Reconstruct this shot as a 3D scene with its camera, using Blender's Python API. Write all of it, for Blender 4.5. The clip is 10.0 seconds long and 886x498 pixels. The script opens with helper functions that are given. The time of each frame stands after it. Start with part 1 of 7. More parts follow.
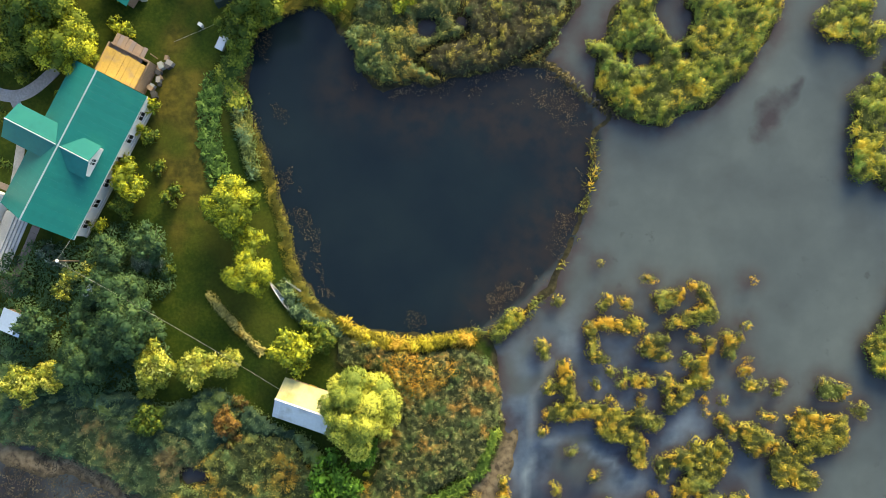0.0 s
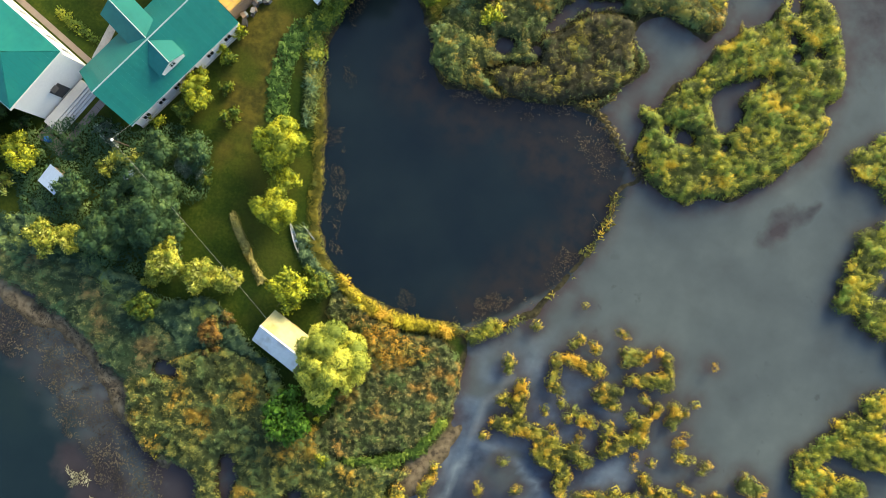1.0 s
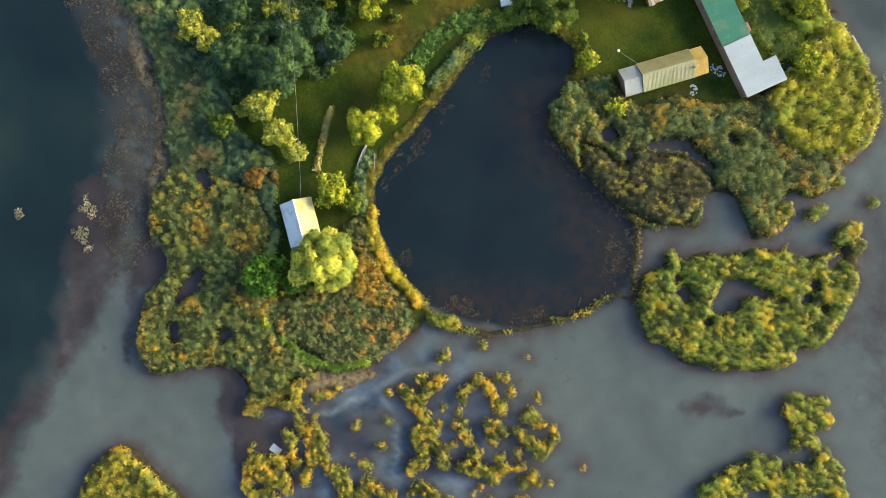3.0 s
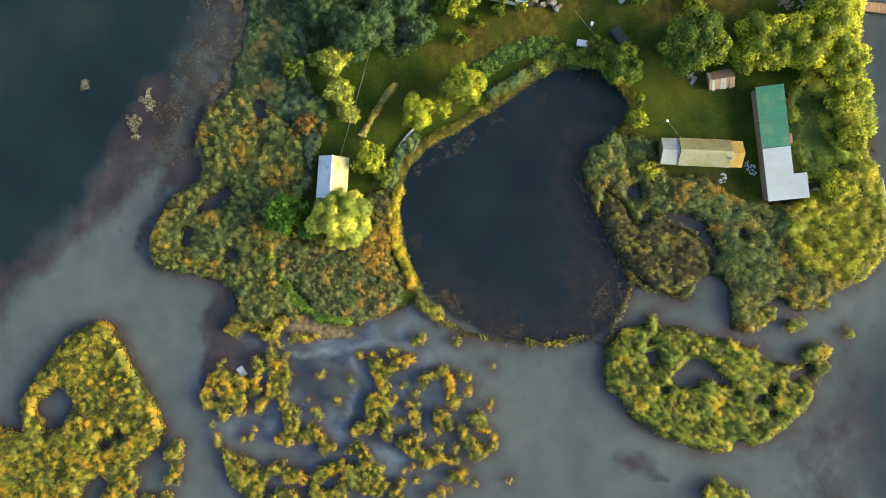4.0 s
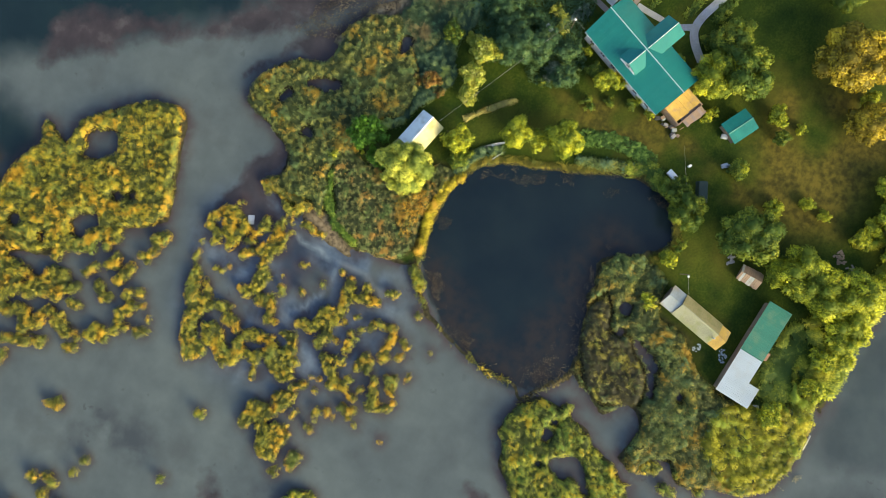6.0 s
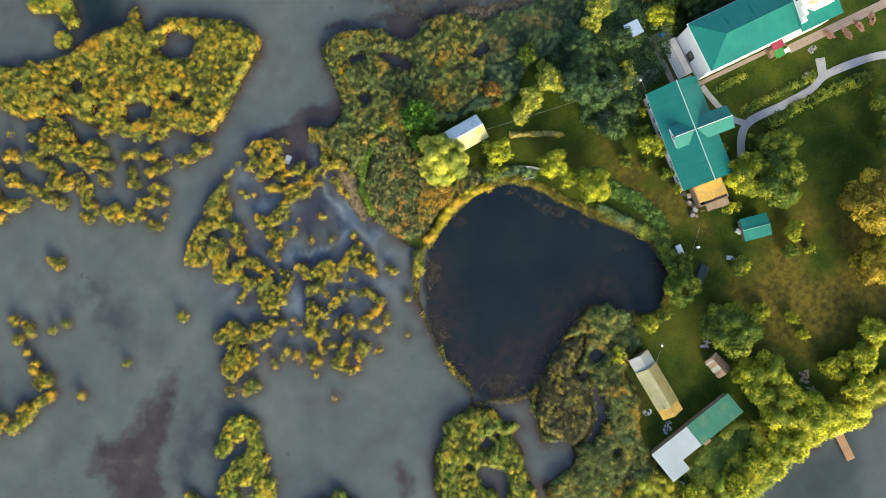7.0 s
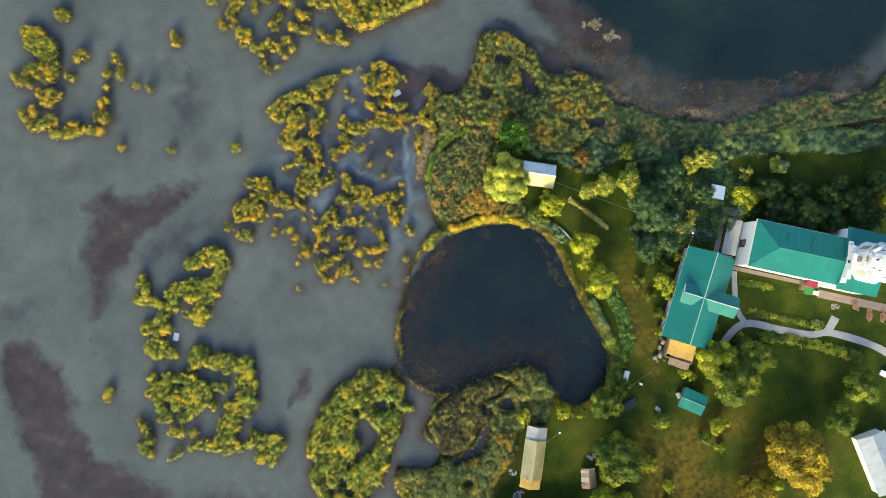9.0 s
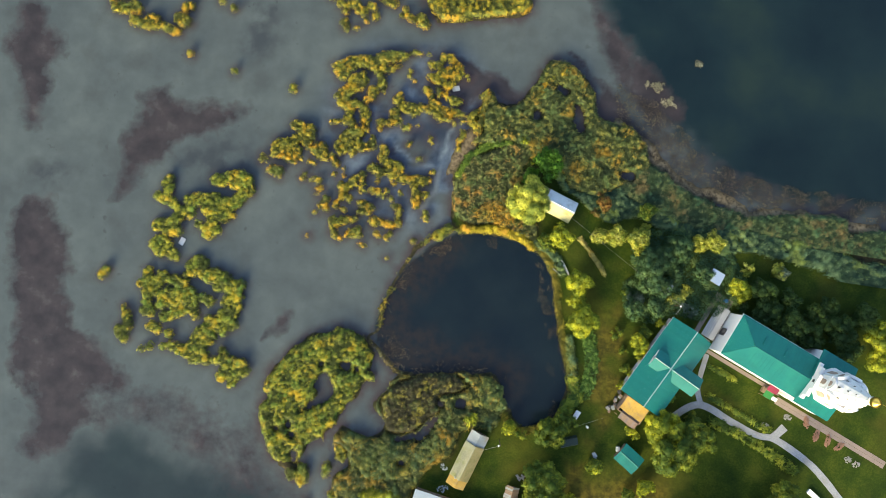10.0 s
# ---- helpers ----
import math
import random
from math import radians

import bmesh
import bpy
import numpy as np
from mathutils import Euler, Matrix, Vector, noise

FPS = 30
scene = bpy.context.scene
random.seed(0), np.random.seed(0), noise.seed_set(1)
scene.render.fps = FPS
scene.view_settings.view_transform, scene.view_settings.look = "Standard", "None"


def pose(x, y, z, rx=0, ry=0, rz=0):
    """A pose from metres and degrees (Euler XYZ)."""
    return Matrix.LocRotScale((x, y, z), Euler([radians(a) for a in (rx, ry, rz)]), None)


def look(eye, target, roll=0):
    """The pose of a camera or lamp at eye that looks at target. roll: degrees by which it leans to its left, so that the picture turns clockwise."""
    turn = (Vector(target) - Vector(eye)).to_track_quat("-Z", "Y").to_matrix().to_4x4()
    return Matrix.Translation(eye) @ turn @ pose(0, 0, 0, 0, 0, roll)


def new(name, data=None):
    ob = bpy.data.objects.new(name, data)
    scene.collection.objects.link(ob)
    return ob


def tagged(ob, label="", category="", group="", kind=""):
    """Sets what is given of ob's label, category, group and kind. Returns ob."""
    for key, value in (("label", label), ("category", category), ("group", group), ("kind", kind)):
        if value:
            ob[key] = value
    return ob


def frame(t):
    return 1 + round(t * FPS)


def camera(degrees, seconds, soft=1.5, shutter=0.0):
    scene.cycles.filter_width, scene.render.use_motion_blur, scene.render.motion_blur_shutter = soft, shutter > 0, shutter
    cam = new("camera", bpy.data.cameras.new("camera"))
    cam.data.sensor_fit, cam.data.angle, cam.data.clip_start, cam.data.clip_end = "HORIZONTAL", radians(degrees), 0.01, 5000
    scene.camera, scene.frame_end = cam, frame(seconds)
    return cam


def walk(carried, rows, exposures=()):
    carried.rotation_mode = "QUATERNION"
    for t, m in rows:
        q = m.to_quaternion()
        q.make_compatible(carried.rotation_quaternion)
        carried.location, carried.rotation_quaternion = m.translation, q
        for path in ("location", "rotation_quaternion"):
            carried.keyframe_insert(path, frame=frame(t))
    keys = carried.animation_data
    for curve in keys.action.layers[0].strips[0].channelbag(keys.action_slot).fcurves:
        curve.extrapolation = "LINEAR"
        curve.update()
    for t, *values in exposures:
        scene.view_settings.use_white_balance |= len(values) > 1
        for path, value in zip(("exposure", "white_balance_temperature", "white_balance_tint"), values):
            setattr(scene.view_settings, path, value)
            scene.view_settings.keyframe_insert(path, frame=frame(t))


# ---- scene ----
# ---------------------------------------------------------------- camera
cam = camera(68.0, 10.0, soft=0.8)
PATH = [
    # seconds, x, y, height, heading; the gimbal leans by a constant small angle
    (0.0, 0.033, -0.002, 78.023, -0.065), (0.5, -0.135, -0.099, 80.918, 9.518), (1.0, -0.228, -0.218, 83.968, 18.984),
    (1.5, -0.263, -0.357, 87.100, 28.376), (2.0, -0.251, -0.514, 90.260, 37.732), (2.5, -0.203, -0.684, 93.415, 47.077),
    (3.0, -0.126, -0.864, 96.543, 56.433), (3.5, -0.027, -1.047, 99.639, 65.812), (4.0, 0.091, -1.228, 102.704, 75.222),
    (4.5, 0.222, -1.401, 105.748, 84.664), (5.0, 0.364, -1.559, 108.787, 94.138), (5.5, 0.516, -1.696, 111.838, 103.638),
    (6.0, 0.674, -1.807, 114.917, 113.157), (6.5, 0.836, -1.885, 118.037, 122.686), (7.0, 1.000, -1.925, 121.208, 132.216),
    (7.5, 1.163, -1.924, 124.429, 141.737), (8.0, 1.320, -1.877, 127.690, 151.241), (8.5, 1.466, -1.783, 130.966, 160.722),
    (9.0, 1.593, -1.641, 134.218, 170.176), (9.5, 1.693, -1.450, 137.388, 179.604), (10.0, 1.755, -1.213, 140.396, 189.010),
]
GIMBAL = pose(0, 0, 0, 1.253) @ pose(0, 0, 0, 0, 1.254)
walk(cam, [(t, pose(x, y, z, 0, 0, h) @ GIMBAL) for t, x, y, z, h in PATH], exposures=[(0.0, 1.34), (10.0, 1.34)])

# ---------------------------------------------------------------- sky and sun
SUN_WAY = Vector((0.4, 0.92, 0.0)).normalized()      # towards the low sun
SUN_UP = radians(20)
world = bpy.data.worlds.new("sky")
scene.world = world
world.use_nodes = True
wn, wl = world.node_tree.nodes, world.node_tree.links
sky = wn.new("ShaderNodeTexSky")
sky.sky_type = "NISHITA"
sky.sun_disc = False
sky.sun_elevation = SUN_UP
sky.sun_rotation = math.atan2(SUN_WAY.x, SUN_WAY.y)
sky.air_density, sky.dust_density = 1.0, 2.0
wl.new(sky.outputs[0], wn["Background"].inputs[0])
wn["Background"].inputs[1].default_value = 0.15
sun = new("sun", bpy.data.lights.new("sun", "SUN"))
sun.data.energy, sun.data.angle, sun.data.color = 3.3, radians(34.0), (1.0, 0.86, 0.47)
sun_dir = Vector((SUN_WAY.x * math.cos(SUN_UP), SUN_WAY.y * math.cos(SUN_UP), math.sin(SUN_UP)))
sun.matrix_world = look(sun_dir * 300, (0, 0, 0))

# ---------------------------------------------------------------- plan tools
RNG = np.random.default_rng(7)


def smooth(pts, closed=True, n=3):
    """A rounded outline through the plan's corner points."""
    p = np.array(pts, float)
    k = len(p)
    res = []
    for i in range(k if closed else k - 1):
        a, b, c, d = (p[(i + j) % k] if closed else p[min(max(i + j, 0), k - 1)] for j in (-1, 0, 1, 2))
        for u in np.arange(n) / n:
            res.append(0.5 * (2 * b + (c - a) * u + (2 * a - 5 * b + 4 * c - d) * u * u + (3 * b - a - 3 * c + d) * u ** 3))
    if not closed:
        res.append(p[-1])
    return np.array(res)


def line_dist(q, line, closed=False):
    """Distance of the points q from a broken line."""
    best = np.full(len(q), 1e9)
    k = len(line)
    for i in range(k if closed else k - 1):
        a, b = line[i], line[(i + 1) % k]
        ab = b - a
        u = np.clip(((q - a) @ ab) / max(ab @ ab, 1e-9), 0, 1)
        best = np.minimum(best, ((q - a - u[:, None] * ab) ** 2).sum(1))
    return np.sqrt(best)


def inside(q, line):
    x, y = q[:, 0], q[:, 1]
    odd = np.zeros(len(q), bool)
    for i in range(len(line)):
        (ax, ay), (bx, by) = line[i], line[(i + 1) % len(line)]
        if ay != by:
            odd ^= ((ay > y) != (by > y)) & (x < (bx - ax) * (y - ay) / (by - ay) + ax)
    return odd


def area_dist(q, line):
    """Signed distance from an outline: below zero inside. Far points get a rough value."""
    lo, hi = line.min(0) - 12, line.max(0) + 12
    near = ((q > lo) & (q < hi)).all(1)
    d = np.full(len(q), 12.0)
    if near.any():
        w = q[near]
        d[near] = line_dist(w, line, True) * np.where(inside(w, line), -1, 1)
    return d


def discs_dist(q, discs):
    d = np.full(len(q), 12.0)
    for x, y, r in discs:
        d = np.minimum(d, np.hypot(q[:, 0] - x, q[:, 1] - y) - r)
    return d


def lattice(ix, iy, seed):
    h = (ix.astype(np.int64) * 374761393 + iy.astype(np.int64) * 668265263 + seed * 1274126177) & 0x7FFFFFFF
    h = ((h ^ (h >> 13)) * 1103515245) & 0x7FFFFFFF
    return ((h ^ (h >> 16)) & 0xFFFF) / 65535.0


def rough(q, size, seed=0, octaves=3):
    """Cloudy noise from 0 to 1 over the plan, with lumps of about the given size."""
    total, amp, norm = np.zeros(len(q)), 1.0, 0.0
    for o in range(octaves):
        p = q / size * 2 ** o + 17.3 * o + 1000
        i = np.floor(p).astype(int)
        f = p - i
        f = f * f * (3 - 2 * f)
        a = lattice(i[:, 0], i[:, 1], seed + o)
        b = lattice(i[:, 0] + 1, i[:, 1], seed + o)
        c = lattice(i[:, 0], i[:, 1] + 1, seed + o)
        d = lattice(i[:, 0] + 1, i[:, 1] + 1, seed + o)
        total += amp * ((a * (1 - f[:, 0]) + b * f[:, 0]) * (1 - f[:, 1]) + (c * (1 - f[:, 0]) + d * f[:, 0]) * f[:, 1])
        norm += amp
        amp *= 0.5
    return total / norm


def wobble(q, size=2.5, by=0.9, seed=3):
    return q + by * (np.stack([rough(q, size, seed), rough(q, size, seed + 9)], 1) - 0.5) * 2


def step(a, b, x):
    u = np.clip((x - a) / (b - a), 0, 1)
    return u * u * (3 - 2 * u)


# ---------------------------------------------------------------- mesh tools
def fast_mesh(name, verts, faces):
    """A mesh from arrays: verts (n, 3), faces (m, 3 or 4)."""
    me = bpy.data.meshes.new(name)
    verts, faces = np.asarray(verts, np.float32), np.asarray(faces, np.int32)
    k = faces.shape[1]
    me.vertices.add(len(verts))
    me.vertices.foreach_set("co", verts.ravel())
    me.loops.add(faces.size)
    me.loops.foreach_set("vertex_index", faces.ravel())
    me.polygons.add(len(faces))
    me.polygons.foreach_set("loop_start", np.arange(0, faces.size, k, dtype=np.int32))
    me.update(calc_edges=True)
    me.validate()
    return me


def attribute(me, name, values):
    me.attributes.new(name, "FLOAT", "POINT").data.foreach_set("value", np.asarray(values, np.float32))


def part(name, bm, material, parent=None, label="", smooth_faces=False):
    """One bmesh as one mesh object, under a thing where a parent is given."""
    me = bpy.data.meshes.new(name)
    bm.to_mesh(me)
    bm.free()
    if material:
        me.materials.append(material)
    if smooth_faces:
        for p in me.polygons:
            p.use_smooth = True
    ob = new(name, me)
    ob.parent = parent
    return tagged(ob, label)


def thing(name, m, label, category, group="", kind=""):
    ob = new(name)
    ob.empty_display_size = 0.3
    ob.matrix_basis = m
    return tagged(ob, label, category, group, kind)


def add_box(bm, x0, x1, y0, y1, z0, z1, bevel=0.0):
    r = bmesh.ops.create_cube(bm, size=1, matrix=Matrix.Translation(((x0 + x1) / 2, (y0 + y1) / 2, (z0 + z1) / 2)) @ Matrix.Diagonal((x1 - x0, y1 - y0, z1 - z0, 1)))
    if bevel:
        bmesh.ops.bevel(bm, geom=list({e for v in r["verts"] for e in v.link_edges}), offset=bevel, segments=1, affect="EDGES")
    return bm


def box(x0, x1, y0, y1, z0, z1, bevel=0.0):
    return add_box(bmesh.new(), x0, x1, y0, y1, z0, z1, bevel)


def add_prism(bm, corners, push):
    """A solid from a flat ring of corners, pushed along a vector."""
    a = [bm.verts.new(c) for c in corners]
    b = [bm.verts.new(Vector(c) + Vector(push)) for c in corners]
    n = len(a)
    bm.faces.new(a)
    bm.faces.new(b[::-1])
    for i in range(n):
        bm.faces.new((a[i], b[i], b[(i + 1) % n], a[(i + 1) % n]))
    bmesh.ops.recalc_face_normals(bm, faces=bm.faces)
    return bm


def prism(corners, push):
    return add_prism(bmesh.new(), corners, push)


def add_rod(bm, a, b, r0, r1=None, sides=8):
    a, b = Vector(a), Vector(b)
    r1 = r0 if r1 is None else r1
    way = b - a
    m = Matrix.Translation((a + b) / 2) @ way.to_track_quat("Z", "Y").to_matrix().to_4x4()
    bmesh.ops.create_cone(bm, cap_ends=True, segments=sides, radius1=r0, radius2=r1, depth=way.length, matrix=m)
    return bm


def rod(a, b, r0, r1=None, sides=8):
    return add_rod(bmesh.new(), a, b, r0, r1, sides)


def lathe(profile, sides=24, turn=0.0):
    """A turned solid from (radius, height) pairs."""
    bm = bmesh.new()
    rings = []
    for r, z in profile:
        if r < 1e-4:
            rings.append([bm.verts.new((0, 0, z))])
        else:
            rings.append([bm.verts.new((r * math.cos(turn + 2 * math.pi * i / sides), r * math.sin(turn + 2 * math.pi * i / sides), z)) for i in range(sides)])
    for a, b in zip(rings, rings[1:]):
        for i in range(sides):
            j = (i + 1) % sides
            if len(a) == 1 and len(b) > 1:
                bm.faces.new((a[0], b[j], b[i]))
            elif len(b) == 1 and len(a) > 1:
                bm.faces.new((a[i], a[j], b[0]))
            elif len(a) > 1:
                bm.faces.new((a[i], a[j], b[j], b[i]))
    bmesh.ops.recalc_face_normals(bm, faces=bm.faces)
    return bm

# ---------------------------------------------------------------- materials
class Nodes:
    """Short hand for one node material."""

    def __init__(self, name):
        self.mat = bpy.data.materials.new(name)
        self.mat.use_nodes = True
        self.tree = self.mat.node_tree
        self.shader = self.tree.nodes["Principled BSDF"]

    def add(self, kind, **values):
        n = self.tree.nodes.new(kind)
        for k, v in values.items():
            n.inputs[k.replace("_", " ")].default_value = v
        return n

    def link(self, a, b):
        self.tree.links.new(a, b)

    def set(self, **values):
        for k, v in values.items():
            self.shader.inputs[k.replace("_", " ")].default_value = v

    def where(self):
        if not hasattr(self, "geo"):
            self.geo = self.add("ShaderNodeNewGeometry")
        return self.geo.outputs["Position"]

    def inner(self):
        return self.add("ShaderNodeTexCoord").outputs["Object"]

    def noise(self, size, detail=4.0, at=None, stretch=None):
        n = self.add("ShaderNodeTexNoise", Scale=1.0 / size, Detail=detail)
        src = at or self.where()
        if stretch:
            m = self.add("ShaderNodeMapping")
            m.inputs["Scale"].default_value = stretch
            self.link(src, m.inputs[0])
            src = m.outputs[0]
        self.link(src, n.inputs["Vector"])
        return n.outputs["Fac"]

    def value(self, name):
        n = self.add("ShaderNodeAttribute")
        n.attribute_name = name
        return n.outputs["Fac"]

    def ramp(self, fac, *stops):
        n = self.add("ShaderNodeValToRGB")
        e = n.color_ramp.elements
        while len(e) < len(stops):
            e.new(0.5)
        for el, (p, c) in zip(e, stops):
            el.position, el.color = p, (*c, 1) if len(c) == 3 else c
        self.link(fac, n.inputs[0])
        return n.outputs[0]

    def mix(self, fac, a, b, how="MIX"):
        n = self.add("ShaderNodeMix")
        n.data_type, n.blend_type = "RGBA", how
        for v, s in ((fac, n.inputs[0]), (a, n.inputs[6]), (b, n.inputs[7])):
            if isinstance(v, (int, float)):
                s.default_value = v
            elif isinstance(v, tuple):
                s.default_value = (*v, 1)
            else:
                self.link(v, s)
        return n.outputs[2]

    def math(self, how, a, b=0.5):
        n = self.add("ShaderNodeMath")
        n.operation = how
        for v, s in ((a, n.inputs[0]), (b, n.inputs[1])):
            if isinstance(v, (int, float)):
                s.default_value = v
            else:
                self.link(v, s)
        return n.outputs[0]

    def colour(self, c):
        self.link(c, self.shader.inputs["Base Color"])

    def bump(self, height, far, strength=0.5):
        b = self.add("ShaderNodeBump", Strength=strength, Distance=far)
        self.link(height, b.inputs["Height"])
        self.link(b.outputs[0], self.shader.inputs["Normal"])


def foliage(name, dark, mid, light, patch=6.0, through_light=0.22, other=None, third=None):
    """Leaves: each leaf its own shade, drifts of tone across the plan."""
    m = Nodes(name)
    own = m.where() and m.geo.outputs["Random Per Island"]
    drift = m.noise(patch, 3.0)
    fine = m.noise(0.6, 3.0)
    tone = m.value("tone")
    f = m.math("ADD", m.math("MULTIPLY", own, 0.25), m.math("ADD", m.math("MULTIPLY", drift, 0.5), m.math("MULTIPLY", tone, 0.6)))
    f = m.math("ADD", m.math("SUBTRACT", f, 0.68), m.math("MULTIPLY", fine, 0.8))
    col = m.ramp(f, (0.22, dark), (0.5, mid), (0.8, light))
    for k, (hue, size) in enumerate(((other, patch), (third, patch * 0.8))):
        if hue:
            spread = m.noise(size, 3.0, stretch=(1, 1, 1.7 + k))
            fleck = m.math("ADD", spread, m.math("MULTIPLY", m.math("SUBTRACT", tone, 0.5), 0.16))
            lit = m.math("ADD", m.math("MULTIPLY", f, 1.1), 0.35)
            shade = m.mix(1.0, hue, m.ramp(lit, (0.3, (0.45,) * 3), (1.0, (1.25,) * 3)), "MULTIPLY")
            col = m.mix(m.ramp(fleck, (0.53, (0, 0, 0)), (0.66, (1, 1, 1))), col, shade)
    m.colour(col)
    m.set(Roughness=0.62, Specular_IOR_Level=0.25)
    t = m.add("ShaderNodeBsdfTranslucent")
    m.link(col, t.inputs[0])
    mixer = m.add("ShaderNodeMixShader", Fac=through_light)
    m.link(m.shader.outputs[0], mixer.inputs[1])
    m.link(t.outputs[0], mixer.inputs[2])
    m.link(mixer.outputs[0], m.tree.nodes["Material Output"].inputs[0])
    return m.mat


def plain(name, base, rough_to=0.7, metal=0.0, vary=0.25, size=0.6, relief=0.01, spec=0.4, stain=None, at="world"):
    """A painted, wooden or mineral surface with grain and stains."""
    m = Nodes(name)
    big, small = m.noise(size * 5), m.noise(size * 0.4)
    f = m.math("ADD", m.math("MULTIPLY", big, 0.6), m.math("MULTIPLY", small, 0.4))
    dark = tuple(c * (1 - vary) for c in base)
    lit = tuple(min(1, c * (1 + vary * 0.6)) for c in base)
    col = m.ramp(f, (0.32, dark), (0.5, base), (0.7, lit))
    if stain:
        col = m.mix(m.ramp(m.noise(size * 2.2, 5.0), (0.5, (0, 0, 0)), (0.68, (0.9, 0.9, 0.9))), col, stain)
    own = m.add("ShaderNodeObjectInfo").outputs["Random"]
    k = m.ramp(own, (0.0, (1 - vary * 0.5,) * 3), (1.0, (1.0, 1.0, 1.0)))
    col = m.mix(1.0, col, k, "MULTIPLY")
    m.colour(col)
    m.set(Roughness=rough_to, Metallic=metal, Specular_IOR_Level=spec)
    m.bump(small, relief, 0.6)
    return m.mat


LEAF_YELLOW = foliage("leaf_yellow_green", (0.156, 0.208, 0.019), (0.468, 0.494, 0.029), (0.806, 0.767, 0.052), 4.0)
LEAF_AMBER = foliage("leaf_amber", (0.17, 0.14, 0.015), (0.48, 0.37, 0.025), (0.8, 0.62, 0.05), 4.0)
LEAF_WILLOW = foliage("leaf_willow", (0.188, 0.25, 0.044), (0.475, 0.512, 0.069), (0.812, 0.775, 0.125), 4.0)
LEAF_GREEN = foliage("leaf_green", (0.06, 0.11, 0.015), (0.18, 0.235, 0.022), (0.38, 0.4, 0.04), 4.0)
LEAF_DARK = foliage("leaf_dark", (0.036, 0.085, 0.036), (0.085, 0.16, 0.055), (0.16, 0.23, 0.07), 4.0)
LEAF_FRESH = foliage("leaf_fresh", (0.06, 0.15, 0.013), (0.12, 0.27, 0.02), (0.22, 0.4, 0.035), 4.0)
LEAF_PALE = foliage("leaf_pale", (0.184, 0.23, 0.029), (0.575, 0.552, 0.069), (0.88, 0.88, 0.276), 2.0)
LEAF_GREY = foliage("leaf_grey_green", (0.072, 0.115, 0.072), (0.187, 0.245, 0.158), (0.49, 0.533, 0.403), 2.0)
LEAF_RUST = foliage("leaf_rust", (0.13, 0.08, 0.025), (0.31, 0.17, 0.035), (0.52, 0.3, 0.06), 3.0, other=(0.18, 0.2, 0.05))
REED_OLIVE = foliage("reed_olive", (0.055, 0.075, 0.025), (0.18, 0.2, 0.05), (0.42, 0.38, 0.065), 3.5, other=(0.36, 0.23, 0.03), third=(0.12, 0.18, 0.06))
REED_GOLD = foliage("reed_gold", (0.075, 0.088, 0.022), (0.27, 0.26, 0.03), (0.6, 0.48, 0.035), 3.5, other=(0.15, 0.19, 0.04), third=(0.48, 0.29, 0.022))
REED_GREEN = foliage("reed_green", (0.035, 0.075, 0.04), (0.09, 0.15, 0.07), (0.19, 0.25, 0.1), 7.0, other=(0.22, 0.28, 0.06), third=(0.13, 0.21, 0.1))
REED_BROWN = foliage("reed_brown", (0.068, 0.0544, 0.0238), (0.17, 0.133, 0.0374), (0.323, 0.255, 0.068), 4.0, other=(0.102, 0.136, 0.051))
REED_MOUND = foliage("reed_mound", (0.05, 0.065, 0.025), (0.18, 0.195, 0.065), (0.4, 0.38, 0.14), 2.5, other=(0.36, 0.21, 0.045), third=(0.11, 0.17, 0.05))
REED_ISLE = foliage("reed_island", (0.07, 0.09, 0.02), (0.25, 0.28, 0.035), (0.58, 0.52, 0.04), 3.0, other=(0.5, 0.36, 0.025), third=(0.14, 0.22, 0.035))
REED_RUSSET = foliage("reed_russet", (0.045, 0.045, 0.022), (0.13, 0.11, 0.035), (0.34, 0.29, 0.05), 3.0, other=(0.34, 0.3, 0.04), third=(0.09, 0.12, 0.04))
REED_SHORE_GREEN = foliage("shore_reed", (0.04, 0.07, 0.03), (0.1, 0.14, 0.055), (0.21, 0.23, 0.075), 4.0, other=(0.17, 0.135, 0.055), third=(0.07, 0.14, 0.06))
REED_LITTER = foliage("dead_reed_litter", (0.04, 0.033, 0.024), (0.085, 0.068, 0.042), (0.15, 0.12, 0.07), 3.0)
WEED_BROWN = foliage("floating_weed", (0.05, 0.035, 0.022), (0.12, 0.085, 0.045), (0.24, 0.18, 0.09), 3.0)
PALE_STRAW = foliage("pale_straw", (0.16, 0.15, 0.09), (0.3, 0.28, 0.17), (0.45, 0.42, 0.28), 3.0)
REED_BRIGHT = foliage("reed_bright", (0.19, 0.2, 0.015), (0.48, 0.45, 0.03), (0.72, 0.63, 0.05), 6.0, other=(0.28, 0.36, 0.04))
LEAF_ROW = foliage("leaf_row_green", (0.045, 0.1, 0.018), (0.1, 0.19, 0.03), (0.19, 0.3, 0.05), 3.0)
LEAF_EDGE = foliage("sedge_green", (0.07, 0.13, 0.018), (0.14, 0.23, 0.03), (0.28, 0.36, 0.045), 2.0)
LEAF_SHADE = foliage("leaf_shade_green", (0.028, 0.065, 0.015), (0.06, 0.115, 0.022), (0.13, 0.18, 0.035), 4.0)
# south rim reeds: the sunlight on them is put into this brighter gold
REED_SUN = foliage("reed_sunlit", (0.18, 0.16, 0.012), (0.48, 0.41, 0.02), (0.7, 0.58, 0.05), 3.0, other=(0.44, 0.28, 0.03))
REED_FIRE = foliage("reed_orange", (0.32, 0.18, 0.02), (0.66, 0.36, 0.03), (0.8, 0.5, 0.06), 3.0, other=(0.3, 0.27, 0.05))
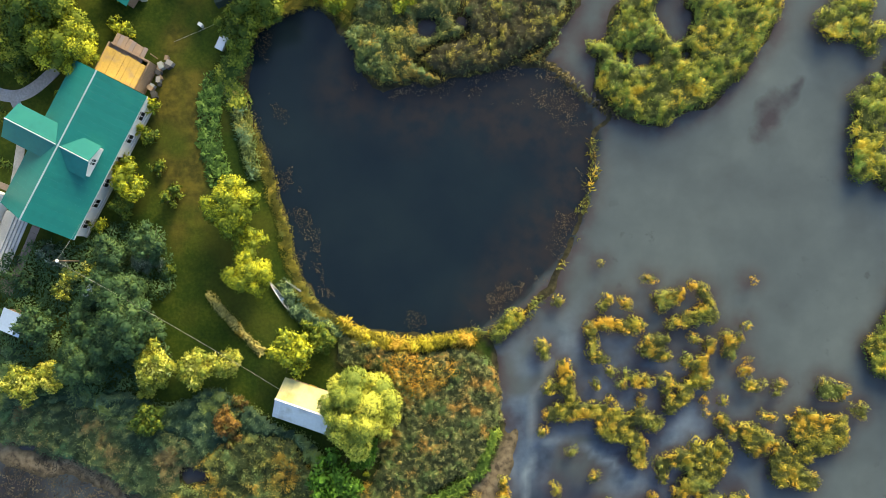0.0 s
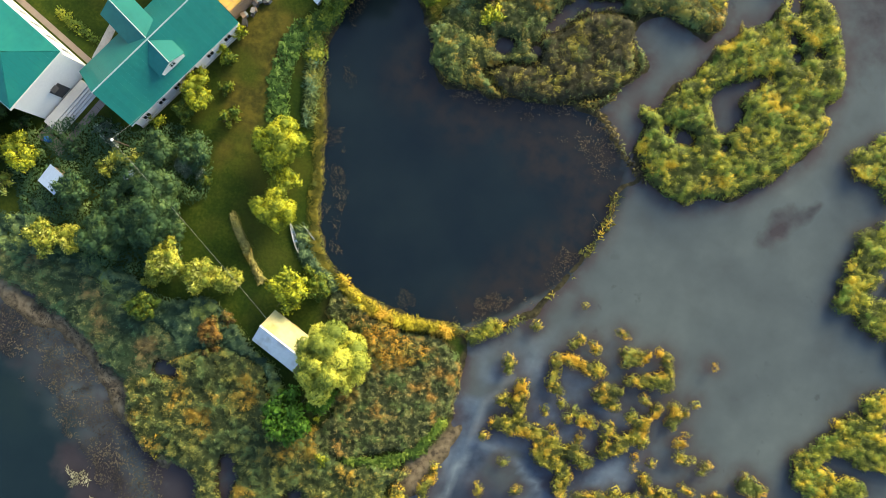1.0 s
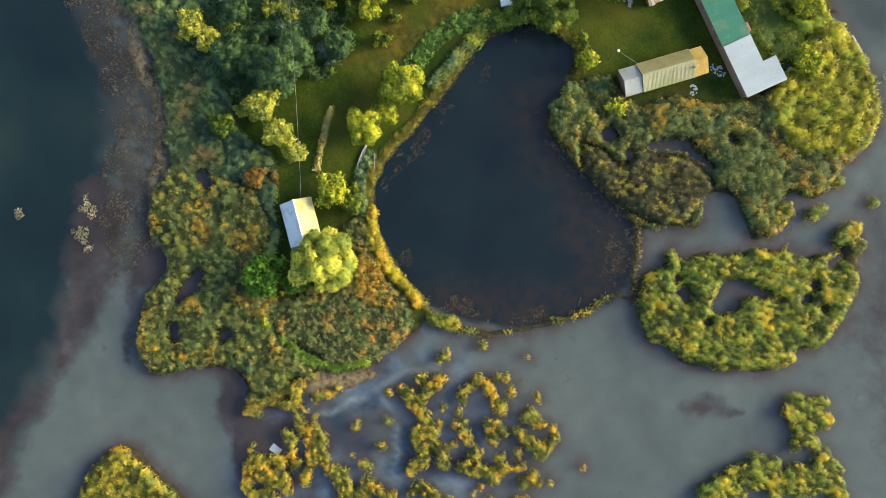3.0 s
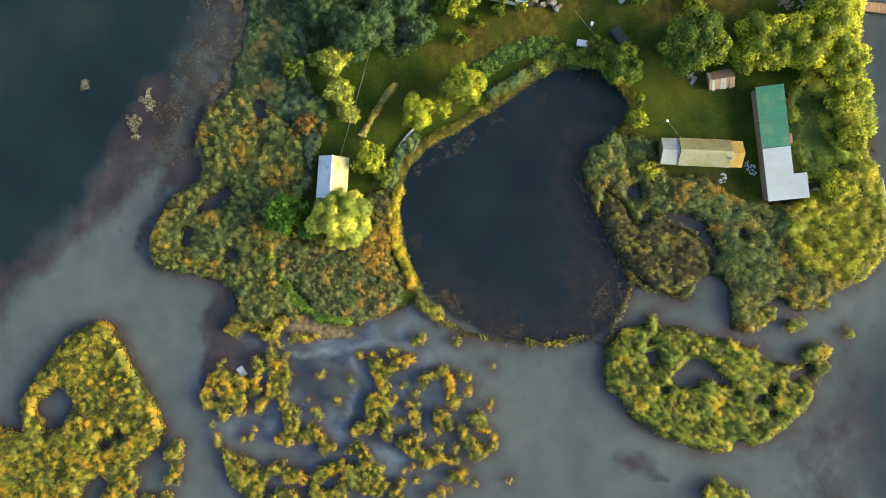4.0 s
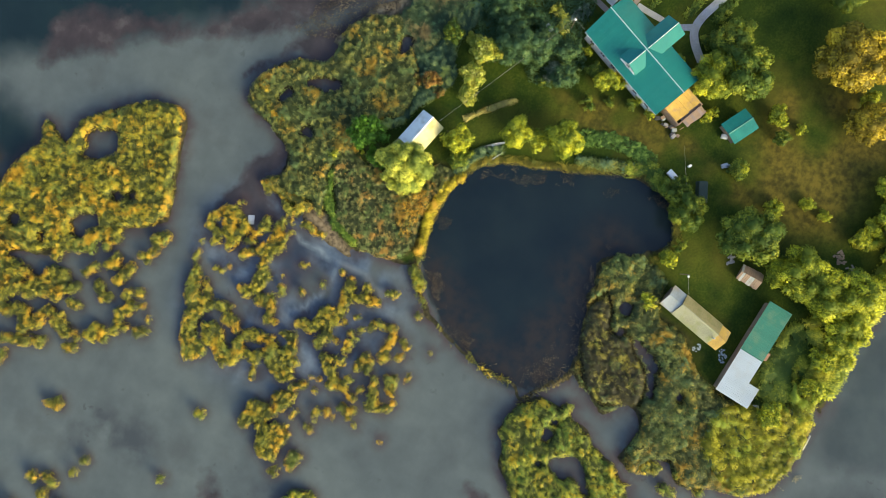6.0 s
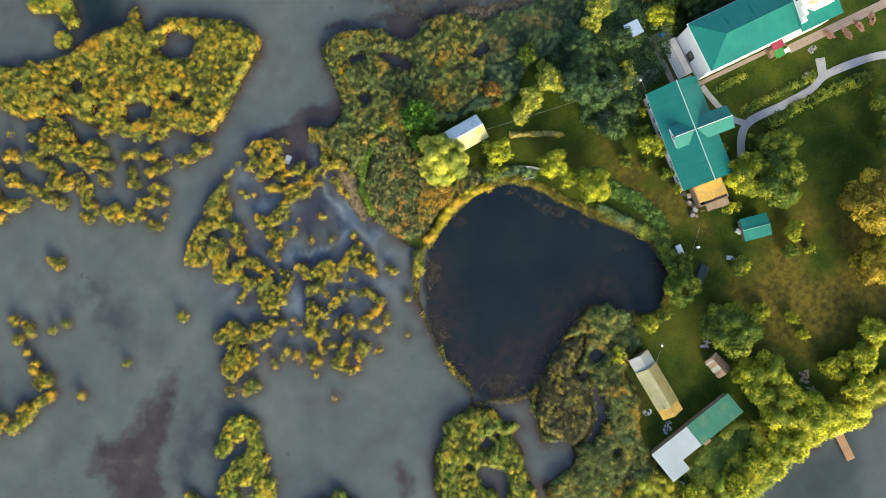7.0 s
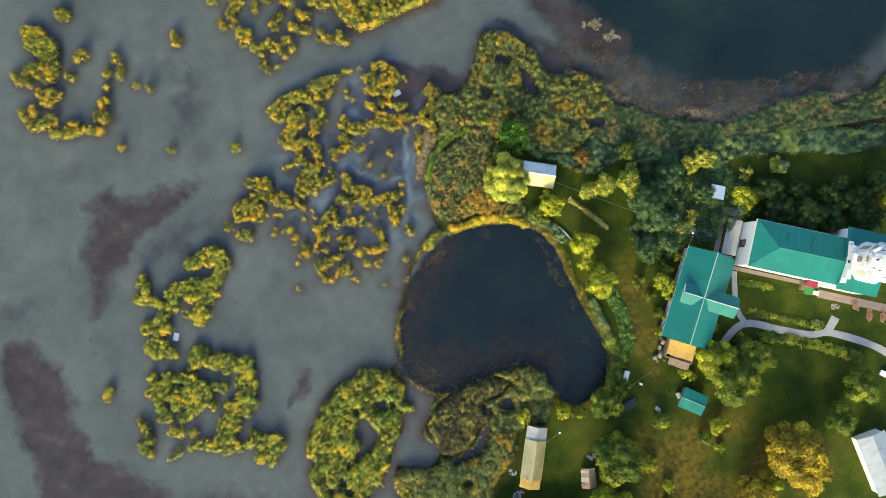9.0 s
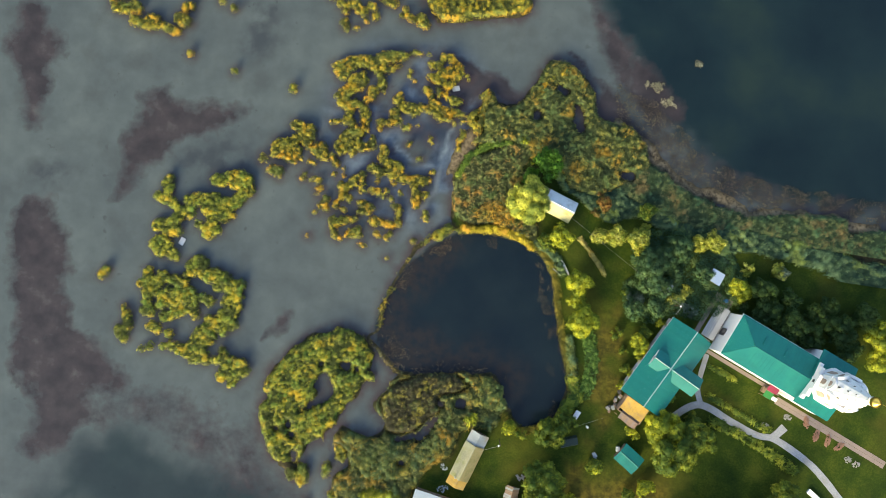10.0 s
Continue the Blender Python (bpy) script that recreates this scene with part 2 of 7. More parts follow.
REED_MEADOW = foliage("reed_meadow", (0.065, 0.1, 0.03), (0.17, 0.22, 0.055), (0.36, 0.37, 0.075), 4.0, other=(0.33, 0.29, 0.05), third=(0.12, 0.2, 0.1))
REED_BANK = foliage("bank_sedge", (0.1, 0.1, 0.014), (0.25, 0.21, 0.025), (0.42, 0.33, 0.04), 3.0, other=(0.13, 0.15, 0.03))
HEDGE_DRY = foliage("dry_hedge", (0.36, 0.33, 0.11), (0.55, 0.48, 0.14), (0.7, 0.6, 0.2), 2.0, other=(0.55, 0.36, 0.05))
BARK = plain("bark", (0.11, 0.085, 0.06), 0.9, relief=0.03, size=0.15)
ROOF_GREEN = plain("green_sheet_roof", (0.007, 0.145, 0.132), 0.5, 0.0, 0.14, 1.2, 0.003, 0.3, (0.011, 0.165, 0.14))
ROOF_RIDGE = plain("galvanised_ridge", (0.55, 0.6, 0.58), 0.4, 0.6, 0.2, 0.5)
WHITEWASH = plain("whitewashed_wall", (0.79, 0.79, 0.78), 0.8, 0.0, 0.06, 0.8, 0.006, 0.3)
ZINC = plain("old_zinc_sheet", (0.52, 0.56, 0.60), 0.5, 0.3, 0.16, 0.8, 0.004, 0.5, (0.36, 0.36, 0.35))
ASBESTOS = plain("mossy_corrugated_sheet", (0.36, 0.35, 0.22), 0.85, 0.0, 0.2, 0.7, 0.01, 0.2, (0.30, 0.31, 0.13))
OCHRE = plain("ochre_boards", (0.46, 0.30, 0.07), 0.75, 0.0, 0.25, 0.5, 0.006, 0.3, (0.32, 0.22, 0.1))
WOOD = plain("weathered_planks", (0.27, 0.19, 0.13), 0.85, 0.0, 0.3, 0.3, 0.01)
PINK_STONE = plain("pinkish_paving", (0.25, 0.195, 0.17), 0.85, 0.0, 0.15, 0.5, 0.006)
STONE = plain("pale_stone", (0.55, 0.54, 0.52), 0.8, 0.0, 0.15, 0.4, 0.006)
GLASS_DARK = plain("dark_window_pane", (0.02, 0.025, 0.03), 0.12, 0.0, 0.1, 1.0, 0.0, 0.6)
DARK = plain("dark_clutter", (0.05, 0.05, 0.055), 0.7, 0.0, 0.3, 0.3)
GOLD = plain("gilding", (0.75, 0.48, 0.10), 0.28, 1.0, 0.1, 0.3)
BRICK_RED = plain("old_red_brick", (0.31, 0.17, 0.11), 0.85, 0.0, 0.25, 0.3)
BLUE_PAINT = plain("pale_blue_sheet", (0.45, 0.55, 0.68), 0.5, 0.2, 0.12, 0.5)
WHITE_PAINT = plain("white_paint", (0.8, 0.8, 0.8), 0.5, 0.0, 0.1, 0.3)
RED_PAINT = plain("crimson_awning", (0.19, 0.015, 0.045), 0.7, 0.0, 0.15, 0.3)
GREEN_PAINT = plain("green_awning", (0.02, 0.17, 0.04), 0.7, 0.0, 0.15, 0.3)
BLUE_BOLD = plain("blue_plastic", (0.04, 0.2, 0.6), 0.4, 0.0, 0.1, 0.3)
ZINC_DULL = plain("dull_grey_sheet", (0.30, 0.33, 0.33), 0.6, 0.1, 0.2, 0.8, 0.004, 0.4, (0.28, 0.25, 0.18))
STONE_GREY = plain("grey_stone", (0.28, 0.27, 0.26), 0.85, 0.0, 0.25, 0.4, 0.01)
WIRE = plain("grey_cable", (0.35, 0.35, 0.33), 0.6, 0.0, 0.1, 0.3)

# ---------------------------------------------------------------- plan, in metres
LAKE_SHORE = [(-400, -40), (-160, -52), (-86.2, -22.2), (-78, -23.4), (-68.5, -23.1), (-59.3, -21.1), (-52, -21.8), (-44.4, -24.3), (-39.2, -27.1), (-35.3, -28.9), (-33.4, -33.1), (-30.6, -35.5), (-26.9, -36.2), (-23.1, -37.1), (-21.8, -41.8), (-16.9, -45.9), (-13, -47.5), (-10.2, -45.9), (-8.4, -41.6), (-6, -37.5), (-2.6, -36.1), (1.4, -38), (2.6, -34.3), (3.8, -31.7), (1.2, -29.3), (4, -25.1), (5.7, -21), (5.1, -14.9), (4.2, -9.2)]
POND_BANK = [(0.5, -7.8), (-3.6, -8.4), (-8.5, -8.3), (-13.4, -6.9), (-17.2, -3.7), (-19.2, 0.6), (-20.1, 5.1), (-21.6, 9.7), (-23.2, 14.7), (-24.7, 18.7), (-25.3, 23.1), (-23.9, 27.2), (-20.3, 30), (-16.4, 30.3), (-14.4, 28), (-13, 26.7), (-11, 22.6), (-6.9, 20.9), (-0.9, 21.9), (5.5, 23), (11.1, 24.7)]
REED_SHORE = [(12.8, 28.2), (14.6, 31.6), (11.8, 34.1), (12.2, 37.2), (15.9, 38.2), (19.4, 36.9), (22, 38.4), (21.5, 40.7), (19, 41.9), (18.4, 45.5), (20.7, 47.9), (19.6, 52.5), (18.7, 57), (16.5, 61.7), (11.1, 64.2), (4.9, 64.9), (-1.5, 64), (0.3, 65.8), (-7, 65.3), (-12.8, 65.1), (-18, 67.7), (-21.7, 68.4), (-26.0, 70.5), (-32.0, 73.0), (-38.5, 76.2), (-45.5, 79.3), (-54.0, 81.9), (-120, 110), (-400, 240)]
POND = [(9.8, -2.3), (5, -6), (-0.2, -7.9), (-3.6, -8.4), (-8.5, -8.3), (-13.4, -6.9), (-17.2, -3.7), (-19.2, 0.6), (-20.1, 5.1), (-21.6, 9.7), (-23.2, 14.7), (-24.7, 18.7), (-25.3, 23.1), (-23.9, 27.2), (-20.3, 30), (-16.4, 30.3), (-11.6, 26.7), (-8.8, 22.7), (-4, 22.6), (-0.1, 22.9), (4.4, 24.2), (9.4, 24.2), (13, 21.8), (15.3, 19.2), (16.8, 15.6), (16.6, 11.4), (15.3, 7.1), (13.1, 2.1)]
ISLAND = [(16.2, 20.9), (18.0, 18.5), (20.1, 17.3), (22.9, 16.2), (24.9, 16.5), (27.0, 17.7), (29.9, 18.8), (32.3, 20.8), (34.9, 23.7), (37.0, 27.1), (38.5, 30.0), (38.5, 31.9), (37.2, 33.4), (38.5, 35.3), (38.1, 37.8), (37.5, 40.1), (36.3, 42.8), (34.8, 45.3), (32.8, 47.2), (30.4, 49.2), (28.6, 49.6), (26.7, 49.9), (26.4, 49.0), (28.1, 47.9), (27.4, 46.0), (28.5, 46.0), (28.0, 44.3), (27.2, 42.3), (25.4, 40.3), (24.0, 40.6), (24.4, 39.4), (23.1, 37.7), (21.6, 36.3), (21.2, 34.5), (20.4, 32.1), (19.1, 31.1), (18.7, 29.9), (18.0, 28.4), (17.3, 26.9), (16.1, 26.4), (15.0, 26.4), (15.4, 25.0), (16.5, 24.4), (16.3, 22.5)]
ISLAND_POOL = [(23.4, 29.6), (23.9, 31.3), (25.7, 32.9), (27.5, 33.9), (29.1, 34.5), (28.3, 33.1), (27.0, 31.7), (27.0, 30.0), (27.9, 29.7), (27.3, 27.1), (25.9, 26.0), (24.5, 27.8)]
BIG_ISLAND = [(-3.1, -65.5), (-5.4, -57.7), (-0.2, -54.7), (6.4, -53.5), (12.6, -51.8), (16.2, -54), (18.5, -58.7), (21.8, -62.8), (25.2, -66.8), (28.3, -71), (29.5, -75.2), (33, -77.9), (36.8, -82.9), (32.6, -90.8), (25.9, -85.1), (20.7, -82.2), (15.4, -80.8), (10, -78.1), (6.8, -78.9), (5.6, -77.9), (8.2, -73.6), (3.6, -72.9)]
BIG_POOLS = [(5.9, -67.9, 3), (20.1, -64.9, 2.6), (23.9, -76.6, 1.2), (13.3, -61.9, 1.2), (12.4, -59.4, 1), (29.1, -77.5, 1.2), (25.2, -71.4, 0.9), (26, -82.1, 1)]
BANK_POOLS = [(-3.7, 28.1, 1.3), (0.5, 28.9, 0.9), (1.5, 32.3, 0.8), (2.0, 33.5, 0.9), (2.7, 35.0, 1.1), (4.2, 36.4, 1.1), (5.8, 36.5, 0.9), (6.9, 37.1, 0.8), (8.5, 37.4, 0.8), (7.0, 42.5, 0.8), (-19.1, -35.5, 1.3), (-19.6, -33.9, 1.1), (-18.7, -37.0, 0.9), (-18.3, -38.4, 0.7), (-15.2, -41.0, 1.1), (-14.2, -41.6, 0.9), (-10.1, -35.4, 0.9), (-9.8, -34.6, 0.7), (-31.6, -25.2, 1.1), (-30.5, -25.1, 0.9), (-5.0, 21.4, 0.6)]
TUFTS_S_a = [[(16.4, -44.2, 0.3), (17.5, -44.5, 0.5), (19.0, -44.0, 0.4), (20.3, -43.2, 0.9), (22.3, -43.0, 1.2), (24.3, -42.3, 1.5), (25.5, -40.4, 1.4), (27.1, -41.0, 1.4), (28.8, -41.0, 1.2), (31.5, -39.7, 1.4), (33.5, -38.9, 1.2), (32.4, -37.7, 1.3), (34.7, -39.1, 0.4)], [(20.9, -41.0, 0.5), (22.6, -40.2, 0.6), (24.8, -39.2, 0.9)], [(28.2, -37.8, 1.0), (29.6, -36.8, 1.2), (29.8, -34.9, 1.3), (31.5, -33.5, 1.3), (31.6, -31.6, 1.2), (30.0, -31.0, 1.1), (28.8, -31.7, 0.9)], [(27.7, -36.7, 0.9), (28.3, -35.1, 0.6)], [(32.9, -32.6, 0.6)], [(24.0, -37.9, 0.9), (23.9, -37.1, 0.9), (23.2, -35.4, 0.5)]]
TUFTS_S_b = [[(24.5, -35.5, 0.7), (25.6, -35.0, 1.0), (25.5, -33.6, 1.0), (26.5, -33.0, 0.7)], [(27.5, -31.7, 0.5), (26.1, -29.9, 1.0), (26.2, -28.6, 1.0), (25.7, -26.9, 0.7), (26.6, -26.7, 0.6)], [(11.4, -44.4, 0.9), (9.9, -44.6, 0.7), (9.2, -43.7, 0.9), (8.1, -42.5, 0.9), (7.3, -41.2, 0.7), (8.3, -40.1, 0.9), (9.4, -38.2, 0.7), (10.8, -39.1, 0.9), (12.6, -39.4, 1.0), (13.7, -39.7, 0.6)], [(11.4, -40.9, 1.0), (9.7, -41.3, 1.1)], [(14.1, -42.7, 0.6), (13.6, -41.9, 0.6), (11.8, -43.0, 0.7)], [(14.7, -44.6, 0.4)], [(5.9, -41.0, 0.4), (5.5, -40.5, 0.3)], [(11.5, -37.2, 0.6), (11.2, -35.9, 0.5)], [(9.9, -36.7, 0.6), (9.3, -36.2, 0.4)]]
TUFTS_S_c = [[(7.8, -35.0, 0.9), (6.7, -35.6, 0.6), (8.6, -35.7, 0.6)], [(14.0, -37.1, 0.7), (13.0, -35.7, 0.7)], [(18.0, -40.3, 0.5), (18.1, -39.4, 0.5)], [(16.8, -38.4, 0.4)], [(12.3, -34.4, 0.7), (11.3, -34.0, 0.7), (10.0, -33.0, 0.7), (8.6, -32.6, 0.9), (6.7, -32.9, 0.9), (5.7, -32.8, 0.6)], [(9.1, -31.6, 0.7), (8.1, -31.5, 0.6)], [(7.0, -30.7, 0.4)], [(5.5, -31.2, 0.4)], [(10.1, -31.2, 0.6), (11.5, -32.1, 0.6), (12.9, -32.8, 0.7), (14.2, -32.9, 0.7), (15.7, -32.7, 1.0), (17.2, -32.5, 1.1), (18.7, -32.4, 0.9)], [(16.0, -31.5, 0.9)], [(19.4, -35.0, 0.6), (19.7, -33.8, 0.9), (20.3, -33.6, 0.6)]]
TUFTS_S_d = [[(20.2, -31.4, 0.9), (20.0, -29.9, 1.0), (19.0, -29.4, 0.9), (20.3, -28.5, 0.7), (21.8, -28.4, 0.7), (23.1, -28.5, 0.6)], [(22.7, -27.3, 0.6)], [(16.9, -28.2, 0.7), (17.7, -28.1, 0.4)], [(16.1, -24.8, 0.5)], [(14.9, -28.9, 0.3)], [(11.6, -26.6, 0.5), (11.1, -25.9, 0.4)], [(13.3, -21.9, 0.6)], [(10.0, -19.6, 0.5)], [(1.8, -37.4, 0.6), (0.7, -38.0, 0.9), (0.0, -37.0, 1.0), (0.0, -35.3, 1.0), (1.4, -34.4, 1.0), (2.9, -32.8, 1.1), (4.0, -32.0, 1.0), (2.7, -31.0, 0.9), (1.4, -31.9, 1.0)], [(1.4, -29.2, 0.4), (2.0, -29.9, 0.6)], [(5.0, -29.0, 0.7), (5.0, -28.1, 0.6), (5.3, -26.8, 0.6), (5.3, -25.4, 0.6)]]
TUFTS_S_e = [[(29.6, -29.0, 0.9), (30.0, -27.6, 0.6), (28.7, -27.5, 0.7), (27.9, -25.9, 0.9), (26.7, -25.6, 0.9), (29.3, -25.0, 1.0), (28.8, -23.9, 1.0)], [(30.2, -24.1, 0.7), (30.8, -22.1, 0.9), (30.3, -21.0, 0.7), (28.9, -21.9, 0.9), (27.7, -21.7, 0.7), (27.8, -20.8, 0.5)], [(27.3, -24.0, 0.9), (26.7, -23.0, 0.9), (25.9, -22.3, 0.7), (24.7, -23.0, 0.7), (23.6, -23.5, 0.9), (23.9, -24.8, 0.6)], [(31.5, -27.4, 0.5), (32.9, -27.0, 0.5)], [(21.1, -23.2, 0.7), (21.0, -22.5, 0.9), (21.3, -21.1, 0.7), (20.5, -20.5, 0.9), (19.0, -19.8, 0.9), (17.2, -19.5, 0.9), (17.2, -18.1, 0.9), (18.9, -18.1, 0.9), (20.8, -18.3, 0.9), (22.8, -18.5, 1.0), (23.5, -18.4, 0.6)]]
TUFTS_S_f = [[(21.1, -17.1, 0.7)], [(18.4, -17.1, 0.6)], [(17.9, -16.0, 0.4)], [(21.4, -15.8, 0.6)], [(16.9, -17.2, 0.7), (15.6, -17.2, 0.9), (13.6, -17.4, 1.0), (12.0, -17.4, 1.0), (10.9, -17.9, 0.7)], [(13.3, -15.8, 0.7), (12.8, -14.7, 0.9), (12.6, -13.2, 0.9), (12.5, -12.0, 0.7)], [(10.7, -14.7, 0.6), (10.9, -13.9, 0.4)], [(10.4, -10.8, 0.5), (9.9, -9.7, 0.6)], [(16.1, -14.3, 0.5)], [(19.3, -14.1, 0.5), (19.4, -12.8, 0.5)], [(17.8, -12.6, 0.5)], [(22.3, -13.8, 0.6), (20.9, -13.6, 0.7)], [(24.8, -16.7, 0.9), (24.5, -15.7, 0.7), (24.2, -14.8, 0.6)], [(26.2, -15.8, 0.7), (26.3, -14.7, 0.9), (27.2, -14.0, 0.6)], [(24.6, -13.8, 0.7), (23.8, -13.6, 0.4)]]
TUFTS_S_g = [[(29.0, -13.9, 0.7), (28.2, -13.2, 0.7)], [(26.8, -11.5, 0.9), (28.4, -12.1, 0.6), (28.7, -10.9, 0.6)], [(24.1, -10.7, 0.7), (22.9, -10.4, 0.7), (21.7, -10.2, 0.6), (22.2, -9.2, 0.6), (24.1, -8.9, 0.5)], [(29.2, -9.3, 0.7), (29.3, -10.0, 0.6)], [(27.6, -8.7, 0.5)], [(24.8, -7.2, 0.7), (25.9, -6.7, 0.7), (27.4, -6.5, 0.9), (28.6, -5.7, 0.9), (29.7, -6.0, 0.7), (29.1, -4.2, 0.7), (28.7, -3.1, 0.6), (27.6, -2.6, 0.6)], [(25.2, -4.1, 0.9), (23.5, -4.1, 0.7), (23.8, -5.0, 0.6), (26.1, -3.7, 0.6)], [(22.9, -2.1, 0.4), (22.1, -1.9, 0.4)], [(31.9, -9.4, 0.7), (31.7, -10.5, 0.6), (31.2, -8.5, 0.6)], [(32.9, -8.6, 0.4)], [(33.6, -7.2, 0.5)]]
TUFTS_S_h = [[(16.9, -11.1, 0.7), (15.9, -10.6, 0.7), (15.8, -9.1, 0.7), (15.7, -7.5, 0.7), (16.8, -7.0, 0.7), (18.0, -7.2, 0.9), (19.9, -7.4, 0.9), (21.4, -7.2, 0.7), (20.7, -6.4, 0.6)], [(19.9, -4.8, 0.5), (19.3, -4.2, 0.4)], [(17.6, -4.2, 0.5), (16.9, -5.1, 0.4)], [(40.8, -25.1, 0.9), (39.2, -24.9, 1.0), (37.2, -24.4, 1.1), (37.0, -22.9, 1.0), (39.0, -23.0, 1.1), (37.4, -21.5, 0.9)], [(43.8, -20.7, 1.0), (41.8, -21.2, 1.1), (40.4, -20.8, 1.0), (39.7, -19.5, 1.1), (41.1, -18.6, 1.3), (42.7, -19.2, 1.3), (43.9, -18.5, 0.9)], [(44.3, -19.7, 0.9), (40.0, -17.8, 0.9)], [(40.0, -22.5, 0.9)], [(38.5, -18.3, 0.4)]]
TUFTS_S_i = [[(35.6, -20.4, 1.0), (34.2, -21.3, 0.9), (33.6, -20.2, 0.9), (34.6, -19.6, 0.9), (33.1, -19.1, 0.6)], [(35.3, -21.6, 0.7)], [(36.7, -18.1, 0.4), (35.7, -17.5, 0.4)], [(31.9, -19.9, 0.6), (31.0, -18.9, 0.6), (30.5, -17.8, 0.5)], [(29.1, -17.3, 0.3)], [(28.7, -16.1, 0.4)], [(30.7, -15.8, 0.5)], [(37.3, -14.3, 0.7), (37.0, -15.0, 0.5)], [(34.6, -14.6, 0.4), (33.8, -13.9, 0.5)], [(33.1, -12.5, 0.6), (33.8, -12.5, 0.4)], [(35.5, -14.0, 0.3)], [(33.9, -11.2, 0.3)], [(46.8, -17.4, 0.6), (45.8, -16.9, 0.6), (46.7, -16.6, 0.6)], [(43.9, -15.0, 0.9), (42.4, -15.1, 0.7), (42.6, -14.0, 0.7), (44.8, -14.7, 0.6)], [(34.4, -2.1, 0.4)], [(55.6, -34.8, 0.4)], [(65.8, -36.9, 0.4)]]
TUFTS_S_j = [[(16.8, 0.0, 0.3)], [(11.6, -4.5, 0.6)], [(1.3, -32.3, 0.5)]]
TUFTS_S = TUFTS_S_a + TUFTS_S_b + TUFTS_S_c + TUFTS_S_d + TUFTS_S_e + TUFTS_S_f + TUFTS_S_g + TUFTS_S_h + TUFTS_S_i + TUFTS_S_j
TUFTS_E_a = [[(53.2, -12.0, 0.8), (50.8, -12.3, 1.2), (51.4, -10.8, 1.1), (49.0, -11.4, 1.1), (48.4, -9.6, 0.9), (49.6, -8.4, 0.9), (50.4, -7.3, 0.9), (51.6, -6.1, 0.9), (53.8, -6.1, 0.9), (55.6, -6.7, 1.1), (57.4, -6.1, 1.2), (59.2, -6.1, 0.9), (60.7, -5.6, 0.9)], [(60.0, -4.4, 0.7)], [(62.1, -3.2, 0.8), (60.3, -2.8, 0.8)], [(56.8, -4.3, 0.9), (55.0, -3.7, 1.1), (52.6, -3.1, 0.8), (51.4, -4.0, 0.6)], [(55.0, -1.4, 1.1), (55.6, 0.4, 1.1), (54.0, -0.2, 0.8)], [(57.9, -1.0, 0.6), (56.7, -0.2, 0.5)], [(55.9, -10.9, 0.8), (54.4, -10.9, 0.8)], [(65.8, -9.2, 0.7), (66.0, -8.0, 0.7), (65.5, -6.8, 0.5)]]
TUFTS_E_b = [[(67.5, -5.6, 0.6), (66.3, -5.2, 0.7), (64.8, -4.8, 0.8), (63.9, -4.2, 0.7)], [(62.7, -1.4, 0.8), (63.9, -0.2, 0.9), (65.7, 0.3, 0.9), (66.7, 0.9, 0.7)], [(64.5, 1.5, 0.8), (62.1, 1.3, 0.7)], [(63.9, 4.3, 0.7), (65.7, 3.9, 0.9), (66.7, 5.1, 0.7), (65.1, 6.3, 0.8)], [(62.7, 6.3, 0.9), (62.1, 6.9, 0.7)], [(56.7, 6.9, 0.9), (57.9, 8.1, 0.8), (57.3, 9.3, 0.8), (58.5, 10.2, 0.6)], [(55.5, 7.5, 0.8), (55.5, 9.3, 0.8), (53.7, 9.9, 1.1), (52.0, 9.3, 1.1), (50.2, 9.9, 1.1), (49.2, 11.7, 0.9), (47.8, 11.1, 0.9), (47.2, 12.9, 0.9)], [(51.4, 11.4, 0.9)], [(46.8, 10.5, 0.7)], [(60.9, 11.6, 0.8), (59.1, 12.2, 0.8)]]
TUFTS_E_c = [[(62.1, 11.8, 0.6)], [(67.1, 11.0, 0.7), (66.6, 12.8, 0.8), (68.1, 13.6, 0.6)], [(63.9, 11.0, 0.6), (64.5, 12.8, 0.7), (65.7, 14.0, 0.6), (66.6, 15.4, 0.7), (66.3, 17.5, 0.7), (65.1, 19.3, 0.7)], [(66.6, 19.3, 0.5)], [(62.1, 14.6, 0.9), (62.7, 15.7, 0.8), (60.9, 16.3, 1.1), (59.1, 15.2, 1.2), (57.3, 14.0, 0.9), (56.7, 15.8, 1.1), (58.5, 17.5, 1.1), (60.3, 18.7, 0.9), (62.1, 19.9, 0.7)], [(63.3, 17.5, 0.7)], [(54.3, 14.6, 0.8), (52.8, 15.2, 0.7)], [(55.5, 18.1, 0.6), (55.2, 18.7, 0.5)], [(49.0, 14.6, 1.1), (47.2, 15.2, 0.9), (47.8, 17.0, 1.1), (49.6, 17.6, 0.9), (50.2, 18.7, 0.9), (48.7, 19.9, 0.9), (47.2, 19.3, 0.8)]]
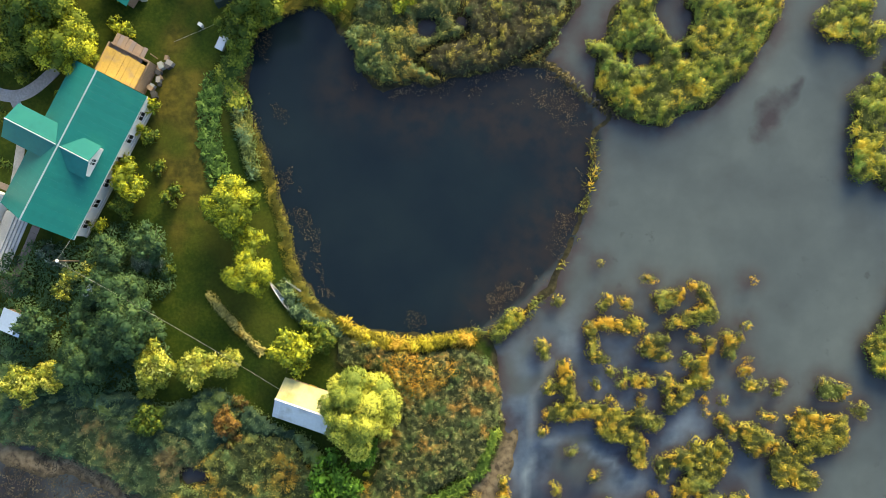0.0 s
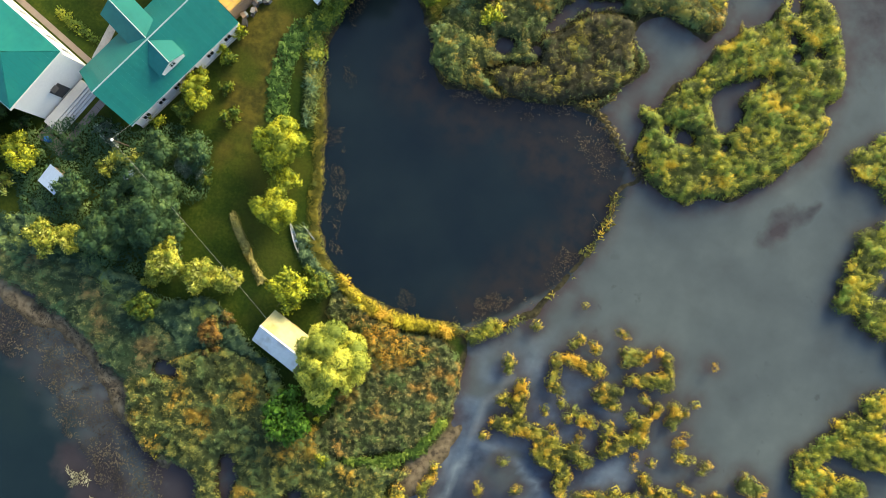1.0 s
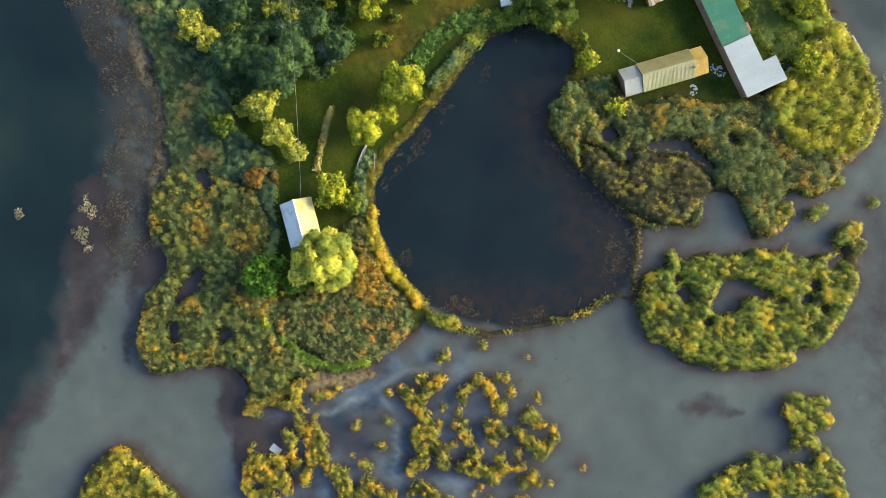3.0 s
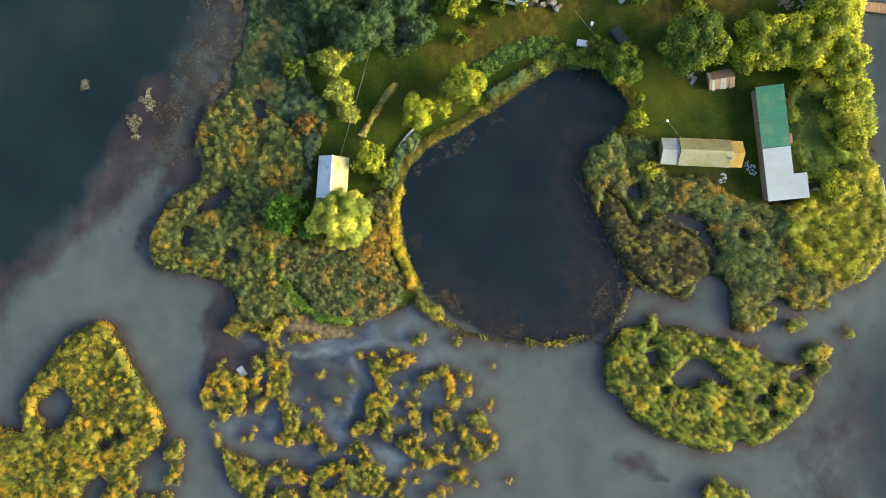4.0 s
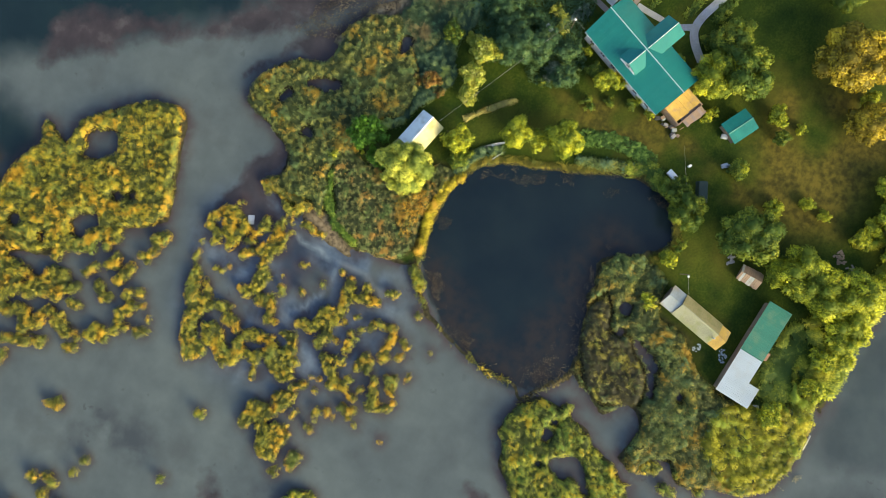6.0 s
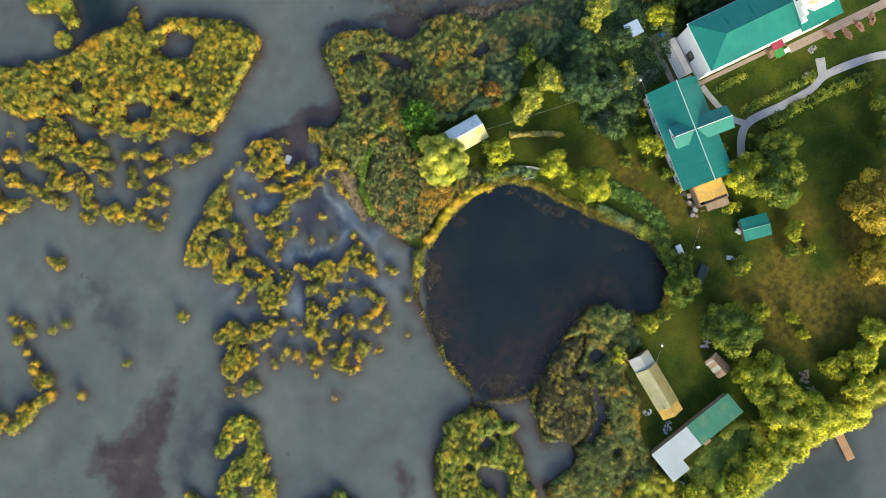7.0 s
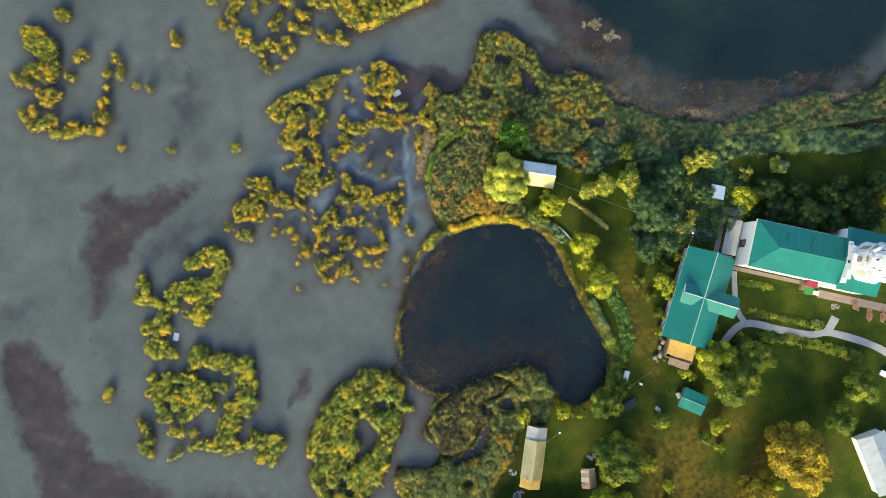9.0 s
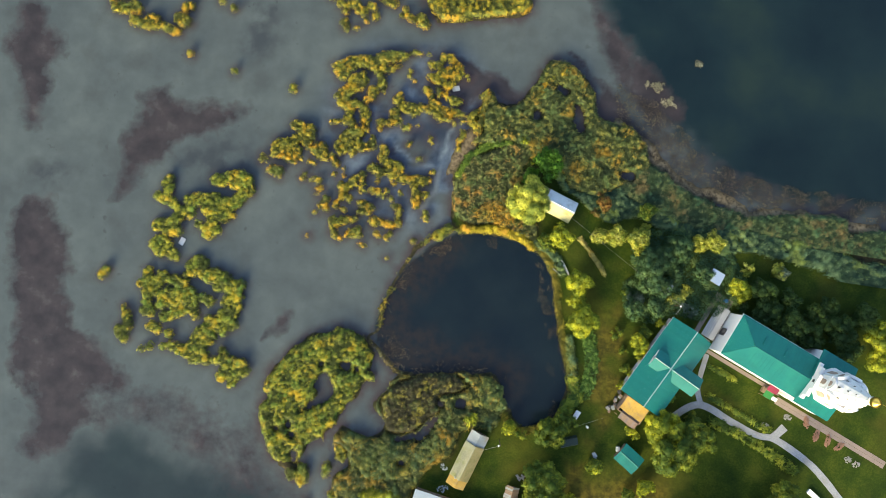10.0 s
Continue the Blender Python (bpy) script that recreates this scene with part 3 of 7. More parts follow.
TUFTS_E_d = [[(49.0, 21.1, 0.7), (50.8, 19.9, 0.8)], [(52.5, 18.7, 0.5)], [(60.3, 14.0, 0.6), (64.5, 15.4, 0.4)], [(53.7, 21.7, 0.9), (52.5, 21.1, 0.9), (54.3, 23.4, 0.9), (52.5, 23.4, 1.1), (51.3, 22.8, 0.8)], [(54.9, 25.2, 0.9), (56.1, 26.4, 0.9), (57.9, 26.3, 0.8), (59.7, 25.8, 0.7)], [(53.1, 25.8, 0.9), (51.9, 27.5, 0.8), (54.3, 27.5, 0.9)], [(49.6, 27.5, 0.5)], [(48.4, 25.2, 0.6), (47.8, 27.0, 0.8), (46.0, 27.0, 0.9), (44.2, 27.5, 1.1), (43.0, 28.4, 0.8), (44.8, 29.9, 0.9), (46.6, 28.7, 1.1), (47.8, 30.5, 0.8)], [(45.4, 31.4, 0.7)], [(64.5, 22.2, 0.7), (63.0, 22.8, 0.7)], [(60.3, 23.4, 0.6)], [(71.0, 19.3, 0.4)]]
TUFTS_E_e = [[(70.2, 20.4, 0.6), (69.8, 22.2, 0.7), (69.5, 23.4, 0.7)], [(71.4, 24.0, 0.6), (70.7, 25.1, 0.6), (69.8, 25.7, 0.6)], [(76.2, 11.9, 0.6), (76.9, 13.2, 0.5)], [(64.2, 26.7, 0.4)], [(65.9, 27.6, 0.2)], [(61.5, 26.3, 0.4)], [(42.4, -33.0, 0.5)], [(55.6, -34.7, 0.4)]]
TUFTS_E = TUFTS_E_a + TUFTS_E_b + TUFTS_E_c + TUFTS_E_d + TUFTS_E_e
TUFTS_FAR_a = [[(84.7, -54.4, 0.9), (85.3, -55.6, 0.7)], [(83.5, -55.0, 0.7), (82.9, -53.4, 0.6)], [(80.5, -55.5, 1.1), (79.2, -54.3, 1.1)], [(81.1, -56.8, 0.9), (77.4, -55.5, 1.1), (76.8, -56.4, 0.9)], [(78.0, -53.7, 0.7)], [(82.9, -56.2, 0.6)], [(73.8, -53.3, 0.7), (74.4, -53.6, 0.6)], [(81.0, -51.3, 0.7)], [(78.6, -50.7, 0.9), (77.4, -50.0, 0.8), (79.2, -48.9, 0.8), (80.4, -49.2, 0.6)], [(85.0, -47.7, 0.5), (84.7, -46.5, 0.5), (84.3, -45.3, 0.5)], [(82.8, -48.3, 0.6), (82.6, -47.1, 0.7)], [(83.4, -44.5, 0.7), (81.6, -44.7, 0.8), (80.4, -44.1, 0.7)], [(79.8, -45.6, 0.8), (78.6, -44.6, 0.8)], [(79.2, -42.2, 0.7), (77.4, -41.8, 0.7), (75.5, -41.7, 0.7), (74.0, -41.8, 0.6)]]
TUFTS_FAR_b = [[(76.1, -43.2, 0.6), (74.3, -43.1, 0.7)], [(72.3, -42.1, 0.6), (70.7, -41.5, 0.7), (69.5, -41.1, 0.6)], [(69.5, -44.3, 0.9), (67.7, -43.9, 0.8), (68.3, -43.3, 0.7)], [(68.3, -46.7, 0.8), (67.3, -47.1, 0.6)], [(66.9, -49.9, 0.6)], [(70.8, -57.4, 0.9), (72.0, -56.9, 0.5)], [(64.3, -55.5, 0.7)], [(66.1, -52.9, 0.7)], [(63.1, -53.2, 0.6), (63.8, -51.8, 0.5)], [(60.8, -49.2, 0.5)], [(58.0, -48.2, 0.4)], [(65.9, -36.9, 0.4)], [(51.2, -56.5, 0.6)]]
TUFTS_FAR = TUFTS_FAR_a + TUFTS_FAR_b
TUFTS_SW_a = [[(32.0, -81.0, 1.0), (33.9, -80.4, 1.1), (32.9, -79.0, 0.7)], [(30.5, -81.2, 0.6)], [(29.8, -78.5, 0.6), (29.6, -77.0, 1.0)], [(29.5, -79.7, 0.5)], [(32.1, -75.5, 1.3), (32.2, -72.7, 1.2)], [(34.7, -74.8, 1.3), (36.5, -73.4, 1.1), (34.8, -72.0, 1.1)], [(36.9, -76.5, 0.6)], [(39.7, -74.6, 0.6), (38.8, -73.1, 0.7)], [(32.0, -71.2, 0.9)], [(39.3, -71.5, 0.9), (38.4, -70.0, 1.0), (38.5, -68.1, 0.7), (40.4, -67.5, 1.0), (41.6, -67.7, 0.7)], [(39.4, -66.0, 0.9), (37.8, -65.4, 0.7), (36.5, -64.4, 0.6)], [(44.2, -70.5, 0.5), (43.8, -69.2, 0.5), (43.7, -67.6, 0.6), (43.3, -66.3, 0.6), (42.3, -65.3, 0.6)]]
TUFTS_SW_b = [[(34.8, -69.3, 1.0), (33.2, -68.7, 1.1), (32.6, -66.8, 1.2), (30.6, -66.7, 1.1), (30.0, -64.8, 1.0)], [(33.5, -64.8, 0.9), (31.8, -63.4, 0.7), (30.8, -61.9, 0.6)], [(34.1, -66.6, 0.7)], [(27.3, -67.4, 0.7), (24.9, -66.9, 1.0), (24.3, -65.1, 1.0), (23.7, -63.2, 0.9), (21.7, -63.0, 0.9), (20.3, -61.2, 1.0)], [(23.9, -62.0, 0.6)], [(22.1, -59.8, 0.6)], [(19.0, -59.4, 1.0), (20.4, -58.5, 0.6)], [(28.0, -61.1, 0.6), (27.0, -60.6, 0.5)], [(26.2, -59.9, 0.5)], [(24.9, -58.0, 0.7), (24.4, -56.8, 0.6)], [(23.3, -57.4, 0.5)], [(26.9, -55.4, 0.6), (25.3, -54.8, 0.7), (23.7, -54.2, 0.6)], [(28.8, -58.3, 0.5), (30.6, -56.9, 0.6), (30.1, -55.8, 0.5)]]
TUFTS_SW_c = [[(33.8, -61.3, 0.7), (33.8, -60.2, 0.5)], [(38.2, -62.2, 0.7), (38.3, -63.0, 0.5)], [(38.9, -60.4, 0.7), (36.7, -62.4, 0.5)], [(41.2, -59.1, 0.5), (40.7, -58.1, 0.5)], [(38.2, -59.2, 0.4)], [(38.9, -58.2, 0.4)], [(37.9, -57.2, 0.3)], [(37.7, -55.7, 0.6), (36.2, -55.8, 0.5), (36.0, -54.3, 0.5)], [(37.3, -53.9, 0.5)], [(35.1, -52.5, 0.6), (33.1, -52.7, 0.6)], [(33.8, -51.0, 0.5)], [(32.0, -53.2, 0.6), (31.1, -51.8, 0.7), (30.0, -51.4, 0.6)], [(28.9, -52.8, 0.6), (28.0, -52.8, 0.5)], [(27.4, -50.9, 0.5)], [(29.3, -49.7, 0.4)], [(33.7, -48.4, 0.7), (33.3, -47.6, 0.5)], [(31.0, -47.8, 0.3)], [(42.6, -63.7, 0.3), (41.6, -63.6, 0.4)], [(51.9, -70.4, 0.5)], [(52.6, -75.4, 0.5)]]
TUFTS_SW_d = [[(53.8, -74.3, 0.5)], [(49.4, -74.6, 0.6), (49.2, -75.8, 0.7)], [(50.3, -74.4, 0.5), (49.9, -72.2, 0.6), (49.0, -70.6, 0.6), (47.7, -69.6, 0.6), (46.7, -69.1, 0.5)], [(44.3, -74.1, 0.6), (45.8, -73.9, 0.6)], [(44.9, -72.4, 0.5)], [(45.3, -85.4, 1.1), (46.3, -84.1, 1.3), (48.1, -82.7, 1.3), (49.1, -80.0, 1.0), (50.5, -80.4, 1.0)], [(47.2, -78.4, 0.7), (45.8, -76.6, 0.6)], [(45.5, -77.9, 0.5)], [(42.8, -77.8, 0.6), (41.5, -77.1, 0.6), (41.7, -76.2, 0.5)], [(42.8, -81.5, 0.5)], [(43.2, -90.0, 1.0), (41.5, -88.6, 0.7), (40.8, -87.7, 0.6)], [(43.3, -88.0, 0.7)], [(44.8, -87.0, 0.7), (43.4, -85.6, 0.4)], [(40.7, -85.1, 0.5)]]
TUFTS_SW_e = [[(39.2, -91.7, 0.7), (38.7, -89.9, 0.6), (37.4, -88.4, 0.5), (36.9, -87.7, 0.4)], [(36.1, -84.3, 0.5), (35.3, -85.8, 0.5), (33.8, -86.0, 0.5)], [(31.3, -87.4, 0.6), (30.3, -87.4, 0.5)], [(27.6, -85.9, 1.0), (27.3, -83.6, 0.7), (27.1, -82.0, 0.7)], [(39.1, -80.0, 0.3)], [(25.8, -83.7, 0.9), (25.9, -81.8, 1.0), (27.7, -80.4, 0.7)], [(17.7, -52.2, 0.7), (17.2, -51.1, 0.7), (16.2, -50.6, 0.5)], [(20.1, -51.8, 0.6), (18.9, -51.5, 0.4)], [(21.1, -53.2, 0.4)], [(21.7, -51.9, 0.3)], [(51.4, -58.2, 0.4), (50.6, -56.6, 0.6)]]
TUFTS_SW = TUFTS_SW_a + TUFTS_SW_b + TUFTS_SW_c + TUFTS_SW_d + TUFTS_SW_e
TUFTS_N = [[(27.3, 47, 1), (27.3, 49.4, 1.1)], [(29.7, 48.5, 1.2)], [(25.7, 54, 0.7)], [(22.4, 45.8, 0.9), (22.6, 47.2, 0.6)], [(19.7, 43, 1.1), (19.7, 41.6, 1.2)], [(20.5, 51.4, 0.8)], [(18.9, 47.4, 0.9)], [(6.7, -6.3, 1), (4.7, -8.3, 0.8)], [(80.2, -62.4, 2.5), (77.7, -59.3, 2.3)], [(73.6, -66.6, 1.5)], [(81.4, -64, 1.4)], [(15.9, -85.6, 1.2), (14.6, -90.3, 2), (17, -93.1, 2.3)], [(19.5, -84.5, 1.6)]]
ISLAND_POOLS = [(21.5, 24.0, 1.0), (22.3, 24.1, 0.9), (29.9, 34.8, 0.6), (32.0, 38.3, 0.9), (31.1, 40.2, 0.8), (29.9, 44.1, 0.9), (34.5, 39.7, 0.7), (29.5, 45.5, 0.8), (19.3, 24.6, 0.7), (27.0, 24.6, 0.6)]
BROWN_BAY = [(79.0, 39.9), (67.0, 36.7), (55.1, 33.5), (45.9, 36.9), (37.9, 40.5), (31.5, 49.1), (23.6, 52.9), (40.0, 57.8), (45.7, 52.7), (56.6, 47.2), (66.8, 45.2), (74.1, 46.4)]
MURK_A = [(55.5, -50.6), (49.4, -51.5), (49.4, -44.0), (46.9, -40.6), (51.1, -39.4), (54.4, -40.7), (54.6, -45.7)]
MURK_B = [(66.5, -11.5), (64.7, -16.1), (60.1, -18.1), (55.4, -20.1), (50.0, -17.8), (48.8, -14.3), (48.5, -8.8), (53.7, -9.8), (60.2, -11.3)]
MURK_C = [(96.5, -6.8), (89.8, -8.5), (86.5, -7.8), (90.3, -4.1), (95.3, -3.9)]
MURK_D = [(50.9, -52.5), (48.9, -47.6), (47.4, -42.4), (48.7, -39.7), (51.8, -38.9), (54.6, -41.4), (53.9, -46.8)]
WEED_J = [(-31.1, -35.6), (-25.1, -33.9), (-22.2, -35.5), (-23.7, -41.8), (-18.6, -45.9), (-14.2, -48.8), (-15.9, -50.0), (-21.7, -45.6), (-27.5, -41.2)]
WEED_I = [(-41.4, -41.8), (-36.1, -35.0), (-31.0, -40.2), (-28.0, -41.8), (-28.1, -46.6), (-27.4, -50.6), (-31.5, -50.3), (-35.4, -45.0)]
RIM_EAST = [(18.5, 17.5), (16, 14.4), (16.2, 11.1), (14.9, 6.4), (13.5, 2.4), (11.7, -0.9), (10.1, -3.7), (8.1, -6), (4.7, -7.8), (1.4, -8.9)]
RIM_NORTH = [(7.1, 24.6), (10.2, 24), (12.8, 21.9), (14.8, 20.2), (16.8, 18.5), (18.5, 17.5)]
RIM_SOUTH = [(1.4, -8.8), (-0.6, -9), (-4.6, -9.6), (-8, -9.3), (-10.6, -8.9), (-13.3, -7.3)]
MOUND = [(-14, -8.4), (-10.6, -9.3), (-8, -9.7), (-4.6, -10.4), (-0.6, -9.7), (2.1, -10.1), (4, -12.2), (5.2, -15.5), (4.4, -19.5), (2.4, -23.1), (-0.6, -25.5), (-4.6, -27.6), (-6.9, -28.4), (-9.8, -27.9), (-9.9, -25.7), (-8.5, -22.5), (-7.9, -17.6), (-10.6, -24.2), (-7.9, -19.5), (-7.9, -14.9), (-11.3, -11.9), (-14, -11.6)]
MOUND_EDGE = [(-5.5, -28), (-2.8, -27.7), (0.3, -26.2), (3, -23.3), (4.2, -20)]
NORTH_REEDS = [(-10, 22.3), (-12.2, 27.1), (-10.8, 32.3), (-4.8, 33.5), (-3, 38.7), (2, 43.6), (3.9, 48.8), (4.8, 54), (1.6, 58.8), (0.3, 63.4), (4.9, 64.5), (10.6, 63.9), (15.8, 61.3), (18.3, 57.1), (19.2, 52.5), (20.2, 48), (17.9, 45.5), (18.5, 41.9), (21.1, 40.8), (21.3, 38.5), (19.5, 37.5), (16, 38.6), (12, 37.4), (11.2, 34.2), (14.1, 31.6), (12.3, 28.2), (10.7, 24.8), (5.6, 23.3), (-0.9, 22.1), (-6.6, 21.3)]
EAST_FRINGE = [(-0.4, 60.8), (-6.3, 60.5), (-10.7, 61.9), (-13.3, 63.1), (-19.1, 68.9), (-28.8, 68.8), (-19.1, 67), (-12.3, 64.3), (-5.5, 63.9), (1.7, 63.7), (0.8, 59.7), (-7.6, 58)]
TIP = [(-22.5, -37), (-21.8, -41.8), (-16.9, -45.9), (-13, -47.2), (-10.3, -45.5), (-8.5, -41.3), (-6.1, -37.3), (-2.6, -35.7), (1.1, -37.6), (2.2, -34), (0.7, -29.7), (3.3, -26.8), (-1.5, -27.6), (-6.1, -28.9), (-10.2, -26.5), (-15.8, -25.5), (-19.5, -21.2), (-25.7, -20.4), (-30.1, -22.9), (-33.1, -27), (-35.3, -28.6), (-33.1, -33.1), (-30.4, -35.4), (-26.7, -36)]
BANK = [(-35.3, -28.6), (-39.2, -26.8), (-44.4, -23.9), (-52, -21.4), (-59.3, -20.7), (-68.6, -22.6), (-78.1, -22.9), (-86.3, -21.8), (-150, -50), (-150, -38), (-87.4, -13.8), (-79.1, -16), (-69.4, -16.9), (-59.7, -17.8), (-49.1, -16.7), (-40.5, -18.4), (-34, -21.1), (-30.2, -22.3), (-33.2, -26.4)]
MUD_BAR = [(1.9, -28.1), (2.5, -24.7), (5.6, -21.4), (7.6, -20.5), (5, -24.8), (3.4, -29.6)]
SAND_BANK = [(-27.2, -36.2), (-33.5, -32.1), (-37.4, -29.2), (-41.1, -26.6), (-44.2, -25.1), (-46.8, -23.9), (-49.2, -24.1), (-52.2, -23.5), (-55.0, -21.7), (-57.8, -20.8), (-60.9, -21.3), (-63.9, -22.1), (-67.6, -22.0), (-71.7, -22.3), (-77.6, -22.1), (-84.5, -21.5)]
DRIVE = [(-48.2, 23.4), (-50.7, 21.2), (-52.9, 20.2), (-55.6, 20.6), (-60.4, 22.7), (-65.9, 24.5), (-69.8, 24.8), (-76.6, 28.1), (-80.5, 31.0), (-84.6, 34.9), (-90.9, 41.7), (-100.7, 53.0)]
DRIVE_B = [(-53.2, 19.6), (-52.3, 17.1), (-52.5, 13.5), (-53.1, 9.4)]
CHURCH_WALK = [(-72, 16.5), (-77, 18.5), (-84.6, 22), (-93.1, 25.3), (-120, 20)]
VEG_STRIP = [(-28.7, 21.8), (-29.6, 18.1), (-29.3, 14), (-28.3, 10.2)]
VEG_STRIP_B = [(-27.1, 21.4), (-26, 18), (-24.9, 14), (-24.1, 10.6)]
DRY_HEDGE = [(-29.4, -3.9), (-27.5, -6), (-25.5, -8.3), (-23.1, -10.4)]
DRY_MEADOW = [(-30.4, 39.4), (-37.2, 38.2), (-49.3, 38.6), (-52.4, 44), (-60.2, 55.6), (-52.8, 68.6), (-42.5, 59.4), (-30.6, 56.6), (-26.1, 49.3)]
YARD_TRACK = [(-27.9, 30.7), (-32.4, 28.2), (-34.1, 21.7), (-34.5, 14.5), (-33.3, 7.6), (-31.5, 4.1), (-30.9, 29.8), (-29.6, 36.5), (-30.7, 43.3), (-34, 46.2)]
POND_SHOAL = [(-11.4, 21.3), (-6, 20.3), (-0.6, 20.9), (3.4, 19.6), (7.5, 19.9), (11.5, 18.5), (14.8, 15.1), (15.1, 10.4), (13.4, 5.1), (10.1, -0.2), (5.4, -4.9)]
LAKE_DEEP = [(17.7, -116.2), (2.9, -97.9), (-4.2, -85.0), (-8.1, -79.5), (-11.7, -74.0), (-17.3, -65.7), (-20.9, -58.3), (-25.6, -52.9), (-30.7, -47.6), (-35.5, -40.7), (-39.6, -36.8), (-53, -26.4), (-67.6, -25.2), (-85.4, -24.4), (-160, -58), (-600, -120), (-600, -900), (-30, -900)]
BAY_DEEP = [(83.4, 65.1), (79.5, 58.3), (75.1, 47.8), (66.8, 45.2), (56.6, 47.2), (47.3, 50.5), (31.7, 53.3), (28.2, 56.7), (24.2, 61.9), (18.7, 67.0), (14.6, 72.2), (10.3, 81.0), (33.2, 91.3), (53.5, 65.5)]
WEED_A = [(75.2, -26.3), (72.5, -28.6), (69.5, -29.7), (68.4, -26.8), (63.3, -26.3), (56.6, -27.3), (51.8, -28.7), (50.4, -27.7), (53.8, -25.3), (56.4, -22.4), (59.0, -19.5), (61.4, -18.5), (63.9, -18.8), (66.1, -17.2), (67.9, -12.5), (72.6, -10.6), (73.8, -6.7), (77.6, -3.6), (76.8, -9.9), (77.7, -14.8), (75.9, -19.4), (75.3, -23.2)]
WEED_B = [(98.2, 1.5), (91.7, -1.4), (88.5, 2.5), (86.6, 6.5), (84.3, 12.4), (84.1, 17.3), (82.1, 21.9), (81.4, 25.5), (76.8, 27.2), (71.9, 30.1), (68.2, 33.8), (68.9, 37.0), (74.1, 39.1), (74.5, 44.0), (80.6, 52.4), (85.0, 55.6), (88.1, 52.4), (86.7, 46.0), (90.2, 40.5), (94.3, 35.0), (94.7, 25.2), (97.8, 18.2), (97.2, 10.7), (99.3, 6.0)]
WEED_C = [(-15.6, -80.1), (-17.4, -74.5), (-18.7, -68.8), (-20.2, -61.1), (-23.9, -56.6), (-27.9, -53.1), (-29.3, -47.4), (-27.7, -42.5), (-25.6, -45.2), (-23.4, -49.9), (-20.7, -54.4), (-17.5, -59.0), (-15.1, -65.5), (-13.5, -71.2), (-9.1, -73.7), (-6.2, -79.3), (-2.8, -84.8), (-10.4, -85.5)]
WEED_D = [(104.7, -43.2), (99.1, -44.0), (98.2, -38.5), (94.1, -37.2), (93.5, -33.6), (95.3, -29.5), (94.7, -25.9), (95.9, -21.9), (95.8, -17.6), (97.3, -15.5), (100.2, -17.5), (100.7, -23.7), (104.8, -29.3), (107.1, -35.3), (105.1, -38.1)]
WEED_E = [(34.6, 14.7), (36, 17.7), (38.7, 21), (41, 22.3), (40.6, 20.3), (37.9, 16.7), (35.9, 13.7)]
WEED_G = [(-25.7, -44.2), (-31.9, -43.3), (-38.8, -37.6), (-45.4, -33.5), (-54.3, -30.3), (-66.6, -28), (-85.5, -27.3), (-86.2, -22.2), (-68.5, -23.1), (-54.3, -22.4), (-44.4, -24.5), (-35, -30.3), (-28.2, -35.4)]
WEED_H = [(-23.9, 73.2), (-16.7, 68.5), (-10.3, 66.7), (-4.1, 67.1), (4.5, 66.7), (7.9, 72.3), (-2.8, 88.6)]
BANK_STRIP = [(-20.5, -3), (-19.1, -5.3), (-16.7, -7.1), (-14, -8.1)]
GOLD_REEDS = [(5.3, 49.5), (2.3, 56.1), (0.4, 64.7), (11.1, 64.2), (16.3, 61.7), (18.5, 57), (17.2, 52.7), (14.2, 49), (9.6, 47.3)]
RUSSET_REEDS = [(-4.5, 24.0), (-1.2, 26.3), (1.0, 26.9), (0.3, 29.7), (2.3, 31.6), (5.7, 34.9), (9.6, 36.7), (12.0, 34.1), (12.9, 29.8), (10.7, 25.9), (6.5, 23.3), (1.7, 22.5), (-2.2, 22.4)]
GOLD_CORNER = [[(-15.8, -45.8, 1.0), (-13.9, -44.5, 1.1), (-11.8, -43.1, 1.0), (-10.2, -40.2, 1.1), (-8.9, -37.7, 0.8)], [(-21.1, -41.0, 0.7), (-21.3, -39.3, 0.6)], [(-28.7, -35.9, 0.6), (-29.3, -34.2, 0.8), (-28.7, -32.7, 0.8), (-26.5, -33.5, 0.6)], [(0.3, -37.9, 0.7), (0.9, -36.3, 1.0), (1.3, -33.4, 1.0), (1.8, -30.6, 1.1), (3.6, -31.4, 0.7)]]
GREY_REEDS = [(-3, 33.4), (-1.6, 38.6), (2.9, 43.5), (11.4, 47.5), (16.6, 45.2), (19.8, 40.9), (20.9, 38.1), (15.9, 37.9), (10.6, 38.4), (4.2, 37.6)]
INK_POOL = [(10.9, -27.9)]
WISP_A = [(6.9, -30.0), (7.8, -27.9), (8.2, -25.5), (8.7, -23.1), (8.8, -20.8), (8.8, -19.1), (8.8, -16.8), (9.7, -14.3), (11.0, -11.9)]
WISP_B = [(9.3, -20.4), (14.2, -21.3), (18.5, -24), (21, -26.1)]
WEED_F = [(6.9, -45.2), (2.5, -43.8), (-1.9, -42.3), (-6.5, -39.4), (-3.8, -36.0), (0.4, -38.6), (3.8, -35.1), (5.4, -32.2), (8.8, -35.6), (7.4, -39.3), (6.1, -41.8), (8.7, -43.8)]
THICKET = [(-56.8, -9), (-52.7, -11.7), (-46.5, -15), (-41, -15), (-34.2, -17), (-28.8, -15), (-24.7, -17), (-22, -18.6), (-16.6, -21.6), (-13.9, -24.2), (-11.3, -27.6), (-15.8, -25.5), (-19.5, -21.2), (-25.7, -20.4), (-30.1, -22.9), (-34, -21.1), (-40.5, -18.4), (-49.1, -16.7), (-59.7, -17.8), (-69.4, -16.9), (-87.4, -13.8), (-88.1, -9.1), (-70.1, -12.2), (-59.3, -12.9), (-51.1, -11.6)]
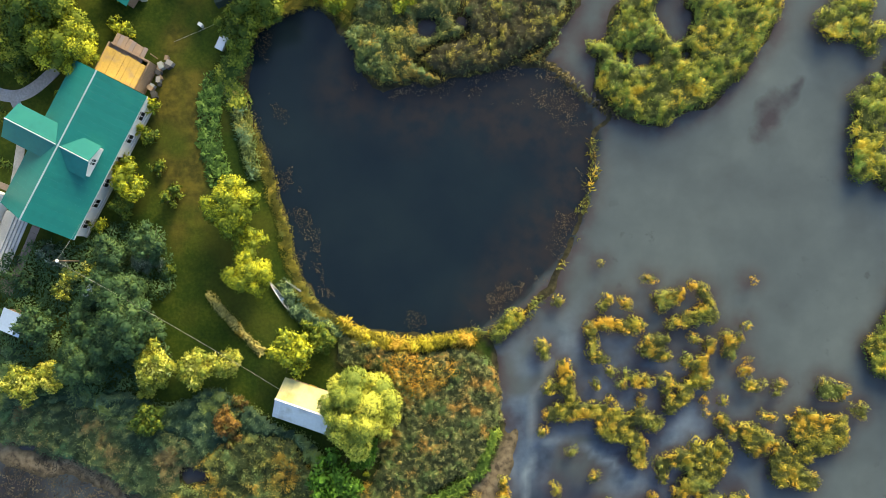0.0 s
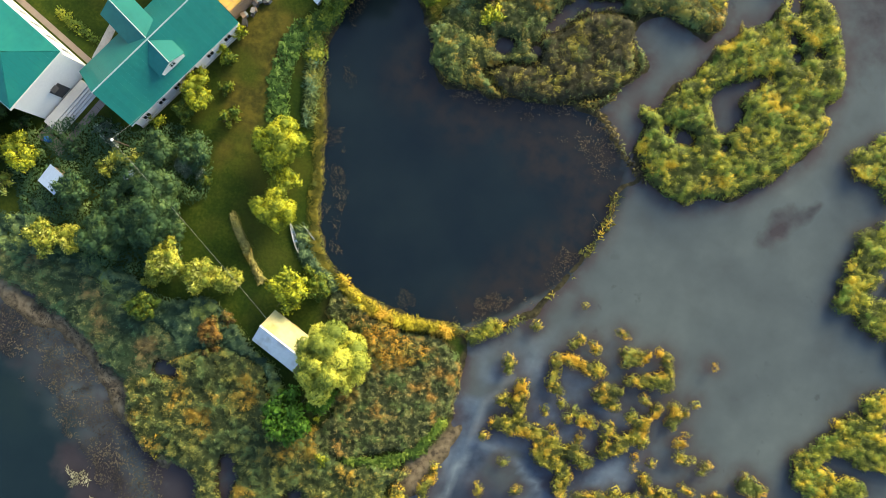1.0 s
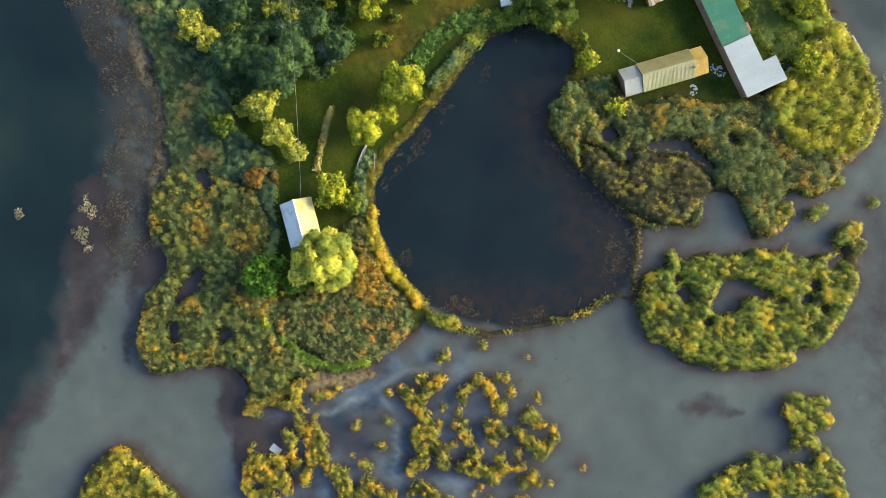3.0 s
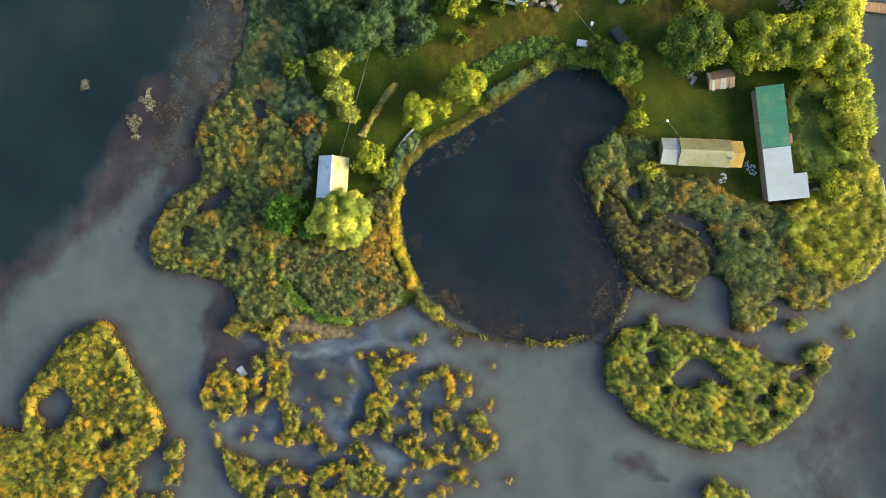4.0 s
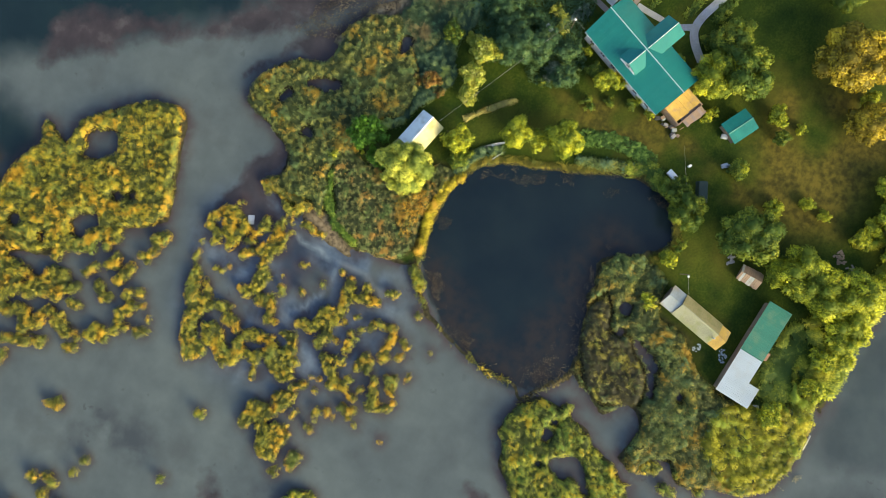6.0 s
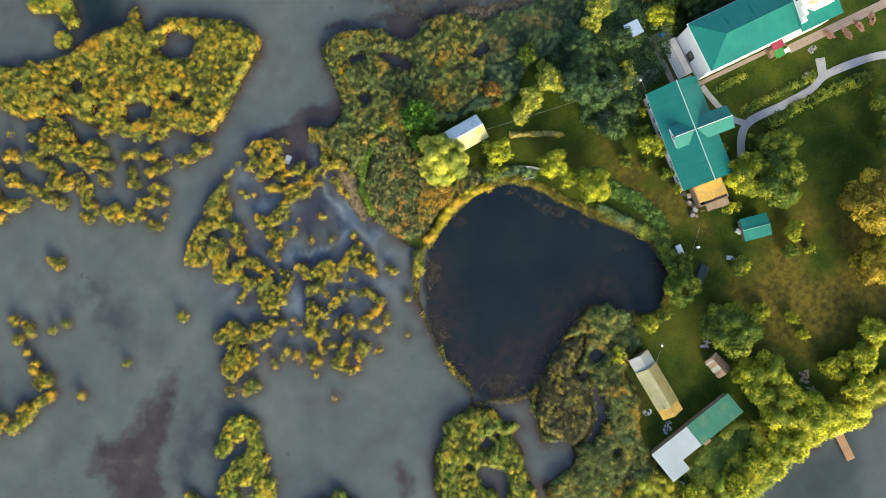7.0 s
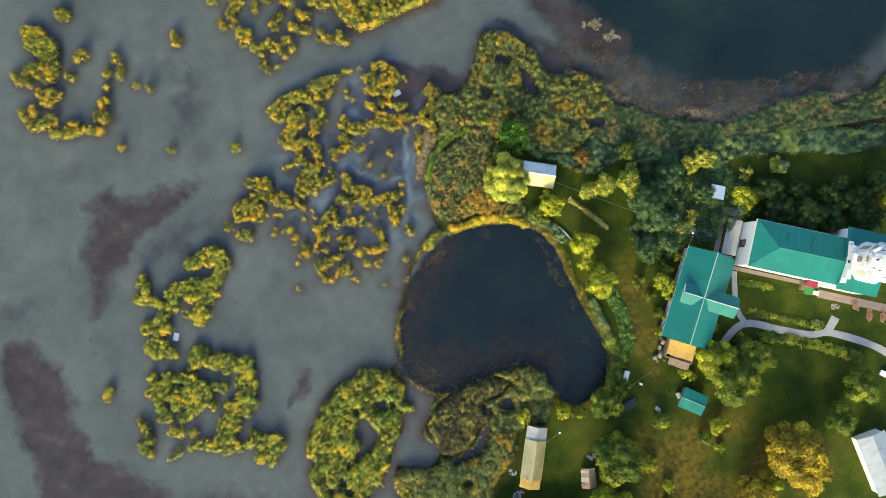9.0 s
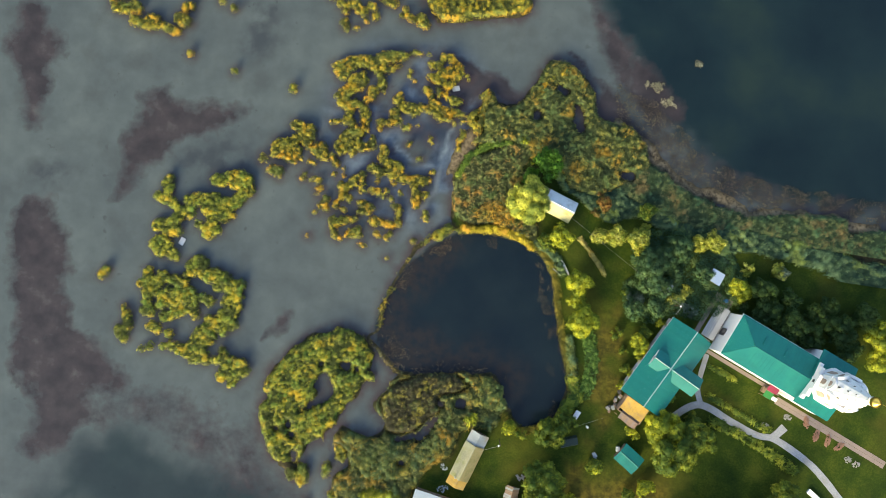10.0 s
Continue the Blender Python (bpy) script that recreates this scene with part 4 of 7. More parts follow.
GROVE_FLOOR = [(-58.9, -6.3), (-55.6, -0.2), (-50.8, 2.5), (-46, 1.8), (-42.6, 3.8), (-37.8, 5.2), (-34.4, 2.5), (-33.6, -2.2), (-36.3, -6.3), (-34.2, -11.7), (-38.3, -15), (-46.5, -15.7), (-52.6, -15.1)]
YARD_HERBS = [(-13.2, 55), (-12.5, 62.1), (-0.4, 60.8), (2.1, 58.8), (4.4, 54.3), (-0.6, 54.4), (-2.5, 53.5)]
HEDGE_A = [(-56.5, 23), (-61.7, 24.7), (-67.3, 27), (-74.1, 30.5)]
HEDGE_B = [(-55, 18), (-59.7, 19.8), (-63.8, 21.5), (-68.1, 23.2)]
HEDGE_C = [(-54.1, 11.9), (-56.9, 12.9), (-59.6, 13.9)]
WILLOW_BELT = [[(-12.9, 62.6, 1.3), (-17.1, 63.9, 1.5), (-22.5, 65.4, 2.1), (-26.8, 66.6, 2.5), (-30.9, 68.1, 2.7), (-34.8, 69.8, 2.9), (-40.1, 72.6, 3.0), (-47.2, 75.5, 2.7)], [(-29.3, 60.3, 1.0), (-30.5, 62.1, 1.3), (-32.5, 64.5, 1.5), (-35.6, 63.9, 1.3), (-37.9, 62.7, 1.3), (-41.0, 62.2, 1.3), (-43.1, 64.4, 1.4), (-44.4, 67.7, 1.5), (-47.6, 71.9, 1.5)], [(-13.9, 58.1, 1.5), (-18.6, 60.4, 1.7), (-22.0, 61.1, 1.5)]]
TREE_BELT = [(-27.5, 69.6), (-20.5, 66.1), (-15.4, 64.6), (-9.6, 64.8), (-4.7, 64.4)]
POND_TREES = [(-26, 25.2), (-27.7, 22.1), (-26.3, 19.4)]
YELLOW_TREES = [(-45.9, 26.3, 4), (-25.8, 6.4, 3.7), (-24, 2.4, 2.2), (-24, -1.2, 3.1), (-19, -10.2, 3), (-38.2, 9.3, 2.3), (-14.1, 31, 1.6), (-6.4, 30.6, 1.6), (-44.5, 25.2, 3.4), (-56.4, 45.3, 5.7), (-48, 52.2, 4), (-55.4, 44.1, 5.4), (-58.6, 50.1, 4.5), (-47.5, 51.8, 3), (-40, 60.8, 2.8), (-34.4, 62.3, 3), (-43.5, 65.1, 2.6), (-30.1, 59.3, 1.9), (-56.9, -5.1, 2.6), (-86.2, -0.1, 3.3), (-86.9, 5.1, 3.1), (-18.7, 56.8, 4.6), (-20.9, 61.4, 4.4), (-14.2, 62, 4), (-32.5, 60.9, 1.9), (-30.3, 65, 2.8), (-24.1, 65.7, 2.7), (-8.6, 61, 2.5), (-3.3, 61.3, 2.3), (3.3, 56.7, 2.5), (-10.6, -24.6, 0.5)]
GREEN_TREES = [(-22.6, 30.5, 3.5), (-25.2, 27.5, 2.7), (-22.5, 41.5, 5), (-20.2, 51.3, 4.6), (-32.7, 35.9, 1.9), (-39.3, 6.7, 1.7), (-22.8, 29.6, 2.6), (-35.9, -18, 2.3), (-51.9, 25.9, 3.8), (-47.6, 30.2, 4.8), (-51.2, 26.1, 3.2), (-19.4, 48.5, 3.2), (-18.9, 54.8, 4.1), (-22.3, 39.9, 4.5), (-53.7, 28.1, 2.6), (-51.1, 26.8, 2.6), (-71.9, 35.6, 3.8), (-67.1, 40.9, 3.2), (-48.6, 33.6, 2.2)]
DARK_TREES = [(-35.7, 2.4, 2.6), (-40.4, 1.1, 2.5), (-38.2, -4.1, 3.2), (-40, -8.8, 3.2), (-48.9, -7.4, 2.7), (-43, -6.6, 2.3), (-49.5, -11.3, 2.1), (-45.2, -10.1, 1.9), (-36, -8.1, 2.1), (-51, -2.2, 1.4), (-37.8, -7.1, 4), (-34.9, -10.2, 3.3), (-40.8, -2.8, 2.8), (-43, -11.5, 3.3)]
PALE_TREES = [(-34.5, -11.5, 2.9), (-36.1, -13.8, 1.8), (-29.6, -12.1, 2.8), (-26.7, -11.5, 2.1), (-50.5, -14.1, 2.6), (-47.5, -13.3, 1.9), (-43.4, -1, 1.3), (-45.7, -1.5, 1.4), (-46.6, -3.4, 1.3), (-64.7, -9.9, 1.9), (-58.4, -9.4, 1.6)]
YELLOW_BUSHES = [(-40.3, 28.2, 1.3), (-36, 18.7, 1.3), (-39.3, 11.4, 1.6), (-42.2, 4.3, 1.2), (-37.2, 15.7, 1.1), (-32.4, 49.4, 1.3), (-31.5, 53.1, 1), (-29.8, 60.7, 1.6), (-29.4, 44.7, 1.3), (-8.2, -29, 1.1), (-33.4, 63.8, 1.8), (-43.8, 38.8, 2.1), (-33, 36.6, 1.5), (-43.6, 43.4, 1.1), (-29.2, 44.1, 1.6), (-32, 48.9, 1.2), (-31.4, 52.2, 1.1), (-52.8, 52, 1.7), (-25.5, 42, 1.3), (-29.6, 44.2, 1.4), (-43.8, 43.4, 1), (-31.5, 52.8, 1), (-32.1, 49.1, 1.3), (-33.2, 36.7, 1.4), (-6.2, 30.9, 1.5), (-39.1, 27.7, 1.2), (-14.2, 31, 1.7), (-40.1, 32.1, 1.1), (-45.9, 19.2, 1.7), (-29.4, 20.7, 0)]
GREEN_BUSHES = [(-15.5, -8.7, 1.9), (-17.3, -7.5, 1.2), (-33.7, 8.1, 1.5), (-35.4, 11.2, 1.2), (-38.2, 19.3, 1.1), (-25.4, 30, 1.6), (-33.9, -0.9, 0.9), (-36.4, 15.2, 1.3), (-40.8, 40.9, 1.7), (-55.2, 27.1, 2.4), (-47.1, 26.3, 0), (-25.9, 28.2, 2.2), (-17, 32.2, 1.4), (-11.3, 35.7, 0), (-39.5, 35.7, 0), (-51.5, 22.9, 1.6), (-45.7, 27.7, 2)]
ORANGE_BUSHES = [(-26.7, -18.4, 2), (-25.3, -16.4, 1.2), (-26, -21, 1.2), (-2.6, -12.4, 0)]
FRESH_TREES = [(-13.6, -24.5, 3), (-11, -21.1, 1.9)]
RUST_PATCH = [(-5.9, -12.5, 2.7), (-2.9, -13.1, 2.4), (-0.6, -12.1, 1.6), (-7.9, -11.8, 1.3), (-4.6, -14.8, 1.7)]
GREY_SHRUBS = [(-36.7, 0.4, 1.7), (-43.5, -11.9, 1.1), (-48.5, 1.3, 1.3), (-35.2, -0.2, 1), (-65.4, -10, 1.8), (-46.9, 0.4, 1.4)]
SHRUB_PATCH = [(-10.6, 25.7, 3.2), (-9.8, 30.1, 2.7), (-8.1, 23.5, 2.2), (-8, 27.2, 2.2)]
PALE_WEED = [(20.6, 66.2, 1.2), (23.7, 64.6, 1.1), (18.8, 67.9, 0.8), (27.8, 61.7, 0.9), (30.4, 60.9, 0.9), (26.2, 62.2, 0.6), (16.2, 64.6, 0.6), (14.5, 64.1, 0.5), (11.4, 66.6, 0.5), (23.2, 68.6, 0.6)]
SHADE_TREES = [(-62.8, -1, 3.3), (-67.7, 0.6, 3.8), (-72, 2.2, 3.1), (-61.5, -5.5, 3.1), (-67.5, -4.7, 2.6), (-73.1, -2.1, 2.8), (-78.1, 0.1, 3.5), (-80.9, 3.9, 2.8), (-75.7, -4.3, 2.4), (-82.7, -3.6, 3.1), (-58.6, -1.5, 1.4)]
PALE_DRIFT = [(-34.5, -45, 1), (-37.1, -42.6, 1.2), (-39, -41.7, 0.7), (-36.1, -44, 0.7), (-42.3, -51, 0.7), (-32.8, -45.4, 0.5)]

MAINLAND = smooth(LAKE_SHORE + POND_BANK + REED_SHORE)
POND_LINE = smooth(POND)
ISLE, ISLE_POOL, BIG_ISLE = smooth(ISLAND), smooth(ISLAND_POOL), smooth(BIG_ISLAND)
TUFTS = (TUFTS_S, TUFTS_E, TUFTS_FAR, TUFTS_SW, TUFTS_N)


def chain_discs(chains):
    """Chains of (x, y, radius) as a row of discs, close enough to join up."""
    res = []
    for c in chains:
        res.append(c[0])
        for a, b in zip(c, c[1:]):
            n = max(1, int(math.hypot(b[0] - a[0], b[1] - a[1]) / 0.5))
            res += [tuple(p + (q - p) * (i + 1) / n for p, q in zip(a, b)) for i in range(n)]
    return res


def disc_field(discs, pitch=0.25, reach=3.0):
    """The distance from a set of discs, laid out once on a fine grid."""
    d = np.array(discs)
    lo = d[:, :2].min(0) - d[:, 2].max() - reach
    nx, ny = (np.ceil((d[:, :2].max(0) + d[:, 2].max() + reach - lo) / pitch)).astype(int) + 1
    grid = np.full((ny, nx), reach)
    for x, y, r in discs:
        i0, j0 = (max(0, int((v - r - reach - l) / pitch)) for v, l in ((x, lo[0]), (y, lo[1])))
        i1, j1 = (int((v + r + reach - l) / pitch) + 1 for v, l in ((x, lo[0]), (y, lo[1])))
        w = grid[j0:j1, i0:i1]
        gx, gy = lo[0] + pitch * (i0 + np.arange(w.shape[1])), lo[1] + pitch * (j0 + np.arange(w.shape[0]))
        np.minimum(w, np.hypot(gx[None] - x, gy[:, None] - y) - r, out=w)

    def at(q):
        p = (q - lo) / pitch
        ok = (p[:, 0] >= 0) & (p[:, 1] >= 0) & (p[:, 0] < nx - 1) & (p[:, 1] < ny - 1)
        p = np.clip(p, 0, [nx - 1.001, ny - 1.001])
        i = p.astype(int)
        f = p - i
        x, y = i[:, 0], i[:, 1]
        v = ((grid[y, x] * (1 - f[:, 0]) + grid[y, x + 1] * f[:, 0]) * (1 - f[:, 1])
             + (grid[y + 1, x] * (1 - f[:, 0]) + grid[y + 1, x + 1] * f[:, 0]) * f[:, 1])
        return np.where(ok, v, 12.0)
    return at


TUFT_FIELDS = [disc_field(chain_discs(c)) for c in TUFTS]
RIMS = [smooth(RIM_EAST, False), smooth(RIM_NORTH, False)]


def land_dist(q):
    """Signed distance from the shore, below zero on land."""
    w = wobble(wobble(q, 3.0, 0.8), 1.0, 0.35, 21)
    d = area_dist(w, MAINLAND)
    d = np.minimum(d, np.maximum(area_dist(w, ISLE), -np.minimum(area_dist(wobble(q, 1.5, 0.5, 63), ISLE_POOL), discs_dist(wobble(q, 1.2, 0.5, 64), ISLAND_POOLS))))
    d = np.minimum(d, np.maximum(area_dist(w, BIG_ISLE), -discs_dist(wobble(w, 2.2, 1.5, 61), BIG_POOLS)))
    d = np.maximum(d, -discs_dist(wobble(q, 1.4, 0.5, 62), BANK_POOLS))
    u = wobble(q, 1.2, 0.3, 21)
    for near in TUFT_FIELDS:
        d = np.minimum(d, near(u) + 0.3)
    for r in RIMS:
        d = np.minimum(d, line_dist(w, r) - 0.35)
    return d


def axis(half, pitch):
    mid = np.arange(-half, half + pitch / 2, pitch)
    far = np.array([150, 220, 400, 900, 2500.0])
    return np.concatenate([-far[::-1], mid, far])


def sheet(half, pitch):
    a = axis(half, pitch)
    n = len(a)
    gx, gy = np.meshgrid(a, a)
    i = np.arange(n * n).reshape(n, n)
    f = np.stack([i[:-1, :-1], i[:-1, 1:], i[1:, 1:], i[1:, :-1]], -1).reshape(-1, 4)
    return np.stack([gx.ravel(), gy.ravel()], 1), f


def mask(q, line, soft=1.5):
    return step(soft, -soft, area_dist(wobble(q, 4.0, 1.6, 40), smooth(line)))


# ---- ground
gq, gf = sheet(112, 0.6)
gd = land_dist(gq)
md = area_dist(gq, MAINLAND)
side = int(round(len(gq) ** 0.5))


def from_grid(values):
    """Looks a value of the ground sheet up at any place of the plan."""
    inner = values.reshape(side, side)[5:-5, 5:-5]
    k = len(inner)

    def at(q):
        p = np.clip((q + 112) / 0.6, 0, k - 1.001)
        i = p.astype(int)
        f = p - i
        x, y = i[:, 0], i[:, 1]
        return ((inner[y, x] * (1 - f[:, 0]) + inner[y, x + 1] * f[:, 0]) * (1 - f[:, 1])
                + (inner[y + 1, x] * (1 - f[:, 0]) + inner[y + 1, x + 1] * f[:, 0]) * f[:, 1])
    return at


shore_dist, main_dist = from_grid(gd), from_grid(md)
gz = np.clip(-gd * 0.4, -0.7, 0.45) + 0.10 * (rough(gq, 6.0, 5) - 0.5) * (gd < -1) + 0.05 * (rough(gq, 1.2, 6) - 0.5)
sand = step(2.3, 1.0, line_dist(wobble(gq, 3, 0.8), smooth(SAND_BANK, False)) + 1.1 * rough(gq, 4, 31))
mud = mask(gq, MUD_BAR, 1.0)
gz = np.where(gd > -0.8, np.maximum(gz, -0.12 + 0.3 * np.maximum(sand, mud) + 0.12 * (rough(gq, 1.5, 33) - 0.5)), gz)
me = fast_mesh("ground", np.column_stack([gq, gz]), gf)
reedy = np.maximum.reduce([mask(gq, REGION) for REGION in (NORTH_REEDS, MOUND, TIP, BANK, EAST_FRINGE)])
reedy = np.maximum(reedy, (md > -0.6).astype(float))
attribute(me, "reedy", reedy)
attribute(me, "dry", np.maximum(mask(gq, DRY_MEADOW, 4.0) * step(0.25, 0.55, rough(gq, 9, 8)), 0.85 * step(3.4, 0.6, line_dist(wobble(gq, 3, 1.0), smooth(YARD_TRACK, False))) * step(0.3, 0.65, rough(gq, 5, 81))))
attribute(me, "sand", np.maximum(sand, mud))
ground = tagged(new("ground", me), "low lakeside ground with mown lawn, wet reed litter and gravel drive", "ground", kind="structure")
m = Nodes("ground")
lawn = m.ramp(m.math("ADD", m.math("MULTIPLY", m.noise(5.0, 5.0), 0.65), m.math("MULTIPLY", m.noise(0.35, 3.0), 0.35)), (0.34, (0.011, 0.026, 0.003)), (0.5, (0.026, 0.046, 0.004)), (0.66, (0.058, 0.074, 0.007)))
lawn = m.mix(m.ramp(m.noise(11.0, 3.0), (0.5, (0, 0, 0)), (0.7, (0.55, 0.55, 0.55))), lawn, (0.09, 0.082, 0.012))
hay = m.ramp(m.noise(1.0, 5.0), (0.35, (0.042, 0.038, 0.008)), (0.65, (0.115, 0.092, 0.014)))
col = m.mix(m.value("dry"), lawn, hay)
litter = m.ramp(m.noise(0.8, 5.0), (0.3, (0.012, 0.012, 0.008)), (0.6, (0.045, 0.04, 0.02)), (0.75, (0.10, 0.08, 0.035)))
col = m.mix(m.value("reedy"), col, litter)
sandy = m.ramp(m.noise(0.7, 6.0), (0.33, (0.06, 0.048, 0.034)), (0.48, (0.155, 0.12, 0.075)), (0.68, (0.22, 0.175, 0.11)))
col = m.mix(m.value("sand"), col, sandy)
m.colour(col)
m.set(Roughness=0.95, Specular_IOR_Level=0.15)
m.bump(m.noise(0.3, 4.0), 0.05, 0.7)
me.materials.append(m.mat)

# ---- gravel drive
m = Nodes("gravel")
m.colour(m.mix(m.ramp(m.noise(2.2, 4.0), (0.45, (0, 0, 0)), (0.7, (0.5, 0.5, 0.5))), m.ramp(m.noise(0.25, 4.0), (0.3, (0.25, 0.26, 0.28)), (0.7, (0.36, 0.37, 0.39))), (0.2, 0.19, 0.16)))
m.set(Roughness=0.95, Specular_IOR_Level=0.15)
m.bump(m.noise(0.1, 3.0), 0.02, 0.6)
GRAVEL = m.mat


def lane(line, half, top):
    """A strip of made ground along a line, with slightly uneven edges."""
    p = smooth(line, False, 8)
    way = np.gradient(p, axis=0)
    way /= np.linalg.norm(way, axis=1, keepdims=True)
    out = np.stack([-way[:, 1], way[:, 0]], 1)
    w = half * (0.9 + 0.35 * rough(p, 3.0, 91))[:, None]
    bm = bmesh.new()
    rows = [[bm.verts.new((*q, z)) for q, z in ((a, 0.2), (a, top), (b, top), (b, 0.2))] for a, b in zip(p + out * w, p - out * w)]
    for r0, r1 in zip(rows, rows[1:]):
        for k in range(3):
            bm.faces.new((r0[k], r0[k + 1], r1[k + 1], r1[k]))
    bmesh.ops.recalc_face_normals(bm, faces=bm.faces)
    return bm


drive = tagged(new("gravel_drive"), "pale grey gravel drive curving from the house past the church", "drive", kind="structure")
part("lane", lane(DRIVE, 0.65, 0.56), GRAVEL, drive)
part("lane", lane(DRIVE_B, 0.5, 0.552), GRAVEL, drive)
part("lane", lane([(-69.1, 24.6), (-70.1, 23.4), (-71.3, 21.9)], 0.8, 0.548), GRAVEL, drive)

# ---- water
wq, wf = sheet(112, 0.8)
me = fast_mesh("water", np.column_stack([wq, np.zeros(len(wq))]), wf)
wd = shore_dist(wq)
pond = step(0.5, -0.5, area_dist(wobble(wq, 2, 0.5), POND_LINE) - 2.4 * step(5, -2, wq[:, 0]) - 0.2)
attribute(me, "pond", pond)
attribute(me, "shoal", pond * step(9.0, 1.0, line_dist(wobble(wq, 5, 2.5), smooth(POND_SHOAL, False))))
deep = np.maximum.reduce([mask(wobble(wq, 6, 1.5, 90), LAKE_DEEP, 3.5), 0.5 * mask(wq, WEED_H, 3.0), 0.8 * mask(wobble(wq, 6, 2.0), BAY_DEEP, 5.0)])
attribute(me, "deep", deep * (1 - pond))
weed = np.maximum.reduce([mask(wq, WEED, 3.5) for WEED in (WEED_A, WEED_B, WEED_C, WEED_D, WEED_I)] + [0.6 * mask(wq, BROWN_BAY, 5.0), 0.55 * mask(wq, WEED_G, 2.0)] + [mask(wq, WEED, 1.8) for WEED in (WEED_E, WEED_F, WEED_J)])
attribute(me, "murk", np.maximum.reduce([mask(wobble(wq, 3.0, 2.0, 46), MURK, 3.0) for MURK in (MURK_A, MURK_B, MURK_C, MURK_D)]))
attribute(me, "weed", weed)
attribute(me, "milk", step(25, 12, np.hypot(wq[:, 0] - 15, wq[:, 1] + 27)) * step(0.2, 0.45, rough(wobble(wq, 6, 3.0), 7, 70)) * (1 - pond))
attribute(me, "ink", np.maximum(0.3 * step(0.8, -0.3, np.minimum(discs_dist(wq, BIG_POOLS + BANK_POOLS + ISLAND_POOLS), area_dist(wq, ISLE_POOL))), step(6.5, 2.0, np.hypot(wq[:, 0] - INK_POOL[0][0], wq[:, 1] - INK_POOL[0][1]) + 5 * (rough(wq, 3, 77) - 0.5))))
attribute(me, "wisp", np.maximum.reduce([step(0.8, 0.1, line_dist(wobble(wq, 2.0, 0.5, 78), smooth(w, False))) for w in (WISP_A, WISP_B)]))
attribute(me, "shore", np.clip(1 - wd / 2.6, 0, 1) * (1 - pond))
water = tagged(new("water", me), "shallow turbid lagoon water round a dark pond", "water", kind="structure")
m = Nodes("water")
silt = m.ramp(m.math("ADD", m.math("MULTIPLY", m.noise(16.0, 5.0), 0.62), m.math("MULTIPLY", m.noise(3.5, 6.0), 0.38)), (0.3, (0.053, 0.066, 0.071)), (0.5, (0.071, 0.088, 0.091)), (0.7, (0.092, 0.112, 0.112)))
cloud = m.noise(4.5, 5.0)
silt = m.mix(m.ramp(m.noise(9.0, 6.0), (0.55, (0, 0, 0)), (0.7, (0.5, 0.5, 0.5))), silt, (0.052, 0.06, 0.062))
silt = m.mix(m.math("MULTIPLY", m.ramp(m.noise(2.2, 6.0), (0.64, (0, 0, 0)), (0.7, (0.5, 0.5, 0.5))), m.ramp(m.noise(14.0, 2.0, stretch=(1, 1, 1.3)), (0.48, (0, 0, 0)), (0.6, (1, 1, 1)))), silt, (0.036, 0.042, 0.046))
silt = m.mix(m.math("MULTIPLY", m.value("milk"), 0.9), silt, m.ramp(m.noise(5.0, 6.0), (0.33, (0.028, 0.04, 0.066)), (0.5, (0.075, 0.108, 0.155)), (0.66, (0.15, 0.2, 0.26))))
silt = m.mix(m.math("MULTIPLY", m.value("ink"), 0.85), silt, (0.02, 0.028, 0.046))
silt = m.mix(m.math("MULTIPLY", m.value("wisp"), m.ramp(m.noise(3.0, 4.0), (0.3, (0.15,) * 3), (0.6, (0.8,) * 3))), silt, (0.17, 0.21, 0.24))
silt = m.mix(m.math("MULTIPLY", m.value("murk"), m.ramp(m.noise(5.0, 5.0), (0.36, (0.1,) * 3), (0.56, (0.85,) * 3))), silt, (0.036, 0.043, 0.05))
lake = m.ramp(m.noise(20.0, 4.0), (0.35, (0.005, 0.012, 0.017)), (0.55, (0.008, 0.018, 0.022)), (0.7, (0.014, 0.026, 0.024)))
silt = m.mix(m.value("deep"), silt, lake)
weedy = m.ramp(cloud, (0.35, (0.026, 0.021, 0.024)), (0.6, (0.042, 0.034, 0.037)), (0.75, (0.075, 0.07, 0.07)))
feather = m.math("ADD", m.value("weed"), m.math("MULTIPLY", m.math("SUBTRACT", m.math("ADD", m.math("MULTIPLY", m.noise(1.8, 6.0), 0.5), m.math("MULTIPLY", m.noise(7.0, 4.0), 0.6)), 0.55), 1.5))
silt = m.mix(m.math("MULTIPLY", m.ramp(feather, (0.3, (0, 0, 0)), (0.85, (0.9, 0.9, 0.9))), m.ramp(m.value("weed"), (0.05, (0, 0, 0)), (0.25, (1, 1, 1)))), silt, weedy)
edge = m.math("MULTIPLY", m.math("POWER", m.value("shore"), 1.4), m.ramp(m.noise(2.2, 4.0), (0.3, (0.35, 0.35, 0.35)), (0.55, (0.95, 0.95, 0.95))))
silt = m.mix(edge, silt, (0.05, 0.034, 0.034))
black = m.ramp(m.noise(9.0, 3.0), (0.3, (0.005, 0.0105, 0.017)), (0.7, (0.009, 0.0165, 0.0215)))
black = m.mix(m.math("MULTIPLY", m.value("shoal"), m.ramp(m.noise(2.0, 5.0), (0.35, (0.2, 0.2, 0.2)), (0.6, (1, 1, 1)))), black, (0.02, 0.018, 0.018))
m.colour(m.mix(m.value("pond"), silt, black))
m.set(Roughness=0.16, IOR=1.33)
m.bump(m.noise(0.6, 3.0), 0.02, 0.15)
me.materials.append(m.mat)

